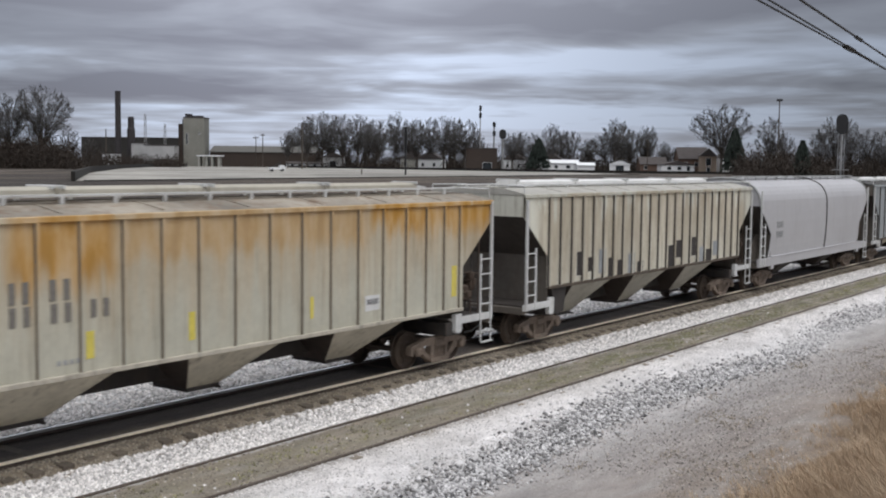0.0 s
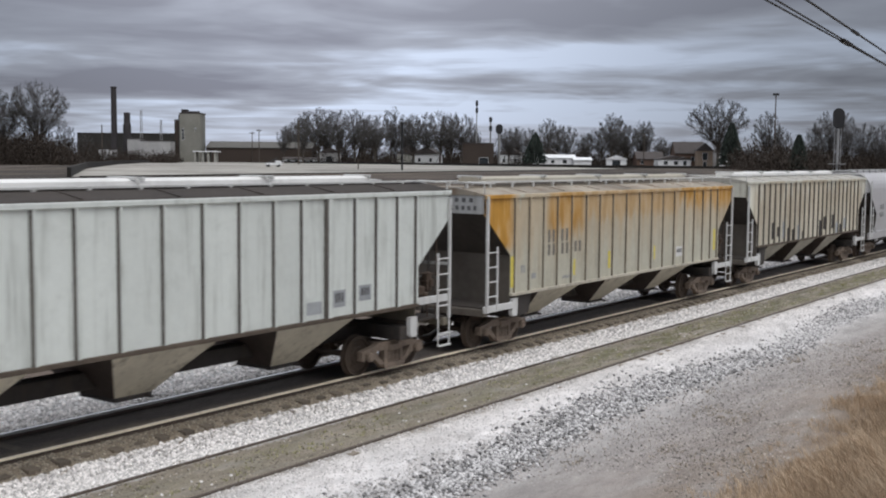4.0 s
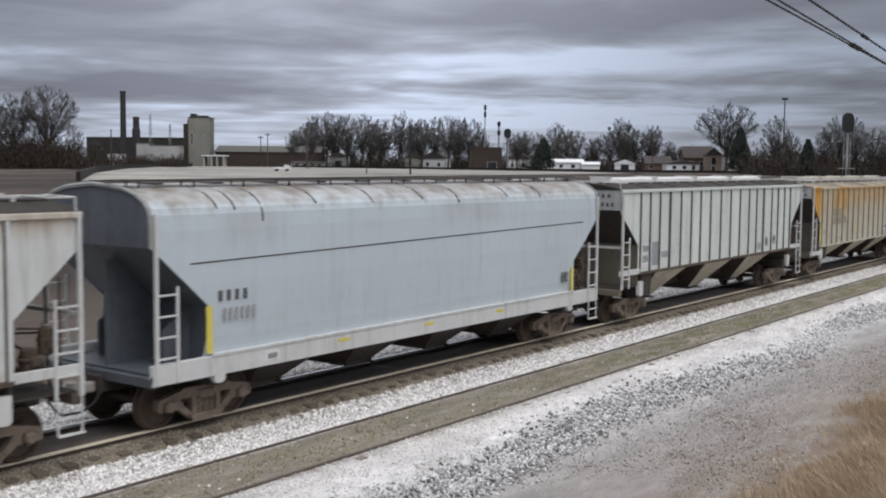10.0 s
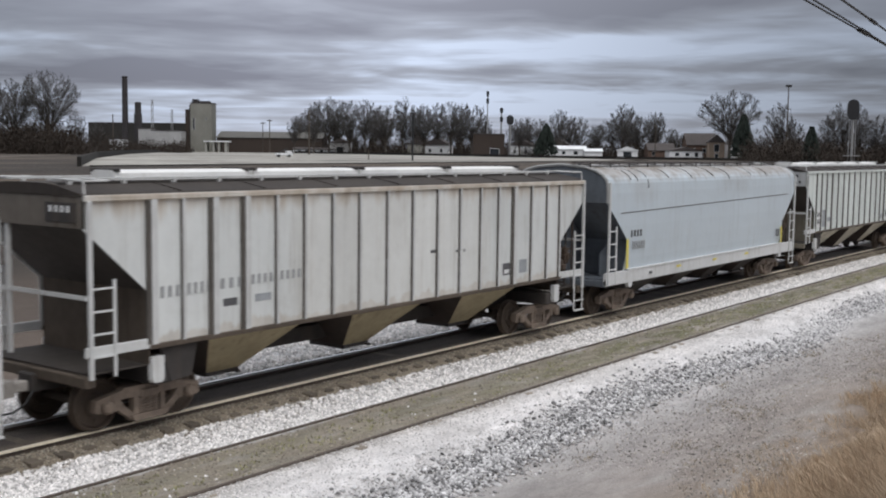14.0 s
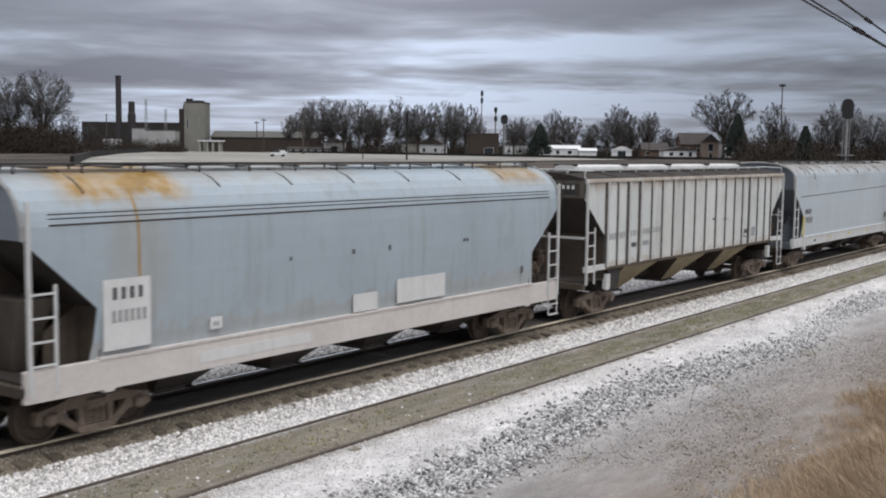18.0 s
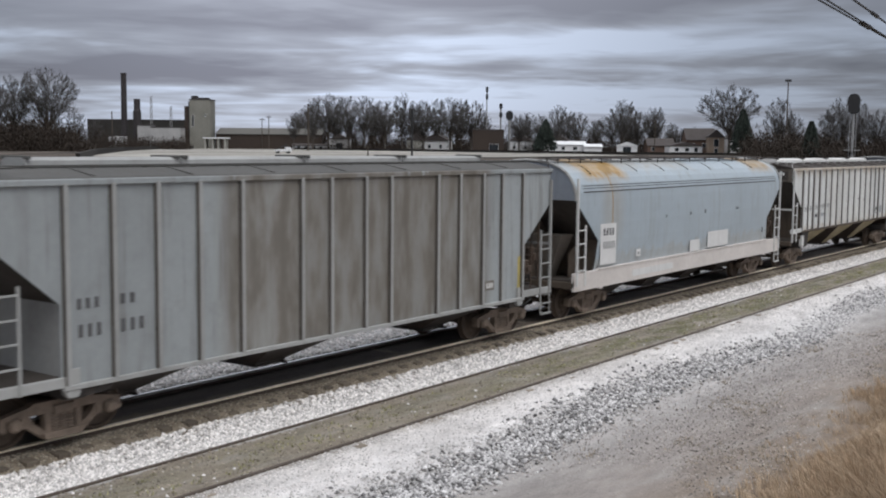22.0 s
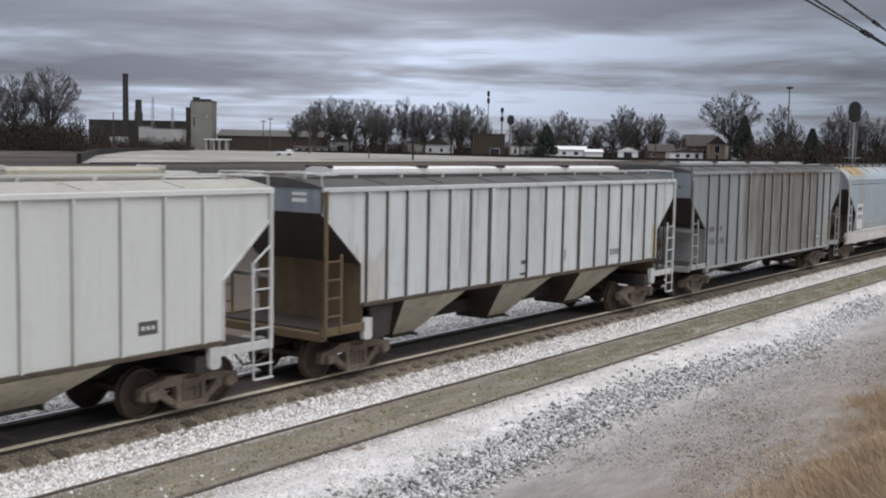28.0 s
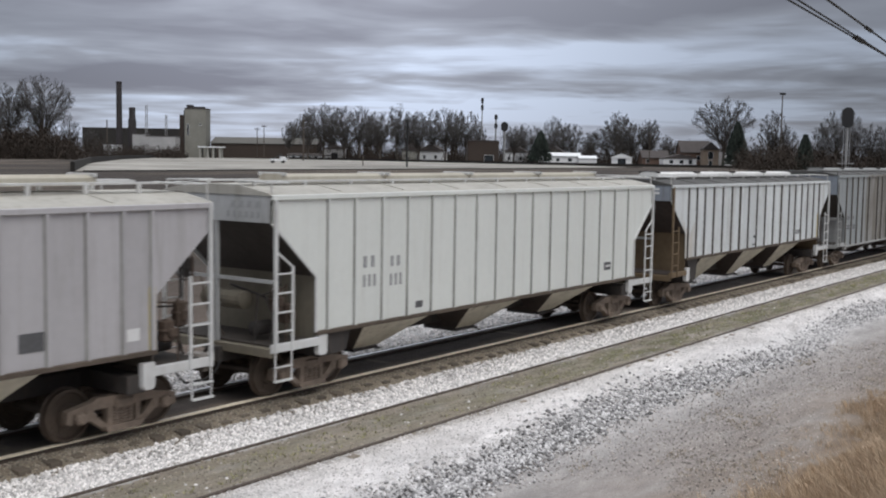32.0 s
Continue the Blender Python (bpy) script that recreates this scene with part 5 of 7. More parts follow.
    c = spec(POST, M_WHITE_COOL, length=16.70, posts=18, thick=(6, 11), eave=4.03, sill=1.62, post_us=(1.43, 2.11, 2.80, 3.58, 4.41, 5.26, 6.14, 6.95, 7.83, 8.72, 9.64, 10.60, 11.46, 12.24, 13.03, 13.80, 14.61, 15.36), label="cool white covered hopper car with rust-brown ends and bright roof hatches", roof_paint=M_ROOF_DARK, shade_strip=0.04, end_paint=M_END_BROWN, end_top=M_END_BLUE, frame_paint=M_END_BROWN, slope_paint=M_SLOPE_SHADE, rear_ladder=M_END_BROWN, rear_sill=M_END_BROWN, brake=1, bracket=1.6, dark_clamps=True)
    car = post_car(c)
    placed(car, c, -100.53)
    hl = c["hl"]
    add_bars(car, hl, [(12.36, 12.94, 1.92, 2.1, 4)], -1.562, M_INK)
    for u0, u1, z0, z1 in ((7.55, 7.75, 2.0, 2.1), (9.6, 9.8, 1.95, 2.25), (7.5, 7.95, 1.72, 1.78)):
        add_plate(car, hl, u0, u1, z0, z1, M_INK, "paint_mark", y=-1.56)
    add_plate(car, hl, 15.2, 15.32, 1.66, 2.7, M_OLIVE_TAPE, "reflector", "yellow reflective strip", y=-1.56)

    add_end_bars(car, hl, [(-1.3, -0.5, 3.78, 3.86, 1), (-1.3, -0.5, 3.92, 3.98, 1)], M_WHITE_PLATE)

    c = spec(POST, M_WHITE_CREAM, length=16.78, posts=16, wide=0.05, shade_strip=0.012, shade_strip_paint=M_POST_SOFT, sill=1.32, post_us=(1.62, 2.46, 3.37, 4.27, 5.17, 6.08, 6.98, 7.86, 8.72, 9.58, 10.51, 11.43, 12.37, 13.30, 14.2, 15.07), label="clean cream-white covered hopper car with faint lettering bars", roof_paint=M_ROOF_PALE, hatch_paint=M_HATCH_TAN, end_paint=M_END_TAN, tank_paint=M_END_TAN, end_posts=(0.0,), frame_paint=M_FRAME_PALE, end_top=M_FRAME_PALE, brake=-1, step=True, bent=True, edge=True, bracket=1.45)
    car = post_car(c)
    placed(car, c, -118.70)
    hl = c["hl"]
    add_bars(car, hl, [(2.68, 3.18, 2.52, 2.77, 2), (3.60, 4.05, 2.49, 2.72, 2), (2.69, 3.2, 2.11, 2.37, 3), (3.60, 4.1, 2.07, 2.33, 3)], -1.562, M_INK_FADED)
    for u0, u1, z0, z1 in ((13.64, 14.04, 1.66, 1.89), (4.58, 4.84, 1.48, 1.63)):
        add_plate(car, hl, u0, u1, z0, z1, M_INK, "data_panel", "black stencilled data panel", y=-1.56)
    add_bars(car, hl, [(13.68, 14.0, 1.74, 1.81, 3)], -1.569, M_WHITE_PLATE)

    add_end_bars(car, hl, [(-1.3, -0.4, 3.86, 3.98, 4), (-1.3, -0.3, 3.66, 3.78, 6)], M_INK_FADED)

    c = spec(POST, M_LILAC, length=16.7, shade_strip=0.015, shade_strip_paint=M_POST_SOFT, posts=18, post_us=(1.47, 2.22, 2.92, 3.67, 4.48, 5.31, 6.18, 7.06, 7.99, 8.92, 9.86, 10.77, 11.66, 12.5, 13.31, 14.05, 14.75, 15.35), wide=0.05, eave=3.95, sill=1.49, label="pale lilac-grey covered hopper car with a yellow corner strip", roof_paint=M_ROOF_PALE, hatch_paint=M_HATCH_TAN, brake=1)
    car = post_car(c)
    placed(car, c, -136.90)
    hl = c["hl"]
    add_plate(car, hl, 12.80, 13.24, 1.78, 2.08, M_INK, "data_panel", "black stencilled data panel", y=-1.56)
    add_plate(car, hl, 14.79, 15.08, 1.71, 1.92, M_WHITE_PLATE, "data_panel", y=-1.56)
    add_plate(car, hl, 15.28, 15.42, 1.5, 2.6, M_OLIVE_TAPE, "reflector", "yellow reflective strip", y=-1.56)


build_train()

# ---- far side: lot, buildings, signals, trees ----
FAR_Z = 2.90


def place(x, y, turn=0.0):
    return pose(x, y, ground_z(x, y), 0, 0, turn)


M_LOT = material("pale_gravel_lot", (0.30, 0.285, 0.255), 0.95, grain=(0.3, 0.7), blotch=(0.045, 1.0), bump=0.2, bump_scale=3.0)
M_ROAD_FAR = material("worn_gravel_road", (0.11, 0.09, 0.072), 0.95, grain=(0.6, 0.4), blotch=(0.08, 0.5))
M_DARK_WALL = material("dark_stained_concrete", (0.016, 0.014, 0.012), 0.9, grain=(1.5, 0.4))
M_BRICK_FAR = material("brown_brick_wall", (0.13, 0.085, 0.065), 0.9, grain=(2.0, 0.25), blotch=(0.2, 0.25))
M_SIDING = material("white_house_siding", (0.80, 0.81, 0.82), 0.7, grain=(3.0, 0.08), blotch=(0.3, 0.08))
M_CONCRETE_FAR = material("tan_concrete_wall", (0.40, 0.395, 0.355), 0.9, grain=(1.2, 0.15), blotch=(0.15, 0.25), streak=0.5)
M_TAN_FAR = material("tan_house_siding", (0.30, 0.235, 0.18), 0.85, grain=(2.0, 0.2), blotch=(0.3, 0.2))
M_SHINGLE = material("dark_roof_shingles", (0.075, 0.065, 0.062), 0.9, grain=(2.0, 0.3))
M_METAL_BROWN = material("brown_metal_shed_wall", (0.052, 0.037, 0.029), 0.8, grain=(1.0, 0.2), blotch=(0.08, 0.25))
M_TOWER = material("stained_tan_concrete_tower", (0.25, 0.245, 0.215), 0.9, grain=(1.2, 0.2), blotch=(0.12, 0.35), streak=0.3)
M_BLOCK = material("pale_painted_block_wall", (0.46, 0.455, 0.45), 0.85, grain=(1.5, 0.15), blotch=(0.2, 0.3))
M_ROOF_FAR = material("weathered_metal_roof", (0.085, 0.08, 0.068), 0.6, grain=(1.0, 0.2), blotch=(0.1, 0.3))
M_HALL = material("sooty_grey_hall_wall", (0.036, 0.034, 0.031), 0.85, grain=(1.0, 0.25), blotch=(0.08, 0.45), streak=0.5, dirt=(0.07, 0.062, 0.055))
M_STACK = material("sooty_stack_brick", (0.045, 0.04, 0.042), 0.9, grain=(1.5, 0.3))
M_GLASS_FAR = material("dark_window_glass", (0.03, 0.035, 0.04), 0.15)
M_BARK = material("grey_brown_bark", (0.085, 0.072, 0.062), 0.95, grain=(3.0, 0.3))
M_TWIG = material("bare_twigs", (0.085, 0.08, 0.078), 0.95, grain=(2.0, 0.3))
M_BRUSH = material("bare_brown_brush", (0.034, 0.0245, 0.018), 0.95, grain=(0.8, 0.3), random_tone=0.12, island=True)
M_NEEDLE = material("dark_conifer_needles", (0.018, 0.026, 0.02), 0.9, grain=(2.0, 0.4), random_tone=0.4, island=True)
M_POLE = material("weathered_pole_timber", (0.085, 0.07, 0.058), 0.9, grain=(3.0, 0.3))
M_SIGNAL_BLACK = material("black_signal_enamel", (0.018, 0.018, 0.02), 0.55)
M_SIGNAL_MAST = material("silver_signal_mast", (0.30, 0.30, 0.30), 0.5, 0.2, grain=(3.0, 0.15))
M_WIRE = material("black_wire", (0.012, 0.012, 0.013), 0.6)
M_VEHICLE_WHITE = material("white_vehicle_paint", (0.72, 0.73, 0.74), 0.35)


def build_lot():
    edge = [(66, 92), (87, 122), (121, 162), (176, 226), (256, 308), (290, 330), (322, 318), (300, 235), (284, 160), (250, 122), (170, 108), (104, 98)]
    s = Shape().prism(edge, "z", FAR_Z - 0.3, FAR_Z + 0.04)
    lone("gravel_lot", s, M_LOT, "wide pale gravel lot behind the railway", "lot", kind="structure")
    wall = Shape()
    for (xa, ya), (xb, yb) in zip(((65, 91), (120, 163), (175, 227), (255, 309)), ((120, 163), (175, 227), (255, 309), (288, 331))):
        d = Vector((xb - xa, yb - ya)).normalized()
        nx, ny = -d.y * 0.2, d.x * 0.2
        wall.prism([(xa - nx, ya - ny), (xb - nx, yb - ny), (xb + nx, yb + ny), (xa + nx, ya + ny)], "z", FAR_Z - 0.3, FAR_Z + 0.95)
    lone("low_wall", wall, M_DARK_WALL, "long low dark concrete wall beside the lot", "wall", kind="structure")
    kerb = Shape()
    for (xa, ya), (xb, yb) in zip(((66, 90.5), (104, 97), (170, 107), (250, 121)), ((104, 97), (170, 107), (250, 121), (284, 159))):
        kerb.prism([(xa, ya - 0.25), (xb, yb - 0.25), (xb, yb + 0.25), (xa, ya + 0.25)], "z", FAR_Z - 0.3, FAR_Z + 0.12)
    lone("kerb", kerb, M_DARK_WALL, "dark kerb along the lot's near edge", "kerb", kind="structure")
    drive = Shape()
    line = [(30, 100), (62, 120), (110, 172), (190, 253), (262, 330)]
    for (xa, ya), (xb, yb) in zip(line, line[1:]):
        drive.prism([(xa - 1.6, ya + 1.6), (xb - 1.6, yb + 1.6), (xb + 1.2, yb - 1.2), (xa + 1.2, ya - 1.2)], "z", FAR_Z - 0.4, FAR_Z + 0.05)
    lone("access_road", drive, M_ROAD_FAR, "pale gravel access road beyond the low wall", "road", kind="structure")
    fence = Shape()
    pts = [(326, 318), (304, 235), (288, 160), (300, 120), (330, 95)]
    for (xa, ya), (xb, yb) in zip(pts, pts[1:]):
        fence.prism([(xa - 0.2, ya), (xb - 0.2, yb), (xb + 0.2, yb), (xa + 0.2, ya)], "z", FAR_Z - 0.5, FAR_Z + 0.75)
    lone("far_wall", fence, M_DARK_WALL, "low dark wall along the lot's far edge", "wall", kind="structure")


build_lot()


def along(bearing, depth):
    """The place on the ground at a bearing (its tangent to the view's middle) and a depth along the view."""
    f = Vector((0.809, 0.588))
    r = Vector((0.588, -0.809))
    p = f * depth + r * depth * bearing
    return p.x, p.y


def building(name, label, at, w, d, h, wall, roof, pitch=0.0, windows=(), overhang=0.3, flat_cap=True):
    """A plain far building: walls, a flat or gabled roof, and windows set into the front as (x, z, w, h)."""
    b = thing(name, label, "building", at=at)
    part("wall", Shape().box(-w / 2, w / 2, 0, d, -0.6, h), wall, b)
    if pitch:
        r = Shape().prism([(-w / 2 - overhang, h - 0.1), (w / 2 + overhang, h - 0.1), (w / 2 + overhang, h + 0.1), (0, h + pitch), (-w / 2 - overhang, h + 0.1)], "y", -overhang, d + overhang)
    else:
        r = Shape().box(-w / 2 - 0.15, w / 2 + 0.15, -0.15, d + 0.15, h, h + 0.35)
    part("roof", r, roof, b)
    for x, z, ww, hh in windows:
        win = part("window", Shape().box(x - ww / 2 - 0.08, x + ww / 2 + 0.08, -0.08, 0.02, z - 0.08, z + hh + 0.08), M_SIDING, b)
        part("pane", Shape().box(x - ww / 2, x + ww / 2, -0.10, -0.05, z, z + hh), M_GLASS_FAR, win)
    return b


def ridge_building(name, label, at, w, d, h, wall, roof, pitch, windows=()):
    """A house with its ridge along its front."""
    b = thing(name, label, "house", at=at)
    part("wall", Shape().box(-w / 2, w / 2, 0, d, -0.6, h).prism([(0, h), (d, h), (d / 2, h + pitch)], "x", -w / 2 + 0.02, w / 2 - 0.02), wall, b)
    part("roof", Shape().prism([(-0.4, h - 0.15), (d / 2, h + pitch), (d + 0.4, h - 0.15), (d + 0.4, h + 0.05), (d / 2, h + pitch + 0.22), (-0.4, h + 0.05)], "x", -w / 2 - 0.3, w / 2 + 0.3), roof, b)
    for x, z, ww, hh in windows:
        win = part("window", Shape().box(x - ww / 2 - 0.08, x + ww / 2 + 0.08, -0.08, 0.02, z - 0.08, z + hh + 0.08), M_SIDING, b)
        part("pane", Shape().box(x - ww / 2, x + ww / 2, -0.10, -0.05, z, z + hh), M_GLASS_FAR, win)
    return b


FACE = -54.0


def build_buildings():
    # works on the horizon: mill tower, stacks, long sheds
    t = building("mill_tower", "tall tan concrete mill tower with a small shed roof", place(305.5, 346.7, FACE), 8.6, 9.0, 19.6, M_TOWER, M_SHINGLE, windows=((-2.9, 9.0, 0.7, 4.5), (2.1, 13.0, 0.6, 0.8)))
    part("side_bay", Shape().box(-6.6, -4.3, 1, 8, -0.6, 17.2), M_METAL_BROWN, t)
    part("penthouse", Shape().box(-4.0, -1.9, 2, 6, 19.95, 21.4), M_STACK, t)
    part("parapet", Shape().box(-0.6, 3.4, 0.3, 3.0, 19.95, 20.6), M_STACK, t)
    part("duct", Shape().box(-4.75, -4.32, 0.2, 1.0, 3.0, 19.0), M_STACK, t)
    canopy = thing("canopy_shelter", "flat-roofed pale canopy on posts beside the tower", "shelter", at=place(300, 336, FACE))
    part("canopy_roof", Shape().box(-1.4, 8.4, -3, 3, 4.0, 4.5), M_SIDING, canopy)
    for x in (-0.6, 2.4, 4.6, 7.2):
        part("post", Shape().box(x - 0.4, x + 0.4, -2.5, 2.0, 0, 4.0), M_CONCRETE_FAR, canopy)
    st = thing("chimney", "tall dark brick factory chimney", "chimney", at=place(287.7, 372.1, 0))
    part("shaft", Shape().lathe([(0, 1.5), (4, 1.3), (14, 1.2), (29.6, 1.1), (29.7, 1.22), (30.2, 1.22)], "z", (0, 0, 0), 16), M_STACK, st)
    for dx, w, h in ((1.4, 3.3, 19.5), (7.2, 0.4, 21.0), (15.2, 0.4, 17.0)):
        v = Vector((math.cos(radians(FACE)), math.sin(radians(FACE)))) * dx
        if w > 1:
            s2 = thing("silo", "dark round storage silo", "silo", at=place(290 + v.x, 369 + v.y, 0))
            part("drum", Shape().lathe([(0, w / 2), (h * 0.75, w / 2), (h * 0.8, w * 0.4), (h, w * 0.4), (h + 0.4, w * 0.3)], "z", (0, 0, 0), 14), M_STACK, s2)
        else:
            m = thing("lattice_mast", "thin steel lattice mast", "mast", at=place(290 + v.x, 369 + v.y, 0))
            s = Shape()
            for a in (-0.7, 0.7):
                s.tube((a, 0, 0), (a * 0.5, 0, h), 0.13, 4)
            for k in range(7):
                s.tube((-0.65, 0, h * k / 7), (0.6, 0, h * (k + 1) / 7), 0.09, 4)
            part("frame", s, M_SIGNAL_MAST if h > 12 else M_STACK, m)
    for x, y, w, d, h, wall, label in ((303, 382, 44, 30, 11.6, M_HALL, "long dark grey factory hall building"), (292, 352, 12, 8, 8.2, M_BLOCK, "pale block-built factory annex"), (*along(-0.274, 446), 5.6, 6, 9.0, M_BLOCK, "narrow pale factory annex building"), (*along(-0.300, 440), 5.6, 6, 4.6, M_SIDING, "small plain white factory shed"), (*along(-0.236, 452), 9.0, 6, 7.0, M_METAL_BROWN, "low brown lean-to beside the mill tower")):
        building("factory_hall", label, place(x, y, FACE), w, d, h, wall, M_SHINGLE)
    ridge_building("metal_shed", "long low brown shed with a weathered metal roof", place(321.9, 324.1, FACE), 43, 20, 6.0, M_METAL_BROWN, M_ROOF_FAR, 2.4)
    building("grey_gabled_shed", "pale grey gabled shed beside the brown shed", place(*along(-0.098, 446), FACE), 8.0, 8, 4.4, M_BLOCK, M_SHINGLE, 1.8, ((0, 0.4, 2.6, 2.4),))
    ridge_building("long_white_building", "long low white building with pale windows", place(329, 306, FACE), 17, 6, 1.7, M_SIDING, M_SHINGLE, 0.5, [(-6 + 3 * k, 0.6, 1.2, 0.7) for k in range(5)])
    # houses past the trees
    for x, y, w, h, p, wall, label in ((360, 277, 9, 4.2, 3.2, M_CONCRETE_FAR, "tan gabled house behind bare trees"), (352, 262, 10, 4.0, 3.0, M_SIDING, "white gabled house behind bare trees"), (372, 251, 9, 4.5, 3.2, M_CONCRETE_FAR, "grey gabled house behind bare trees"),
                                       (380, 240, 9, 4.2, 3.0, M_SIDING, "small white house under bare trees"), (385, 226, 9, 4.5, 3.0, M_BRICK_FAR, "brown house under bare trees")):
        building("house", label, place(x, y, FACE - 12), w, 9, h, wall, M_SHINGLE, p, ((-2.4, 1.0, 1.0, 1.4), (2.2, 1.0, 1.0, 1.4)))
    ridge_building("white_bungalow", "long white bungalow with a pale roof", place(363, 209, FACE), 15.0, 8, 2.9, M_SIDING, M_SIDING, 1.1, [(-4.5, 0.9, 1.5, 1.2), (-1.0, 0.9, 1.2, 1.2), (3.5, 0.9, 1.5, 1.2)])
    building("white_garage", "small white gabled garage", place(373.0, 188.6, FACE - 8), 7.4, 8, 2.6, M_SIDING, M_SIDING, 1.5, ((0, 0.4, 3.0, 1.8),))
    ridge_building("white_shed", "low white shed beside the bungalow", place(366, 199, FACE), 6.5, 6, 2.2, M_SIDING, M_SIDING, 0.8)
    ridge_building("brown_house", "brown house with a dark roof", place(384, 180, FACE), 10, 9, 2.8, M_BRICK_FAR, M_SHINGLE, 2.6, [(-3, 0.9, 1.2, 1.3), (2, 0.9, 1.2, 1.3)])
    building("white_gabled_house", "low white gabled house beside a brick house", place(*along(0.2145, 404), FACE), 12.0, 8, 2.7, M_SIDING, M_SHINGLE, 1.5, ((-3.2, 0.8, 1.4, 1.2), (0.5, 0.8, 1.4, 1.2), (3.8, 0.6, 1.2, 1.6)))
    building("brick_house", "tall tan-brown house with a steep dark gable", place(*along(0.242, 400), FACE - 8), 5.6, 9, 6.0, M_TAN_FAR, M_SHINGLE, 2.8, ((0, 2.6, 1.7, 2.6), (0, 0.3, 1.2, 1.6)))
    ridge_building("side_house", "dark brick house with a steep dark roof", place(*along(0.2285, 412), FACE), 11.0, 9, 5.0, M_BRICK_FAR, M_SHINGLE, 4.2, [(-3.0, 2.2, 1.2, 1.5), (1.0, 2.2, 1.2, 1.5)])
    building("white_wing", "white house wing under a dark roof", place(*along(0.2575, 408), FACE), 4.2, 7, 5.6, M_SIDING, M_SHINGLE, 1.8, ((0, 3.4, 1.0, 1.2),))
    building("dark_shop", "dark flat-roofed building under bare trees", place(*along(0.0365, 392), FACE), 11.0, 8, 7.6, M_METAL_BROWN, M_SHINGLE, 0.0, ((2.0, 0.5, 3.2, 2.2),))


build_buildings()


def signal(name, label, at, height, heads, head_w, head_h, mast_r, ladder=True):
    """A railway signal: mast, and heads with a dark oval backing, hood and lamp housings."""
    s = thing(name, label, "railway signal", at=at)
    part("mast", Shape().tube((0, 0, -0.5), (0, 0, height), mast_r, 8), M_SIGNAL_MAST, s)
    part("base", Shape().box(-0.4, 0.4, -0.4, 0.4, -0.6, 0.35, 0.03), M_CONCRETE_FAR, s)
    for z, dx in heads:
        ring = [(dx + head_w / 2 * math.cos(2 * math.pi * k / 24), z + (head_h - head_w) / 2 * (1 if math.sin(2 * math.pi * k / 24) >= 0 else -1) + head_w / 2 * math.sin(2 * math.pi * k / 24)) for k in range(24)]
        front = mast_r + 0.05
        head = part("signal_head", Shape().prism(ring, "y", -front - 0.03, -front), M_SIGNAL_BLACK, s, "black oval signal backing")
        part("lamp_housing", Shape().box(dx - head_w * 0.22, dx + head_w * 0.22, -front, -front + 0.39, z - head_h * 0.36, z + head_h * 0.36, 0.03), M_SIGNAL_BLACK, head)
        if dx:
            part("arm", Shape().tube((0, 0, z), (dx, 0, z), mast_r * 0.7, 6), M_SIGNAL_MAST, s)
    if ladder:
        lad = Shape()
        for dx in (-0.2, 0.2):
            lad.tube((dx, 0.35, 0), (dx, 0.3, height - 0.4), 0.022, 5)
        rails = part("ladder", lad, M_SIGNAL_MAST, s)
        rung = Shape().tube((-0.2, 0.33, 0), (0.2, 0.33, 0), 0.014, 4).mesh("rung", M_SIGNAL_MAST)
        for k in range(int(height / 0.35)):
            part("rung", rung, None, rails, at=pose(0, 0, 0.3 + 0.35 * k))
        part("junction_box", Shape().box(-0.32, 0.32, 0.1, 0.45, 3.6, 4.0, 0.02), M_SIGNAL_MAST, s)
        part("platform", Shape().box(-0.5, 0.5, -0.3, 0.55, height * 0.62, height * 0.62 + 0.06), M_SIGNAL_MAST, s)
    return s


signal("trackside_signal", "tall railway signal with a big black oval head behind the train", pose(74.2, 21.4, -0.5, 0, 0, -72), 8.6, [(8.35, 0.0)], 0.74, 1.32, 0.07)
signal("far_signal", "far railway signal with a wide dark head on a pale mast", place(*along(0.0552, 399), FACE), 13.6, [(13.0, 0.0)], 2.6, 3.5, 0.42, False)
signal("far_signal", "far railway signal with small dark heads", place(*along(0.0474, 405), FACE), 17.0, [(16.6, 0.0), (13.4, 0.0)], 1.2, 2.0, 0.3, False)
signal("far_signal", "tall far mast with two dark heads", place(*along(0.0348, 415), FACE), 24.0, [(23.0, 0.0), (20.4, 0.0)], 1.0, 2.2, 0.2, False)


def pole(label, at, h, arm=0.0, r=0.16, lamp=False):
    p = thing("utility_pole", label, "pole", "utility poles", at=at)
    part("shaft", Shape().tube((0, 0, -0.6), (0, 0, h), r, 7, r * 0.75), M_POLE, p)
    if arm:
        part("crossarm", Shape().box(-arm, arm, -0.1, 0.1, h - 0.75, h - 0.5), M_POLE, p)
        for x in (-arm * 0.9, -arm * 0.4, arm * 0.4, arm * 0.9):
            part("insulator", Shape().tube((x, 0, h - 0.5), (x, 0, h - 0.2), 0.09, 6), M_SIGNAL_MAST, p)
    if lamp:
        part("lamp_bar", Shape().box(-0.8, 0.8, -0.2, 0.2, h - 0.3, h + 0.3), M_SIGNAL_BLACK, p)


for x, y, h, arm, r in ((261, 245, 14.0, 0.0, 0.30), (305, 307, 13.0, 1.0, 0.2), (320, 326, 12.5, 1.1, 0.2), (330, 315, 12.5, 1.0, 0.2), (325, 305, 18.0, 0.0, 0.22), (268, 354, 14.0, 0.0, 0.28), (372, 177, 12.0, 0.8, 0.2)):
    pole("tall timber utility pole", place(x, y, FACE), h, arm, r)
pole("tall steel lamp mast", place(298, 103, FACE), 20.4, 0, 0.2, lamp=True)

post = thing("marker_post", "dark steel post standing on the gravel lot", "post", at=place(*along(-0.0323, 200), FACE))
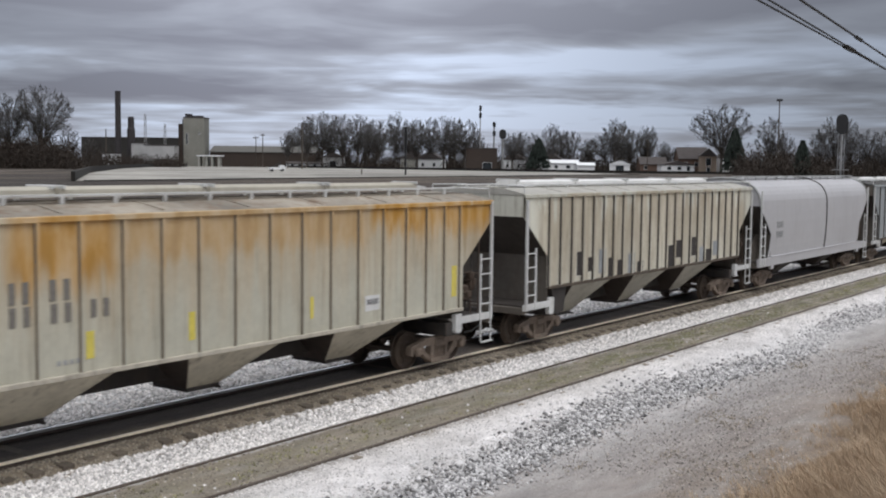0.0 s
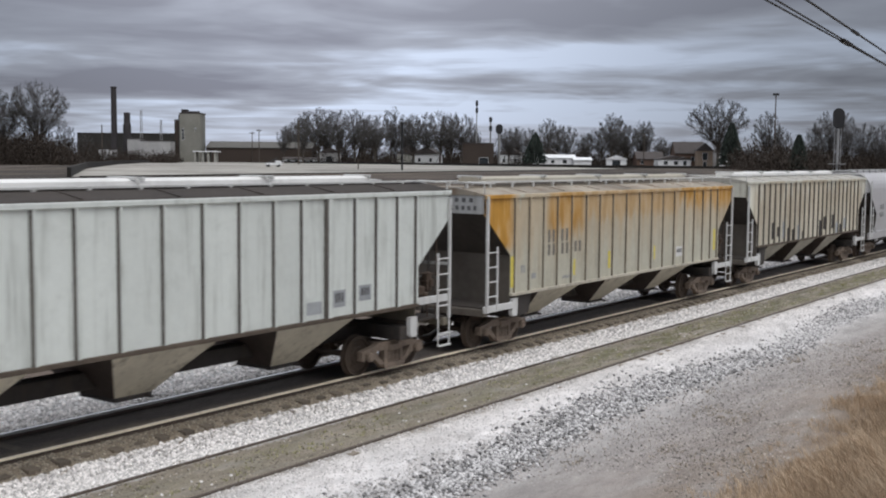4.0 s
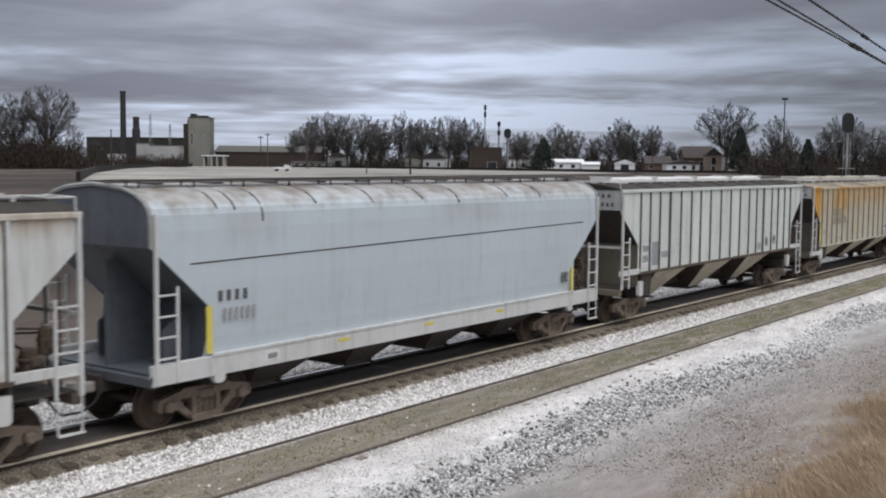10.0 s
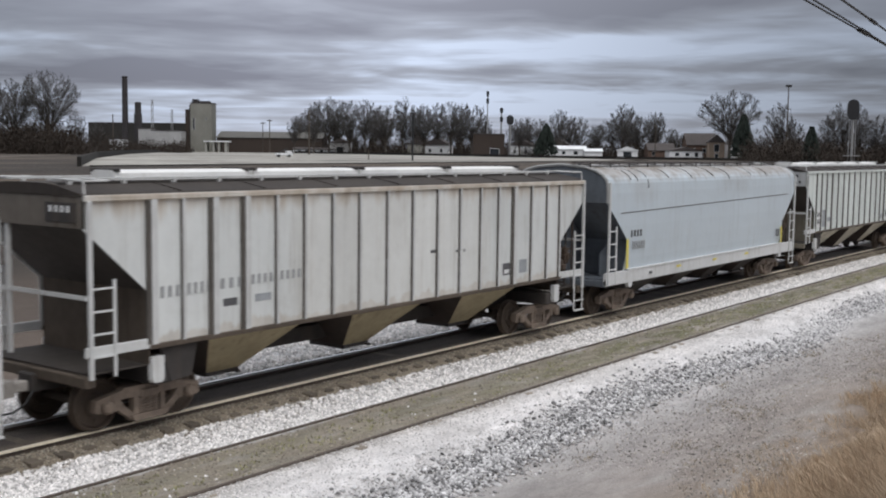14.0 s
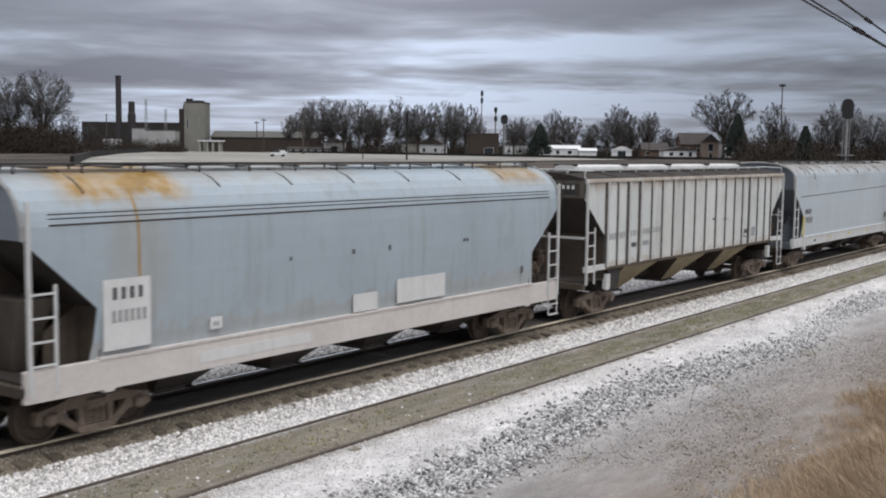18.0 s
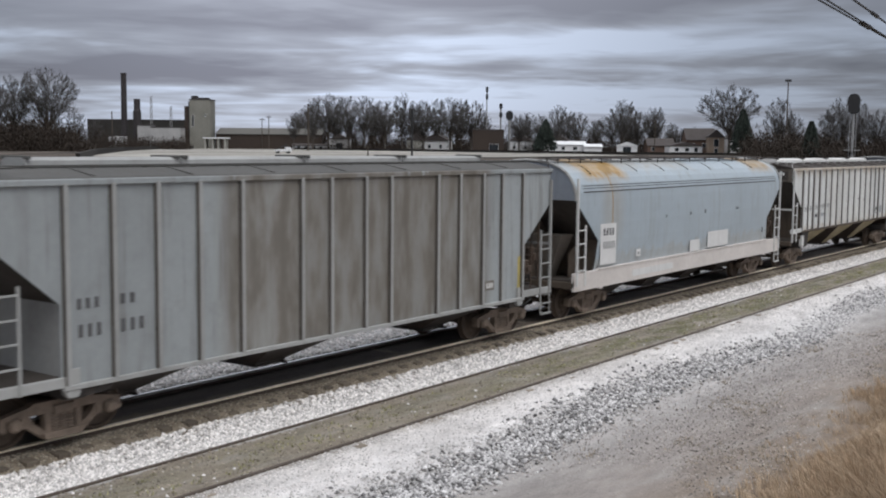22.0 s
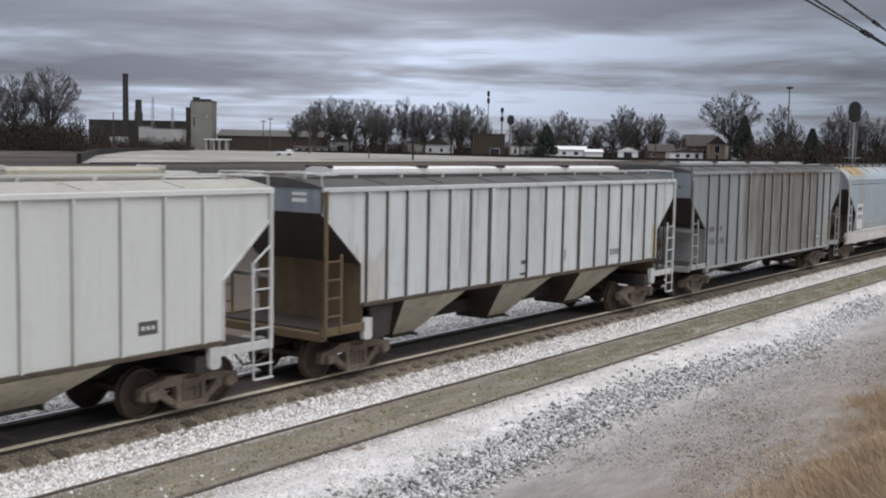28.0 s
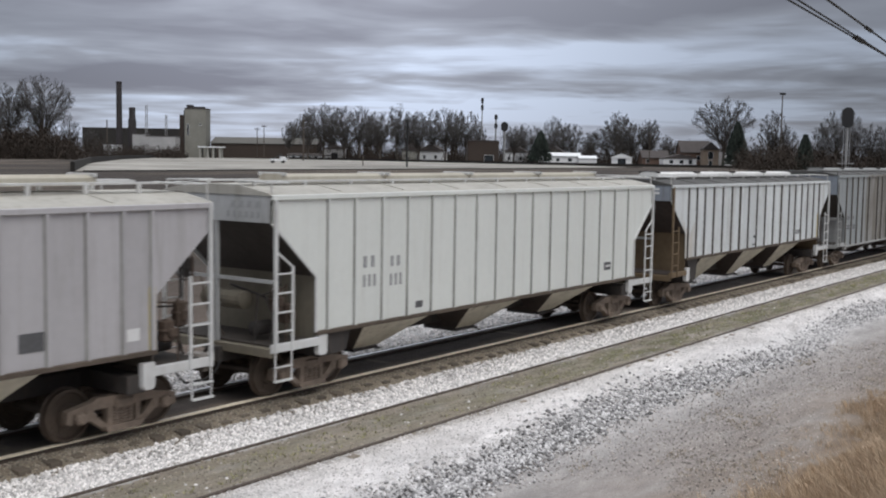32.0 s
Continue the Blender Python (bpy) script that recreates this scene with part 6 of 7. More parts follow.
part("shaft", Shape().box(-0.16, 0.16, -0.16, 0.16, -0.4, 8.6, 0.03), M_SIGNAL_BLACK, post)
post = thing("marker_post", "short thin grey post on the gravel lot", "post", at=place(*along(-0.072, 205), FACE))
part("shaft", Shape().box(-0.1, 0.1, -0.1, 0.1, -0.4, 1.9, 0.02), M_POLE, post)

# a white truck with a raised dark boom on the lot
tr = thing("service_truck", "small white utility vehicle with a dark boom parked on the lot", "truck", at=pose(174, 171, FAR_Z + 0.04, 0, 0, -30) @ Matrix.Diagonal((0.66, 0.66, 0.66, 1)))
part("cab", Shape().prism([(1.0, 0.6), (3.0, 0.6), (3.0, 1.3), (2.4, 2.1), (1.0, 2.1)], "y", -0.95, 0.95), M_VEHICLE_WHITE, tr)
part("bed", Shape().box(-2.4, 0.95, -0.95, 0.95, 0.6, 1.3, 0.04), M_VEHICLE_WHITE, tr)
part("boom", Shape().tube((-1.8, 0, 1.3), (1.6, 0, 3.0), 0.16, 6), M_SIGNAL_BLACK, tr)
for x in (-1.6, 1.9):
    for y in (-0.9, 0.9):
        part("wheel", Shape().lathe([(-0.12, 0.36), (-0.1, 0.42), (0.1, 0.42), (0.12, 0.36)], "y", (x, y, 0.42), 12), M_SIGNAL_BLACK, tr)

# overhead wires
WIRE_ENDS = []


def wire(a, b, r, label):
    a, b = Vector(a), Vector(b)
    d = b - a
    pts = [a + d * s for s in (-2.6, -1.0, 0.0, 0.35, 1.0, 1.7, 2.5)]
    WIRE_ENDS.extend((pts[0], pts[-1]))
    splice = [a + d * 0.62, a + d * 0.72]
    return lone("overhead_wire", Shape().path(pts, r, 5).path(splice, r * 1.9, 6), M_WIRE, label, "wire", "overhead wires")


wire((30.03, 10.55, 9.29), (42.07, 11.0, 8.78), 0.03, "thin black overhead wire")
wire((30.20, 10.33, 9.29), (42.08, 11.01, 8.82), 0.03, "thin black overhead wire")
wire((30.66, 9.68, 9.31), (42.1, 11.04, 9.30), 0.036, "thick black overhead wire")
for end in WIRE_ENDS:
    g = ground_z(end.x, end.y)
    post = thing("utility_pole", "timber pole that carries the overhead wire", "pole", "utility poles", at=pose(end.x, end.y, g))
    part("shaft", Shape().tube((0, 0, -0.4), (0, 0, end.z - g + 0.02), 0.14, 8, 0.10), M_POLE, post)


# ---- bare trees ----
def tree_shapes(seed, h, wide, low, limbs):
    """A bare tree: a tapered trunk, limbs that fan out to a rounded crown (wide times h in radius, from low times h up), branches and fine twigs."""
    rnd = random.Random(seed)
    wood, twig = Shape(), Shape()
    mid_z, half_z = h * (1 + low) / 2, h * (1 - low) / 2

    def jolt(k):
        return Vector((rnd.uniform(-k, k), rnd.uniform(-k, k), rnd.uniform(-k, k)))

    def inside(q):
        return (math.hypot(q.x, q.y) / (wide * h)) ** 2 + ((q.z - mid_z) / half_z) ** 2 < 1.12

    def spray(p, d, n):
        for _ in range(n):
            v = (d + jolt(1.0)).normalized() * rnd.uniform(0.5, 1.5)
            w = Vector((rnd.uniform(-1, 1), rnd.uniform(-1, 1), 0)) * 0.05
            twig.add([p - w, p + w, p + v], [(0, 1, 2)])

    def branch(p, d, length, r, level):
        q = p + d * length
        while length > 0.8 and not inside(q):
            length *= 0.75
            q = p + d * length
        bend = p + (q - p) * 0.5 + jolt(length * 0.07)
        twig.tube(p, bend, r, 3, r * 0.8)
        twig.tube(bend, q, r * 0.8, 3, r * 0.5)
        if level == 0:
            for k in range(rnd.randint(5, 7)):
                f = rnd.uniform(0.2, 1.0)
                branch(p + (q - p) * f, (d + jolt(0.75) + Vector((0, 0, 0.12))).normalized(), length * rnd.uniform(0.3, 0.55), max(r * 0.55, 0.045), 1)
        else:
            for k in range(3):
                spray(p + (q - p) * rnd.uniform(0.3, 1.0), d, 3)

    fork = Vector((rnd.uniform(-0.3, 0.3), rnd.uniform(-0.3, 0.3), h * (low + 0.06)))
    wood.tube((0, 0, -0.4), fork * 0.5, h * 0.021, 7, h * 0.017)
    wood.tube(fork * 0.5, fork, h * 0.017, 7, h * 0.014)
    for k in range(limbs):
        a = 2.4 * k + rnd.uniform(-0.3, 0.3)
        e = math.asin(min(max((k + 0.5) / limbs * 1.15 - 0.12 + rnd.uniform(-0.06, 0.06), -0.15), 0.99))
        tip = Vector((wide * h * math.cos(e) * math.cos(a), wide * h * math.cos(e) * math.sin(a), mid_z + half_z * math.sin(e))) * rnd.uniform(0.9, 1.0)
        start = fork * rnd.uniform(0.62, 1.0)
        pull = Vector((tip.x * 0.42, tip.y * 0.42, start.z + (tip.z - start.z) * 0.62)) + jolt(h * 0.02)
        pts = [start * (1 - f) ** 2 + pull * 2 * f * (1 - f) + tip * f * f + jolt(h * 0.008) for f in (0.0, 0.22, 0.45, 0.68, 0.86, 1.0)]
        r = h * rnd.uniform(0.0065, 0.0095)
        for p, q in zip(pts, pts[1:]):
            wood.tube(p, q, r, 5, r * 0.72)
            r *= 0.72
            d = (q - p).normalized()
            for _ in range(3):
                c = p + (q - p) * rnd.random()
                if c.z > h * (low + 0.08):
                    branch(c, (d + jolt(0.8) + Vector((0, 0, 0.1))).normalized(), h * rnd.uniform(0.09, 0.2), max(r * 0.6, 0.06), 0)
    top = max(p[2] for p in twig.v)
    return wood.mesh("trunk", M_BARK), twig.mesh("crown", M_TWIG), top


TREES = [tree_shapes(k, 29.0, w, low, n) for k, (w, low, n) in enumerate(((0.24, 0.16, 14), (0.31, 0.2, 17), (0.21, 0.12, 13), (0.36, 0.24, 20), (0.27, 0.18, 15), (0.23, 0.14, 14), (0.29, 0.2, 16)))]


def tree(kind, x, y, height, turn, wide=1.0, label="tall bare deciduous tree in winter"):
    wood, twig, top = TREES[kind]
    scale = height / top
    t = thing("tree", label, "tree", "bare trees", at=place(x, y, turn) @ Matrix.Diagonal((scale * wide, scale * wide, scale, 1)))
    part("trunk", wood, None, t)
    part("crown", twig, None, t)


def build_trees():
    """Single trees by bearing, depth and height: the wood behind the lot, then both sides of the view."""
    rnd = random.Random(11)
    rows = [(-0.139, 425, 15), (-0.131, 470, 17), (-0.122, 420, 20), (-0.108, 430, 22.5), (-0.100, 455, 20), (-0.089, 425, 21), (-0.075, 440, 22), (-0.066, 470, 20), (-0.057, 415, 19),
            (-0.041, 430, 23), (-0.030, 460, 21), (-0.022, 425, 20), (-0.010, 440, 21), (0.002, 420, 21), (0.012, 455, 22), (0.021, 430, 20), (0.032, 450, 17), (0.064, 430, 15),
            (0.072, 455, 16.5), (0.083, 440, 15), (0.100, 425, 18.5), (0.108, 455, 17), (0.117, 430, 16), (0.134, 470, 14), (0.148, 440, 16), (0.157, 425, 21), (0.163, 450, 20), (0.171, 430, 17),
            (0.186, 435, 18.5), (0.205, 450, 11), (0.221, 460, 10), (0.2535, 395, 25.4), (0.262, 430, 14), (0.298, 330, 17.5), (0.310, 335, 13), (0.342, 262, 12), (0.356, 265, 15), (0.369, 250, 14),
            (0.385, 255, 12), (0.402, 245, 12), (0.42, 250, 11), (-0.392, 260, 18.0), (-0.3605, 262, 20.3), (-0.412, 245, 15), (-0.336, 330, 12.5), (-0.43, 260, 15), (-0.318, 380, 10)]
    # a fainter second line of trees behind
    rows += [(-0.14 + 0.0106 * k + rnd.uniform(-0.004, 0.004), rnd.uniform(470, 520), rnd.uniform(11, 19) * (0.8 if 0.03 < -0.14 + 0.0106 * k < 0.13 else 1.0)) for k in range(33) if k % 3]
    for k, (b, d, h) in enumerate(rows):
        x, y = along(b, d)
        tree(3 if h > 25 or b < -0.35 else k % len(TREES), x, y, h, rnd.uniform(0, 360), rnd.uniform(0.85, 1.2) * (1.15 if h > 25 else 1.0))


build_trees()


def conifer(x, y, h, w, seed):
    rnd = random.Random(seed)
    t = thing("conifer", "dark evergreen conifer with a pointed crown", "tree", at=place(x, y, 0))
    part("trunk", Shape().tube((0, 0, -0.4), (0, 0, h * 0.9), h * 0.018, 6, 0.03), M_BARK, t)
    s = Shape()
    for k in range(1300):
        f = rnd.random() ** 0.8
        z = h * (0.05 + 0.95 * f)
        rad = w * (1 - f) ** 0.75 * (0.55 + 0.5 * rnd.random())
        a = rnd.uniform(0, 2 * math.pi)
        p = Vector((rad * math.cos(a), rad * math.sin(a), z))
        o = Vector((math.cos(a), math.sin(a), -0.5)) * rnd.uniform(0.4, 0.9)
        side = Vector((-math.sin(a), math.cos(a), 0)) * rnd.uniform(0.2, 0.5)
        s.add([p - o * 0.8 + side, p - o * 0.8 - side, p + o, p + Vector((0, 0, 0.45))], [(0, 1, 2), (0, 2, 3), (1, 3, 2), (0, 3, 1)])
    part("crown", s, M_NEEDLE, t)


conifer(*along(0.088, 396), 11.5, 4.6, 1)
conifer(*along(0.2655, 330), 13.4, 4.0, 2)
conifer(*along(0.327, 250), 8.0, 2.0, 3)


def build_brush():
    """Bare undergrowth and hedges: a dark uneven band of twigs below the trees."""
    rnd = random.Random(3)
    s = Shape()

    def clump(x, y, h, w, n):
        """A ragged dome of small twig sprays."""
        z = ground_z(x, y)
        for _ in range(n):
            a, e, r = rnd.uniform(0, 6.283), math.asin(rnd.random()), rnd.random() ** 0.4
            p = Vector((x + w * r * math.cos(a) * math.cos(e), y + w * r * math.sin(a) * math.cos(e), z - 0.3 + h * r * math.sin(e)))
            o = Vector((rnd.uniform(-0.7, 0.7), rnd.uniform(-0.7, 0.7), rnd.uniform(-0.2, 1.1))) * rnd.uniform(0.5, 1.3)
            q = Vector((rnd.uniform(-1, 1), rnd.uniform(-1, 1), rnd.uniform(-0.3, 0.6))) * rnd.uniform(0.12, 0.34)
            s.add([p - o * 0.5, p + q * 0.6, p + o, p - q * 0.4], [(0, 1, 2), (0, 2, 3)])
    for _ in range(640):
        b, d = rnd.uniform(-0.12, 0.24), rnd.uniform(440, 520)
        clump(*along(b, d), rnd.uniform(4.0, 9.0) * (1.4 if rnd.random() < 0.2 else 1.0), 4.0, 130)
    for _ in range(260):
        b, d = rnd.uniform(-0.44, -0.335), rnd.uniform(235, 330)
        clump(*along(b, d), rnd.uniform(5.0, 9.0) * (1.0 if b < -0.35 else 0.7), 4.0, 230)
    for _ in range(110):
        b, d = rnd.uniform(-0.335, -0.235), rnd.uniform(345, 420)
        clump(*along(b, d), rnd.uniform(2.5, 5.5) * (1.8 if b < -0.298 else 1.0), 3.0, 110)
    for _ in range(260):
        b, d = rnd.uniform(0.27, 0.44), rnd.uniform(235, 380)
        clump(*along(b, d), rnd.uniform(4.0, 8.5), 3.6, 190)
    for _ in range(160):
        b, d = rnd.uniform(-0.30, -0.12), rnd.uniform(470, 560)
        clump(*along(b, d), rnd.uniform(2.5, 6.0), 4.0, 40)
    lone("brush", s, M_BRUSH, "dark bare brush and hedges under the trees", "undergrowth", kind="stuff")


build_brush()

# ---- ballast stones, ties, dry grass ----
M_STONE = material("pale_limestone_ballast", (0.74, 0.71, 0.69), 0.9, grain=(12, 0.15), blotch=(0.5, 0.15), random_tone=0.45, island=True)
M_STONE_DARK = material("mixed_grey_riprap", (0.44, 0.43, 0.43), 0.9, grain=(12, 0.2), blotch=(0.5, 0.2), random_tone=0.75, island=True)
M_STONE_LOOSE = material("loose_mixed_grey_stone", (0.48, 0.47, 0.47), 0.9, grain=(12, 0.2), blotch=(0.5, 0.2), random_tone=0.75)
M_STONE_BED = material("dusty_brown_bed_stone", (0.30, 0.265, 0.215), 0.95, grain=(12, 0.2), blotch=(0.5, 0.2), random_tone=0.5, island=True)
M_STONE_FINE = material("fine_pale_crushed_stone", (0.64, 0.615, 0.605), 0.95, grain=(12, 0.2), blotch=(0.5, 0.2), random_tone=0.5, island=True)
M_PEBBLE = material("dusty_dirt_pebbles", (0.40, 0.365, 0.34), 0.95, grain=(12, 0.2), blotch=(0.5, 0.2), random_tone=0.85, island=True)
M_WEED = material("yellow_green_weeds", (0.30, 0.285, 0.15), 0.9, grain=(3, 0.2), blotch=(0.5, 0.3), random_tone=0.4, island=True)
M_SPRIG = material("dead_brown_weeds", (0.31, 0.265, 0.205), 0.9, grain=(3, 0.2), blotch=(0.5, 0.3), random_tone=0.5, island=True)
M_GRASS = material("dry_straw_grass", (0.52, 0.405, 0.29), 0.9, grain=(3, 0.2), blotch=(0.5, 0.3), random_tone=0.3, island=True)


def stones(name, label, mat, count, region, size, sink=0.3, seed=1):
    """Loose angular stones strewn over a strip; region gives a place for each."""
    rng = np.random.default_rng(seed)
    base = np.array([(1, 0, 0), (-1, 0, 0), (0, 1, 0), (0, -1, 0), (0, 0, 1), (0, 0, -1)], float)
    tri = np.array([(0, 2, 4), (2, 1, 4), (1, 3, 4), (3, 0, 4), (2, 0, 5), (1, 2, 5), (3, 1, 5), (0, 3, 5)])
    xs, ys = region(rng, count)
    zs = np.array([ground_z(x, y) for x, y in zip(xs, ys)])
    r = size * rng.uniform(0.55, 1.35, count)
    jit = base[None] * rng.uniform(0.6, 1.25, (count, 6, 1)) + rng.uniform(-0.28, 0.28, (count, 6, 3))
    ang = rng.uniform(0, 2 * np.pi, count)
    c, s = np.cos(ang)[:, None], np.sin(ang)[:, None]
    v = np.empty_like(jit)
    v[..., 0], v[..., 1], v[..., 2] = jit[..., 0] * c - jit[..., 1] * s, jit[..., 0] * s + jit[..., 1] * c, jit[..., 2] * 0.75
    v = v * r[:, None, None] + np.stack([xs, ys, zs + r * sink], 1)[:, None, :]
    f = (tri[None] + 6 * np.arange(count)[:, None, None]).reshape(-1, 3)
    me = bpy.data.meshes.new(name)
    me.vertices.add(count * 6)
    me.vertices.foreach_set("co", v.reshape(-1))
    me.loops.add(len(f) * 3)
    me.loops.foreach_set("vertex_index", f.reshape(-1).astype(np.int32))
    me.polygons.add(len(f))
    me.polygons.foreach_set("loop_start", np.arange(0, len(f) * 3, 3, dtype=np.int32))
    me.update(calc_edges=True)
    me.materials.append(mat)
    return tagged(new(name, me), label, "stones", kind="stuff")


def strip(y0, y1, x0, x1, power=1.6):
    """Places over a strip, denser towards the near end."""
    def fn(rng, n):
        return x0 + (x1 - x0) * rng.random(n) ** power, rng.uniform(y0, y1, n)
    return fn


def band(y_mid, y_dev, x0, x1, power=1.6):
    def fn(rng, n):
        x = x0 + (x1 - x0) * rng.random(n) ** power
        return x, y_mid + 0.25 * np.sin(x * 0.35) + rng.normal(0, y_dev, n)
    return fn


stones("ballast", "pale crushed limestone ballast between the tracks", M_STONE, 48000, strip(13.62, 15.40, 8, 75), 0.041)
stones("ballast", "pale crushed limestone ballast behind the mainline", M_STONE, 16000, strip(17.9, 21.5, 10, 75), 0.05, seed=2)
stones("ballast", "loose stones scattered on the siding bed", M_STONE_BED, 5200, strip(12.0, 13.6, 8, 62), 0.024, sink=0.1, seed=3)
stones("ballast", "small pale crushed stones beside the siding", M_STONE_FINE, 20000, strip(10.7, 12.05, 9, 62), 0.017, sink=0.1, seed=7)
stones("ballast", "dusty brown stones along the mainline rail", M_STONE_BED, 9000, strip(15.3, 16.1, 8, 60), 0.026, sink=0.1, seed=8)
stones("ballast", "few pale chips lying between the siding rails", M_STONE_FINE, 130, strip(12.2, 13.4, 9, 40), 0.042, sink=-0.35, seed=12)
stones("coarse_stones", "band of coarse mixed grey stones along the gravel", M_STONE_DARK, 19000, band(10.55, 0.27, 9, 70), 0.042, seed=4)
stones("coarse_stones", "scattered pebbles on the dirt shoulder", M_PEBBLE, 26000, strip(6.4, 10.3, 9, 60), 0.017, seed=5)


def build_loose_stones():
    """The single stones of the coarse band where it lies nearest."""
    rnd = random.Random(21)
    shapes = []
    for _ in range(8):
        s = Shape()
        pts = [(rnd.uniform(0.7, 1.2), 0.1, 0), (-rnd.uniform(0.7, 1.2), -0.1, 0.1), (0.1, rnd.uniform(0.7, 1.2), 0), (-0.1, -rnd.uniform(0.7, 1.2), 0), (0.1, 0, rnd.uniform(0.5, 0.9)), (0, 0, -0.6)]
        s.add(pts, [(0, 2, 4), (2, 1, 4), (1, 3, 4), (3, 0, 4), (2, 0, 5), (1, 2, 5), (3, 1, 5), (0, 3, 5)])
        shapes.append(s.mesh("stone", M_STONE_LOOSE))
    for k in range(280):
        x = rnd.uniform(13.0, 21.0)
        y = 10.55 + 0.25 * math.sin(x * 0.35) + rnd.gauss(0, 0.33)
        r = rnd.uniform(0.03, 0.062)
        part("stone", rnd.choice(shapes), None, GROUND, at=pose(x, y, ground_z(x, y) + r * 0.5, rnd.uniform(-20, 20), rnd.uniform(-20, 20), rnd.uniform(0, 360)) @ Matrix.Diagonal((r, r, r, 1)))


build_loose_stones()


def build_ties():
    long_tie = Shape().box(-0.115, 0.115, -1.30, 1.30, -0.36, -0.172, 0.012).mesh("tie", M_TIE_SHADED)
    sunk_tie = Shape().box(-0.115, 0.115, -0.95, 0.95, -0.36, -0.172, 0.012).mesh("tie", M_TIE)
    rnd = random.Random(8)
    for track, y, x0, n in ((MAIN_TRACK, MAIN_Y, 6.0, 120), (SIDING_TRACK, SIDING_Y, 7.0, 100)):
        for k in range(n):
            tie = long_tie if track is MAIN_TRACK else sunk_tie
            lower = rnd.uniform(0.03, 0.066) if track is MAIN_TRACK else rnd.uniform(0.10, 0.142)
            part("tie", tie, None, track, at=pose(x0 + 0.535 * k + rnd.uniform(-0.03, 0.03), y + rnd.uniform(-0.07, 0.07), lower, 0, 0, rnd.uniform(-1.2, 1.2)))


build_ties()


def build_grass():
    s = Shape()
    rnd = random.Random(9)
    for _ in range(9500):
        y = rnd.uniform(2.5, 7.4)
        x = 11 + 31 * rnd.random() ** 1.3
        limit = 5.9 + 0.35 * math.sin(x * 0.8) + 0.2 * math.sin(x * 2.3) + 0.085 * (x - 20)
        if y > limit and rnd.random() > math.exp(-(y - limit) * 3.0):
            continue
        z = ground_z(x, y)
        deep = min(max((limit - y) / 1.2, 0.0), 1.0)
        patch = 0.6 + 0.8 * (noise.noise(Vector((x * 0.9, y * 0.9, 1.5))) * 0.5 + 0.5)
        tall = rnd.uniform(0.18, 0.42) * (0.5 + 0.9 * deep) * patch
        lean = 2.2 + 1.6 * noise.noise(Vector((x * 0.5, y * 0.5, 8.0))) + rnd.uniform(-0.5, 0.5)
        for _b in range(13):
            a = rnd.uniform(0, 6.283)
            px, py = x + 0.14 * math.cos(a) * rnd.random(), y + 0.14 * math.sin(a) * rnd.random()
            h = tall * rnd.uniform(0.5, 1.15)
            bow = h * rnd.uniform(0.35, 0.9)
            bx, by = bow * math.cos(lean + rnd.uniform(-0.8, 0.8)), bow * math.sin(lean + rnd.uniform(-0.8, 0.8))
            w = rnd.uniform(0.003, 0.007)
            nx, ny = -math.sin(a) * w, math.cos(a) * w
            s.add([(px - nx, py - ny, z - 0.02), (px + nx, py + ny, z - 0.02), (px + bx * 0.35 + nx * 0.7, py + by * 0.35 + ny * 0.7, z + h * 0.65), (px + bx * 0.35 - nx * 0.7, py + by * 0.35 - ny * 0.7, z + h * 0.65), (px + bx, py + by, z + h)], [(0, 1, 2, 3), (3, 2, 4)])
    me = bpy.data.meshes.new("dry_grass")
    me.from_pydata(s.v, [], s.f)
    me.materials.append(M_GRASS)
    tagged(new("dry_grass", me), "tufts of dry straw-coloured grass on the bank", "grass", kind="stuff")


build_grass()


def build_weeds():
    """Low moss and weed tufts between the rails of the siding."""
    rnd = random.Random(14)
    s = Shape()
    for _ in range(750):
        x = 9 + 50 * rnd.random() ** 1.3
        y = SIDING_Y + rnd.gauss(0, 0.33)
        if abs(y - SIDING_Y) > 0.68 or noise.noise(Vector((x * 0.45, y * 1.2, 4.0))) < -0.05 - 0.01 * (x - 9):
            continue
        z = ground_z(x, y)
        for _b in range(7):
            a = rnd.uniform(0, 6.283)
            px, py = x + rnd.uniform(-0.07, 0.07), y + rnd.uniform(-0.07, 0.07)
            h, w = rnd.uniform(0.02, 0.06), rnd.uniform(0.008, 0.018)
            nx, ny = -math.sin(a) * w, math.cos(a) * w
            bx, by = math.cos(a) * h * 0.8, math.sin(a) * h * 0.8
            s.add([(px - nx, py - ny, z - 0.01), (px + nx, py + ny, z - 0.01), (px + bx, py + by, z + h)], [(0, 1, 2)])
    lone("weeds", s, M_WEED, "low yellow-green weeds between the siding rails", "weeds", kind="stuff")


build_weeds()


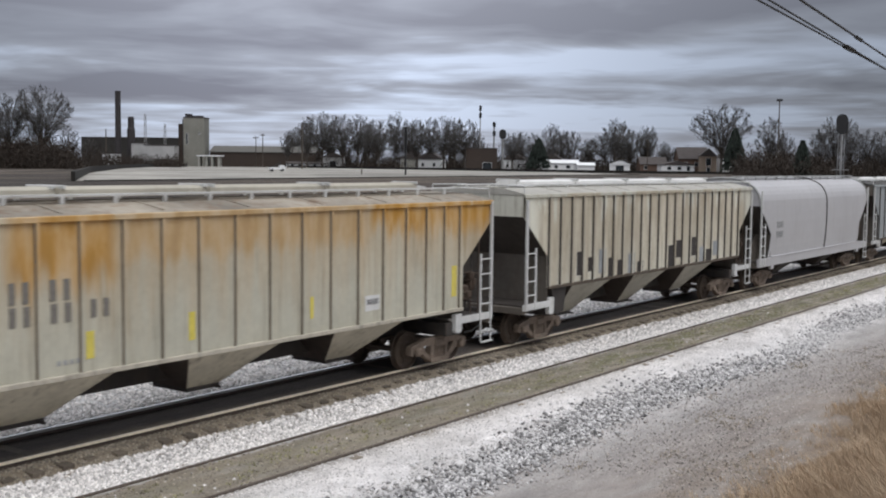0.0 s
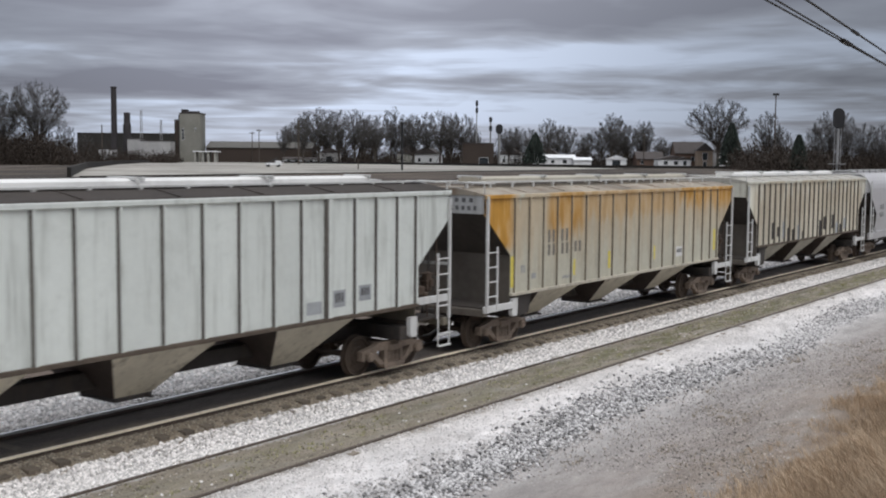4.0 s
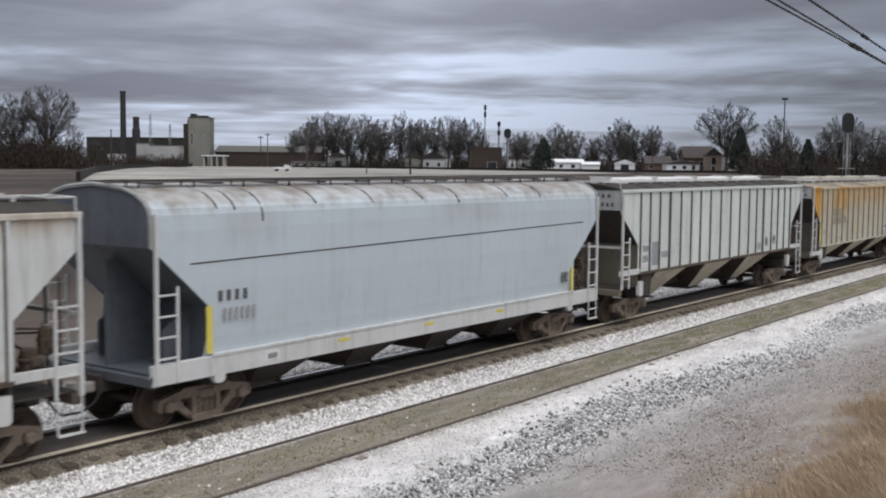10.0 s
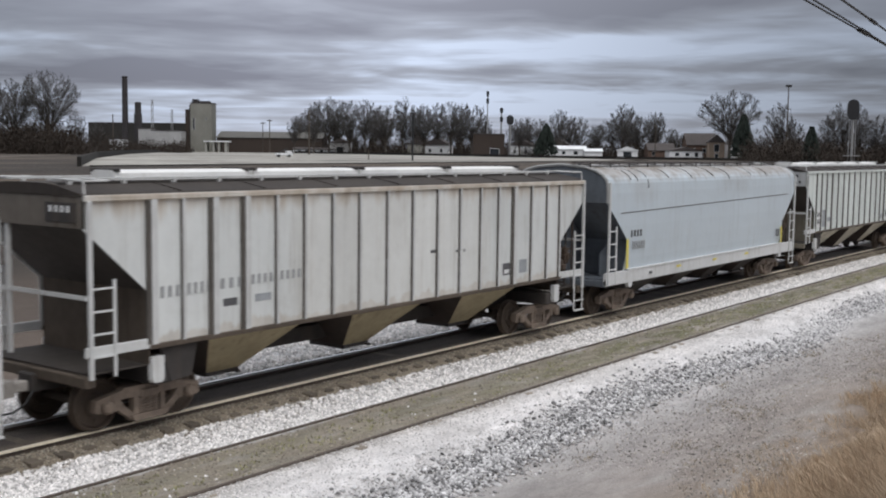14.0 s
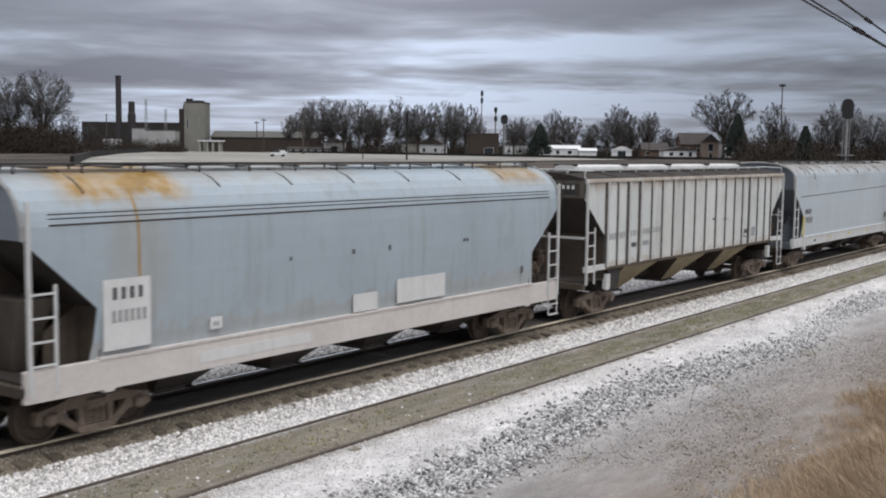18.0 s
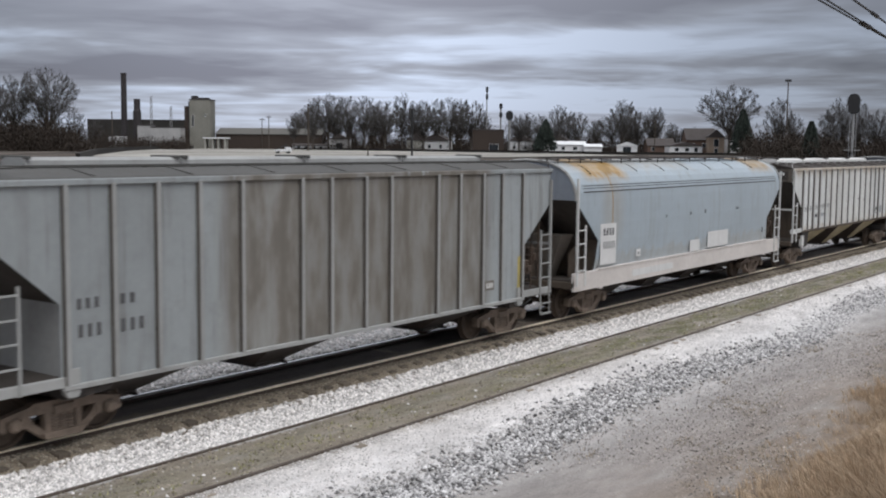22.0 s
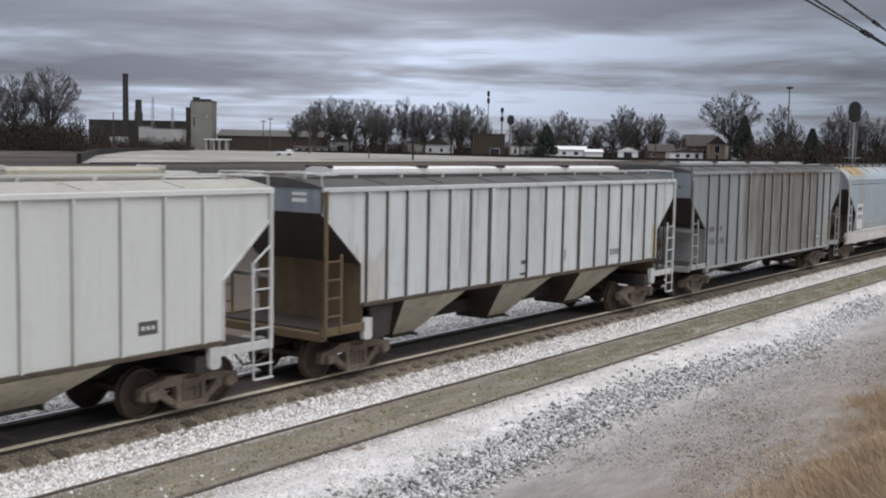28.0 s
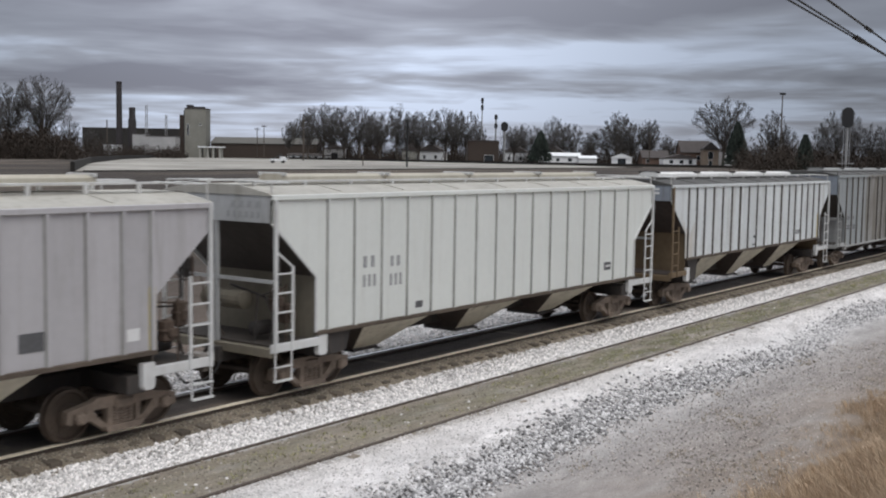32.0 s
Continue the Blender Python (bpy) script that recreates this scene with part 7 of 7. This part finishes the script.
def build_sprigs():
    """Sparse low dead weeds in patches over the dirt shoulder."""
    rnd = random.Random(31)
    s = Shape()
    for _ in range(5200):
        x, y = 9 + 38 * rnd.random() ** 1.25, rnd.uniform(6.3, 10.0)
        if noise.noise(Vector((x * 0.55, y * 1.5, 9.0))) + 0.12 * (7.6 - y) < 0.10:
            continue
        z = ground_z(x, y)
        for _b in range(6):
            a = rnd.uniform(0, 6.283)
            px, py = x + rnd.uniform(-0.09, 0.09), y + rnd.uniform(-0.06, 0.06)
            h, w = rnd.uniform(0.02, 0.07), rnd.uniform(0.005, 0.012)
            nx, ny = -math.sin(a) * w, math.cos(a) * w
            s.add([(px - nx, py - ny, z - 0.01), (px + nx, py + ny, z - 0.01), (px + math.cos(a) * h, py + math.sin(a) * h, z + h * 0.7)], [(0, 1, 2)])
    lone("dead_weeds", s, M_SPRIG, "sparse dead weeds on the dirt shoulder", "weeds", kind="stuff")


build_sprigs()


# ---- what moves: the train rolls away at about four metres a second ----
SLACK = [(0, 0), (1, 0.04), (2, 0.02), (3, 0), (3.5, -0.01), (5.5, -0.03), (6, 0.02), (7, 0.04), (8, 0.05), (9, 0.07), (10, 0.08), (11, 0.06), (12, 0.02), (13, -0.04), (14, -0.07), (14.5, -0.07), (16.5, -0.06), (17, -0.06), (18, -0.04), (19, -0.03), (20, -0.07), (21, -0.05), (22, -0.01), (23, 0.02), (24, 0.06), (24.5, 0.08), (26.5, 0.17), (27, 0.17), (28, 0.02), (29, -0.08), (30, -0.02), (31, 0.05), (32, -0.03)]


def rolled(t):
    """Metres that the train has rolled at t seconds: a steady roll, with the slack running in and out a little."""
    k = max(i for i, row in enumerate(SLACK) if row[0] <= t)
    (t0, d0), (t1, d1) = SLACK[k], SLACK[min(k + 1, len(SLACK) - 1)]
    f = (t - t0) / (t1 - t0) if t1 > t0 else 0.0
    return 4.1354 * t + 0.001796 * t * t + d0 + (d1 - d0) * f


def motions():
    for car, x0 in CARS:
        walk(car, [(t, pose(x0 + rolled(t), MAIN_Y, 0.004)) for t, _ in SLACK])
    steps = [0.15 * k for k in range(213)] + [32.0]
    for wheel, dx in WHEELSETS:
        walk(wheel, [(t, pose(dx, 0, WHEEL_RADIUS, 0, math.degrees(rolled(t) / WHEEL_RADIUS) % 360.0, 0)) for t in steps])


motions()
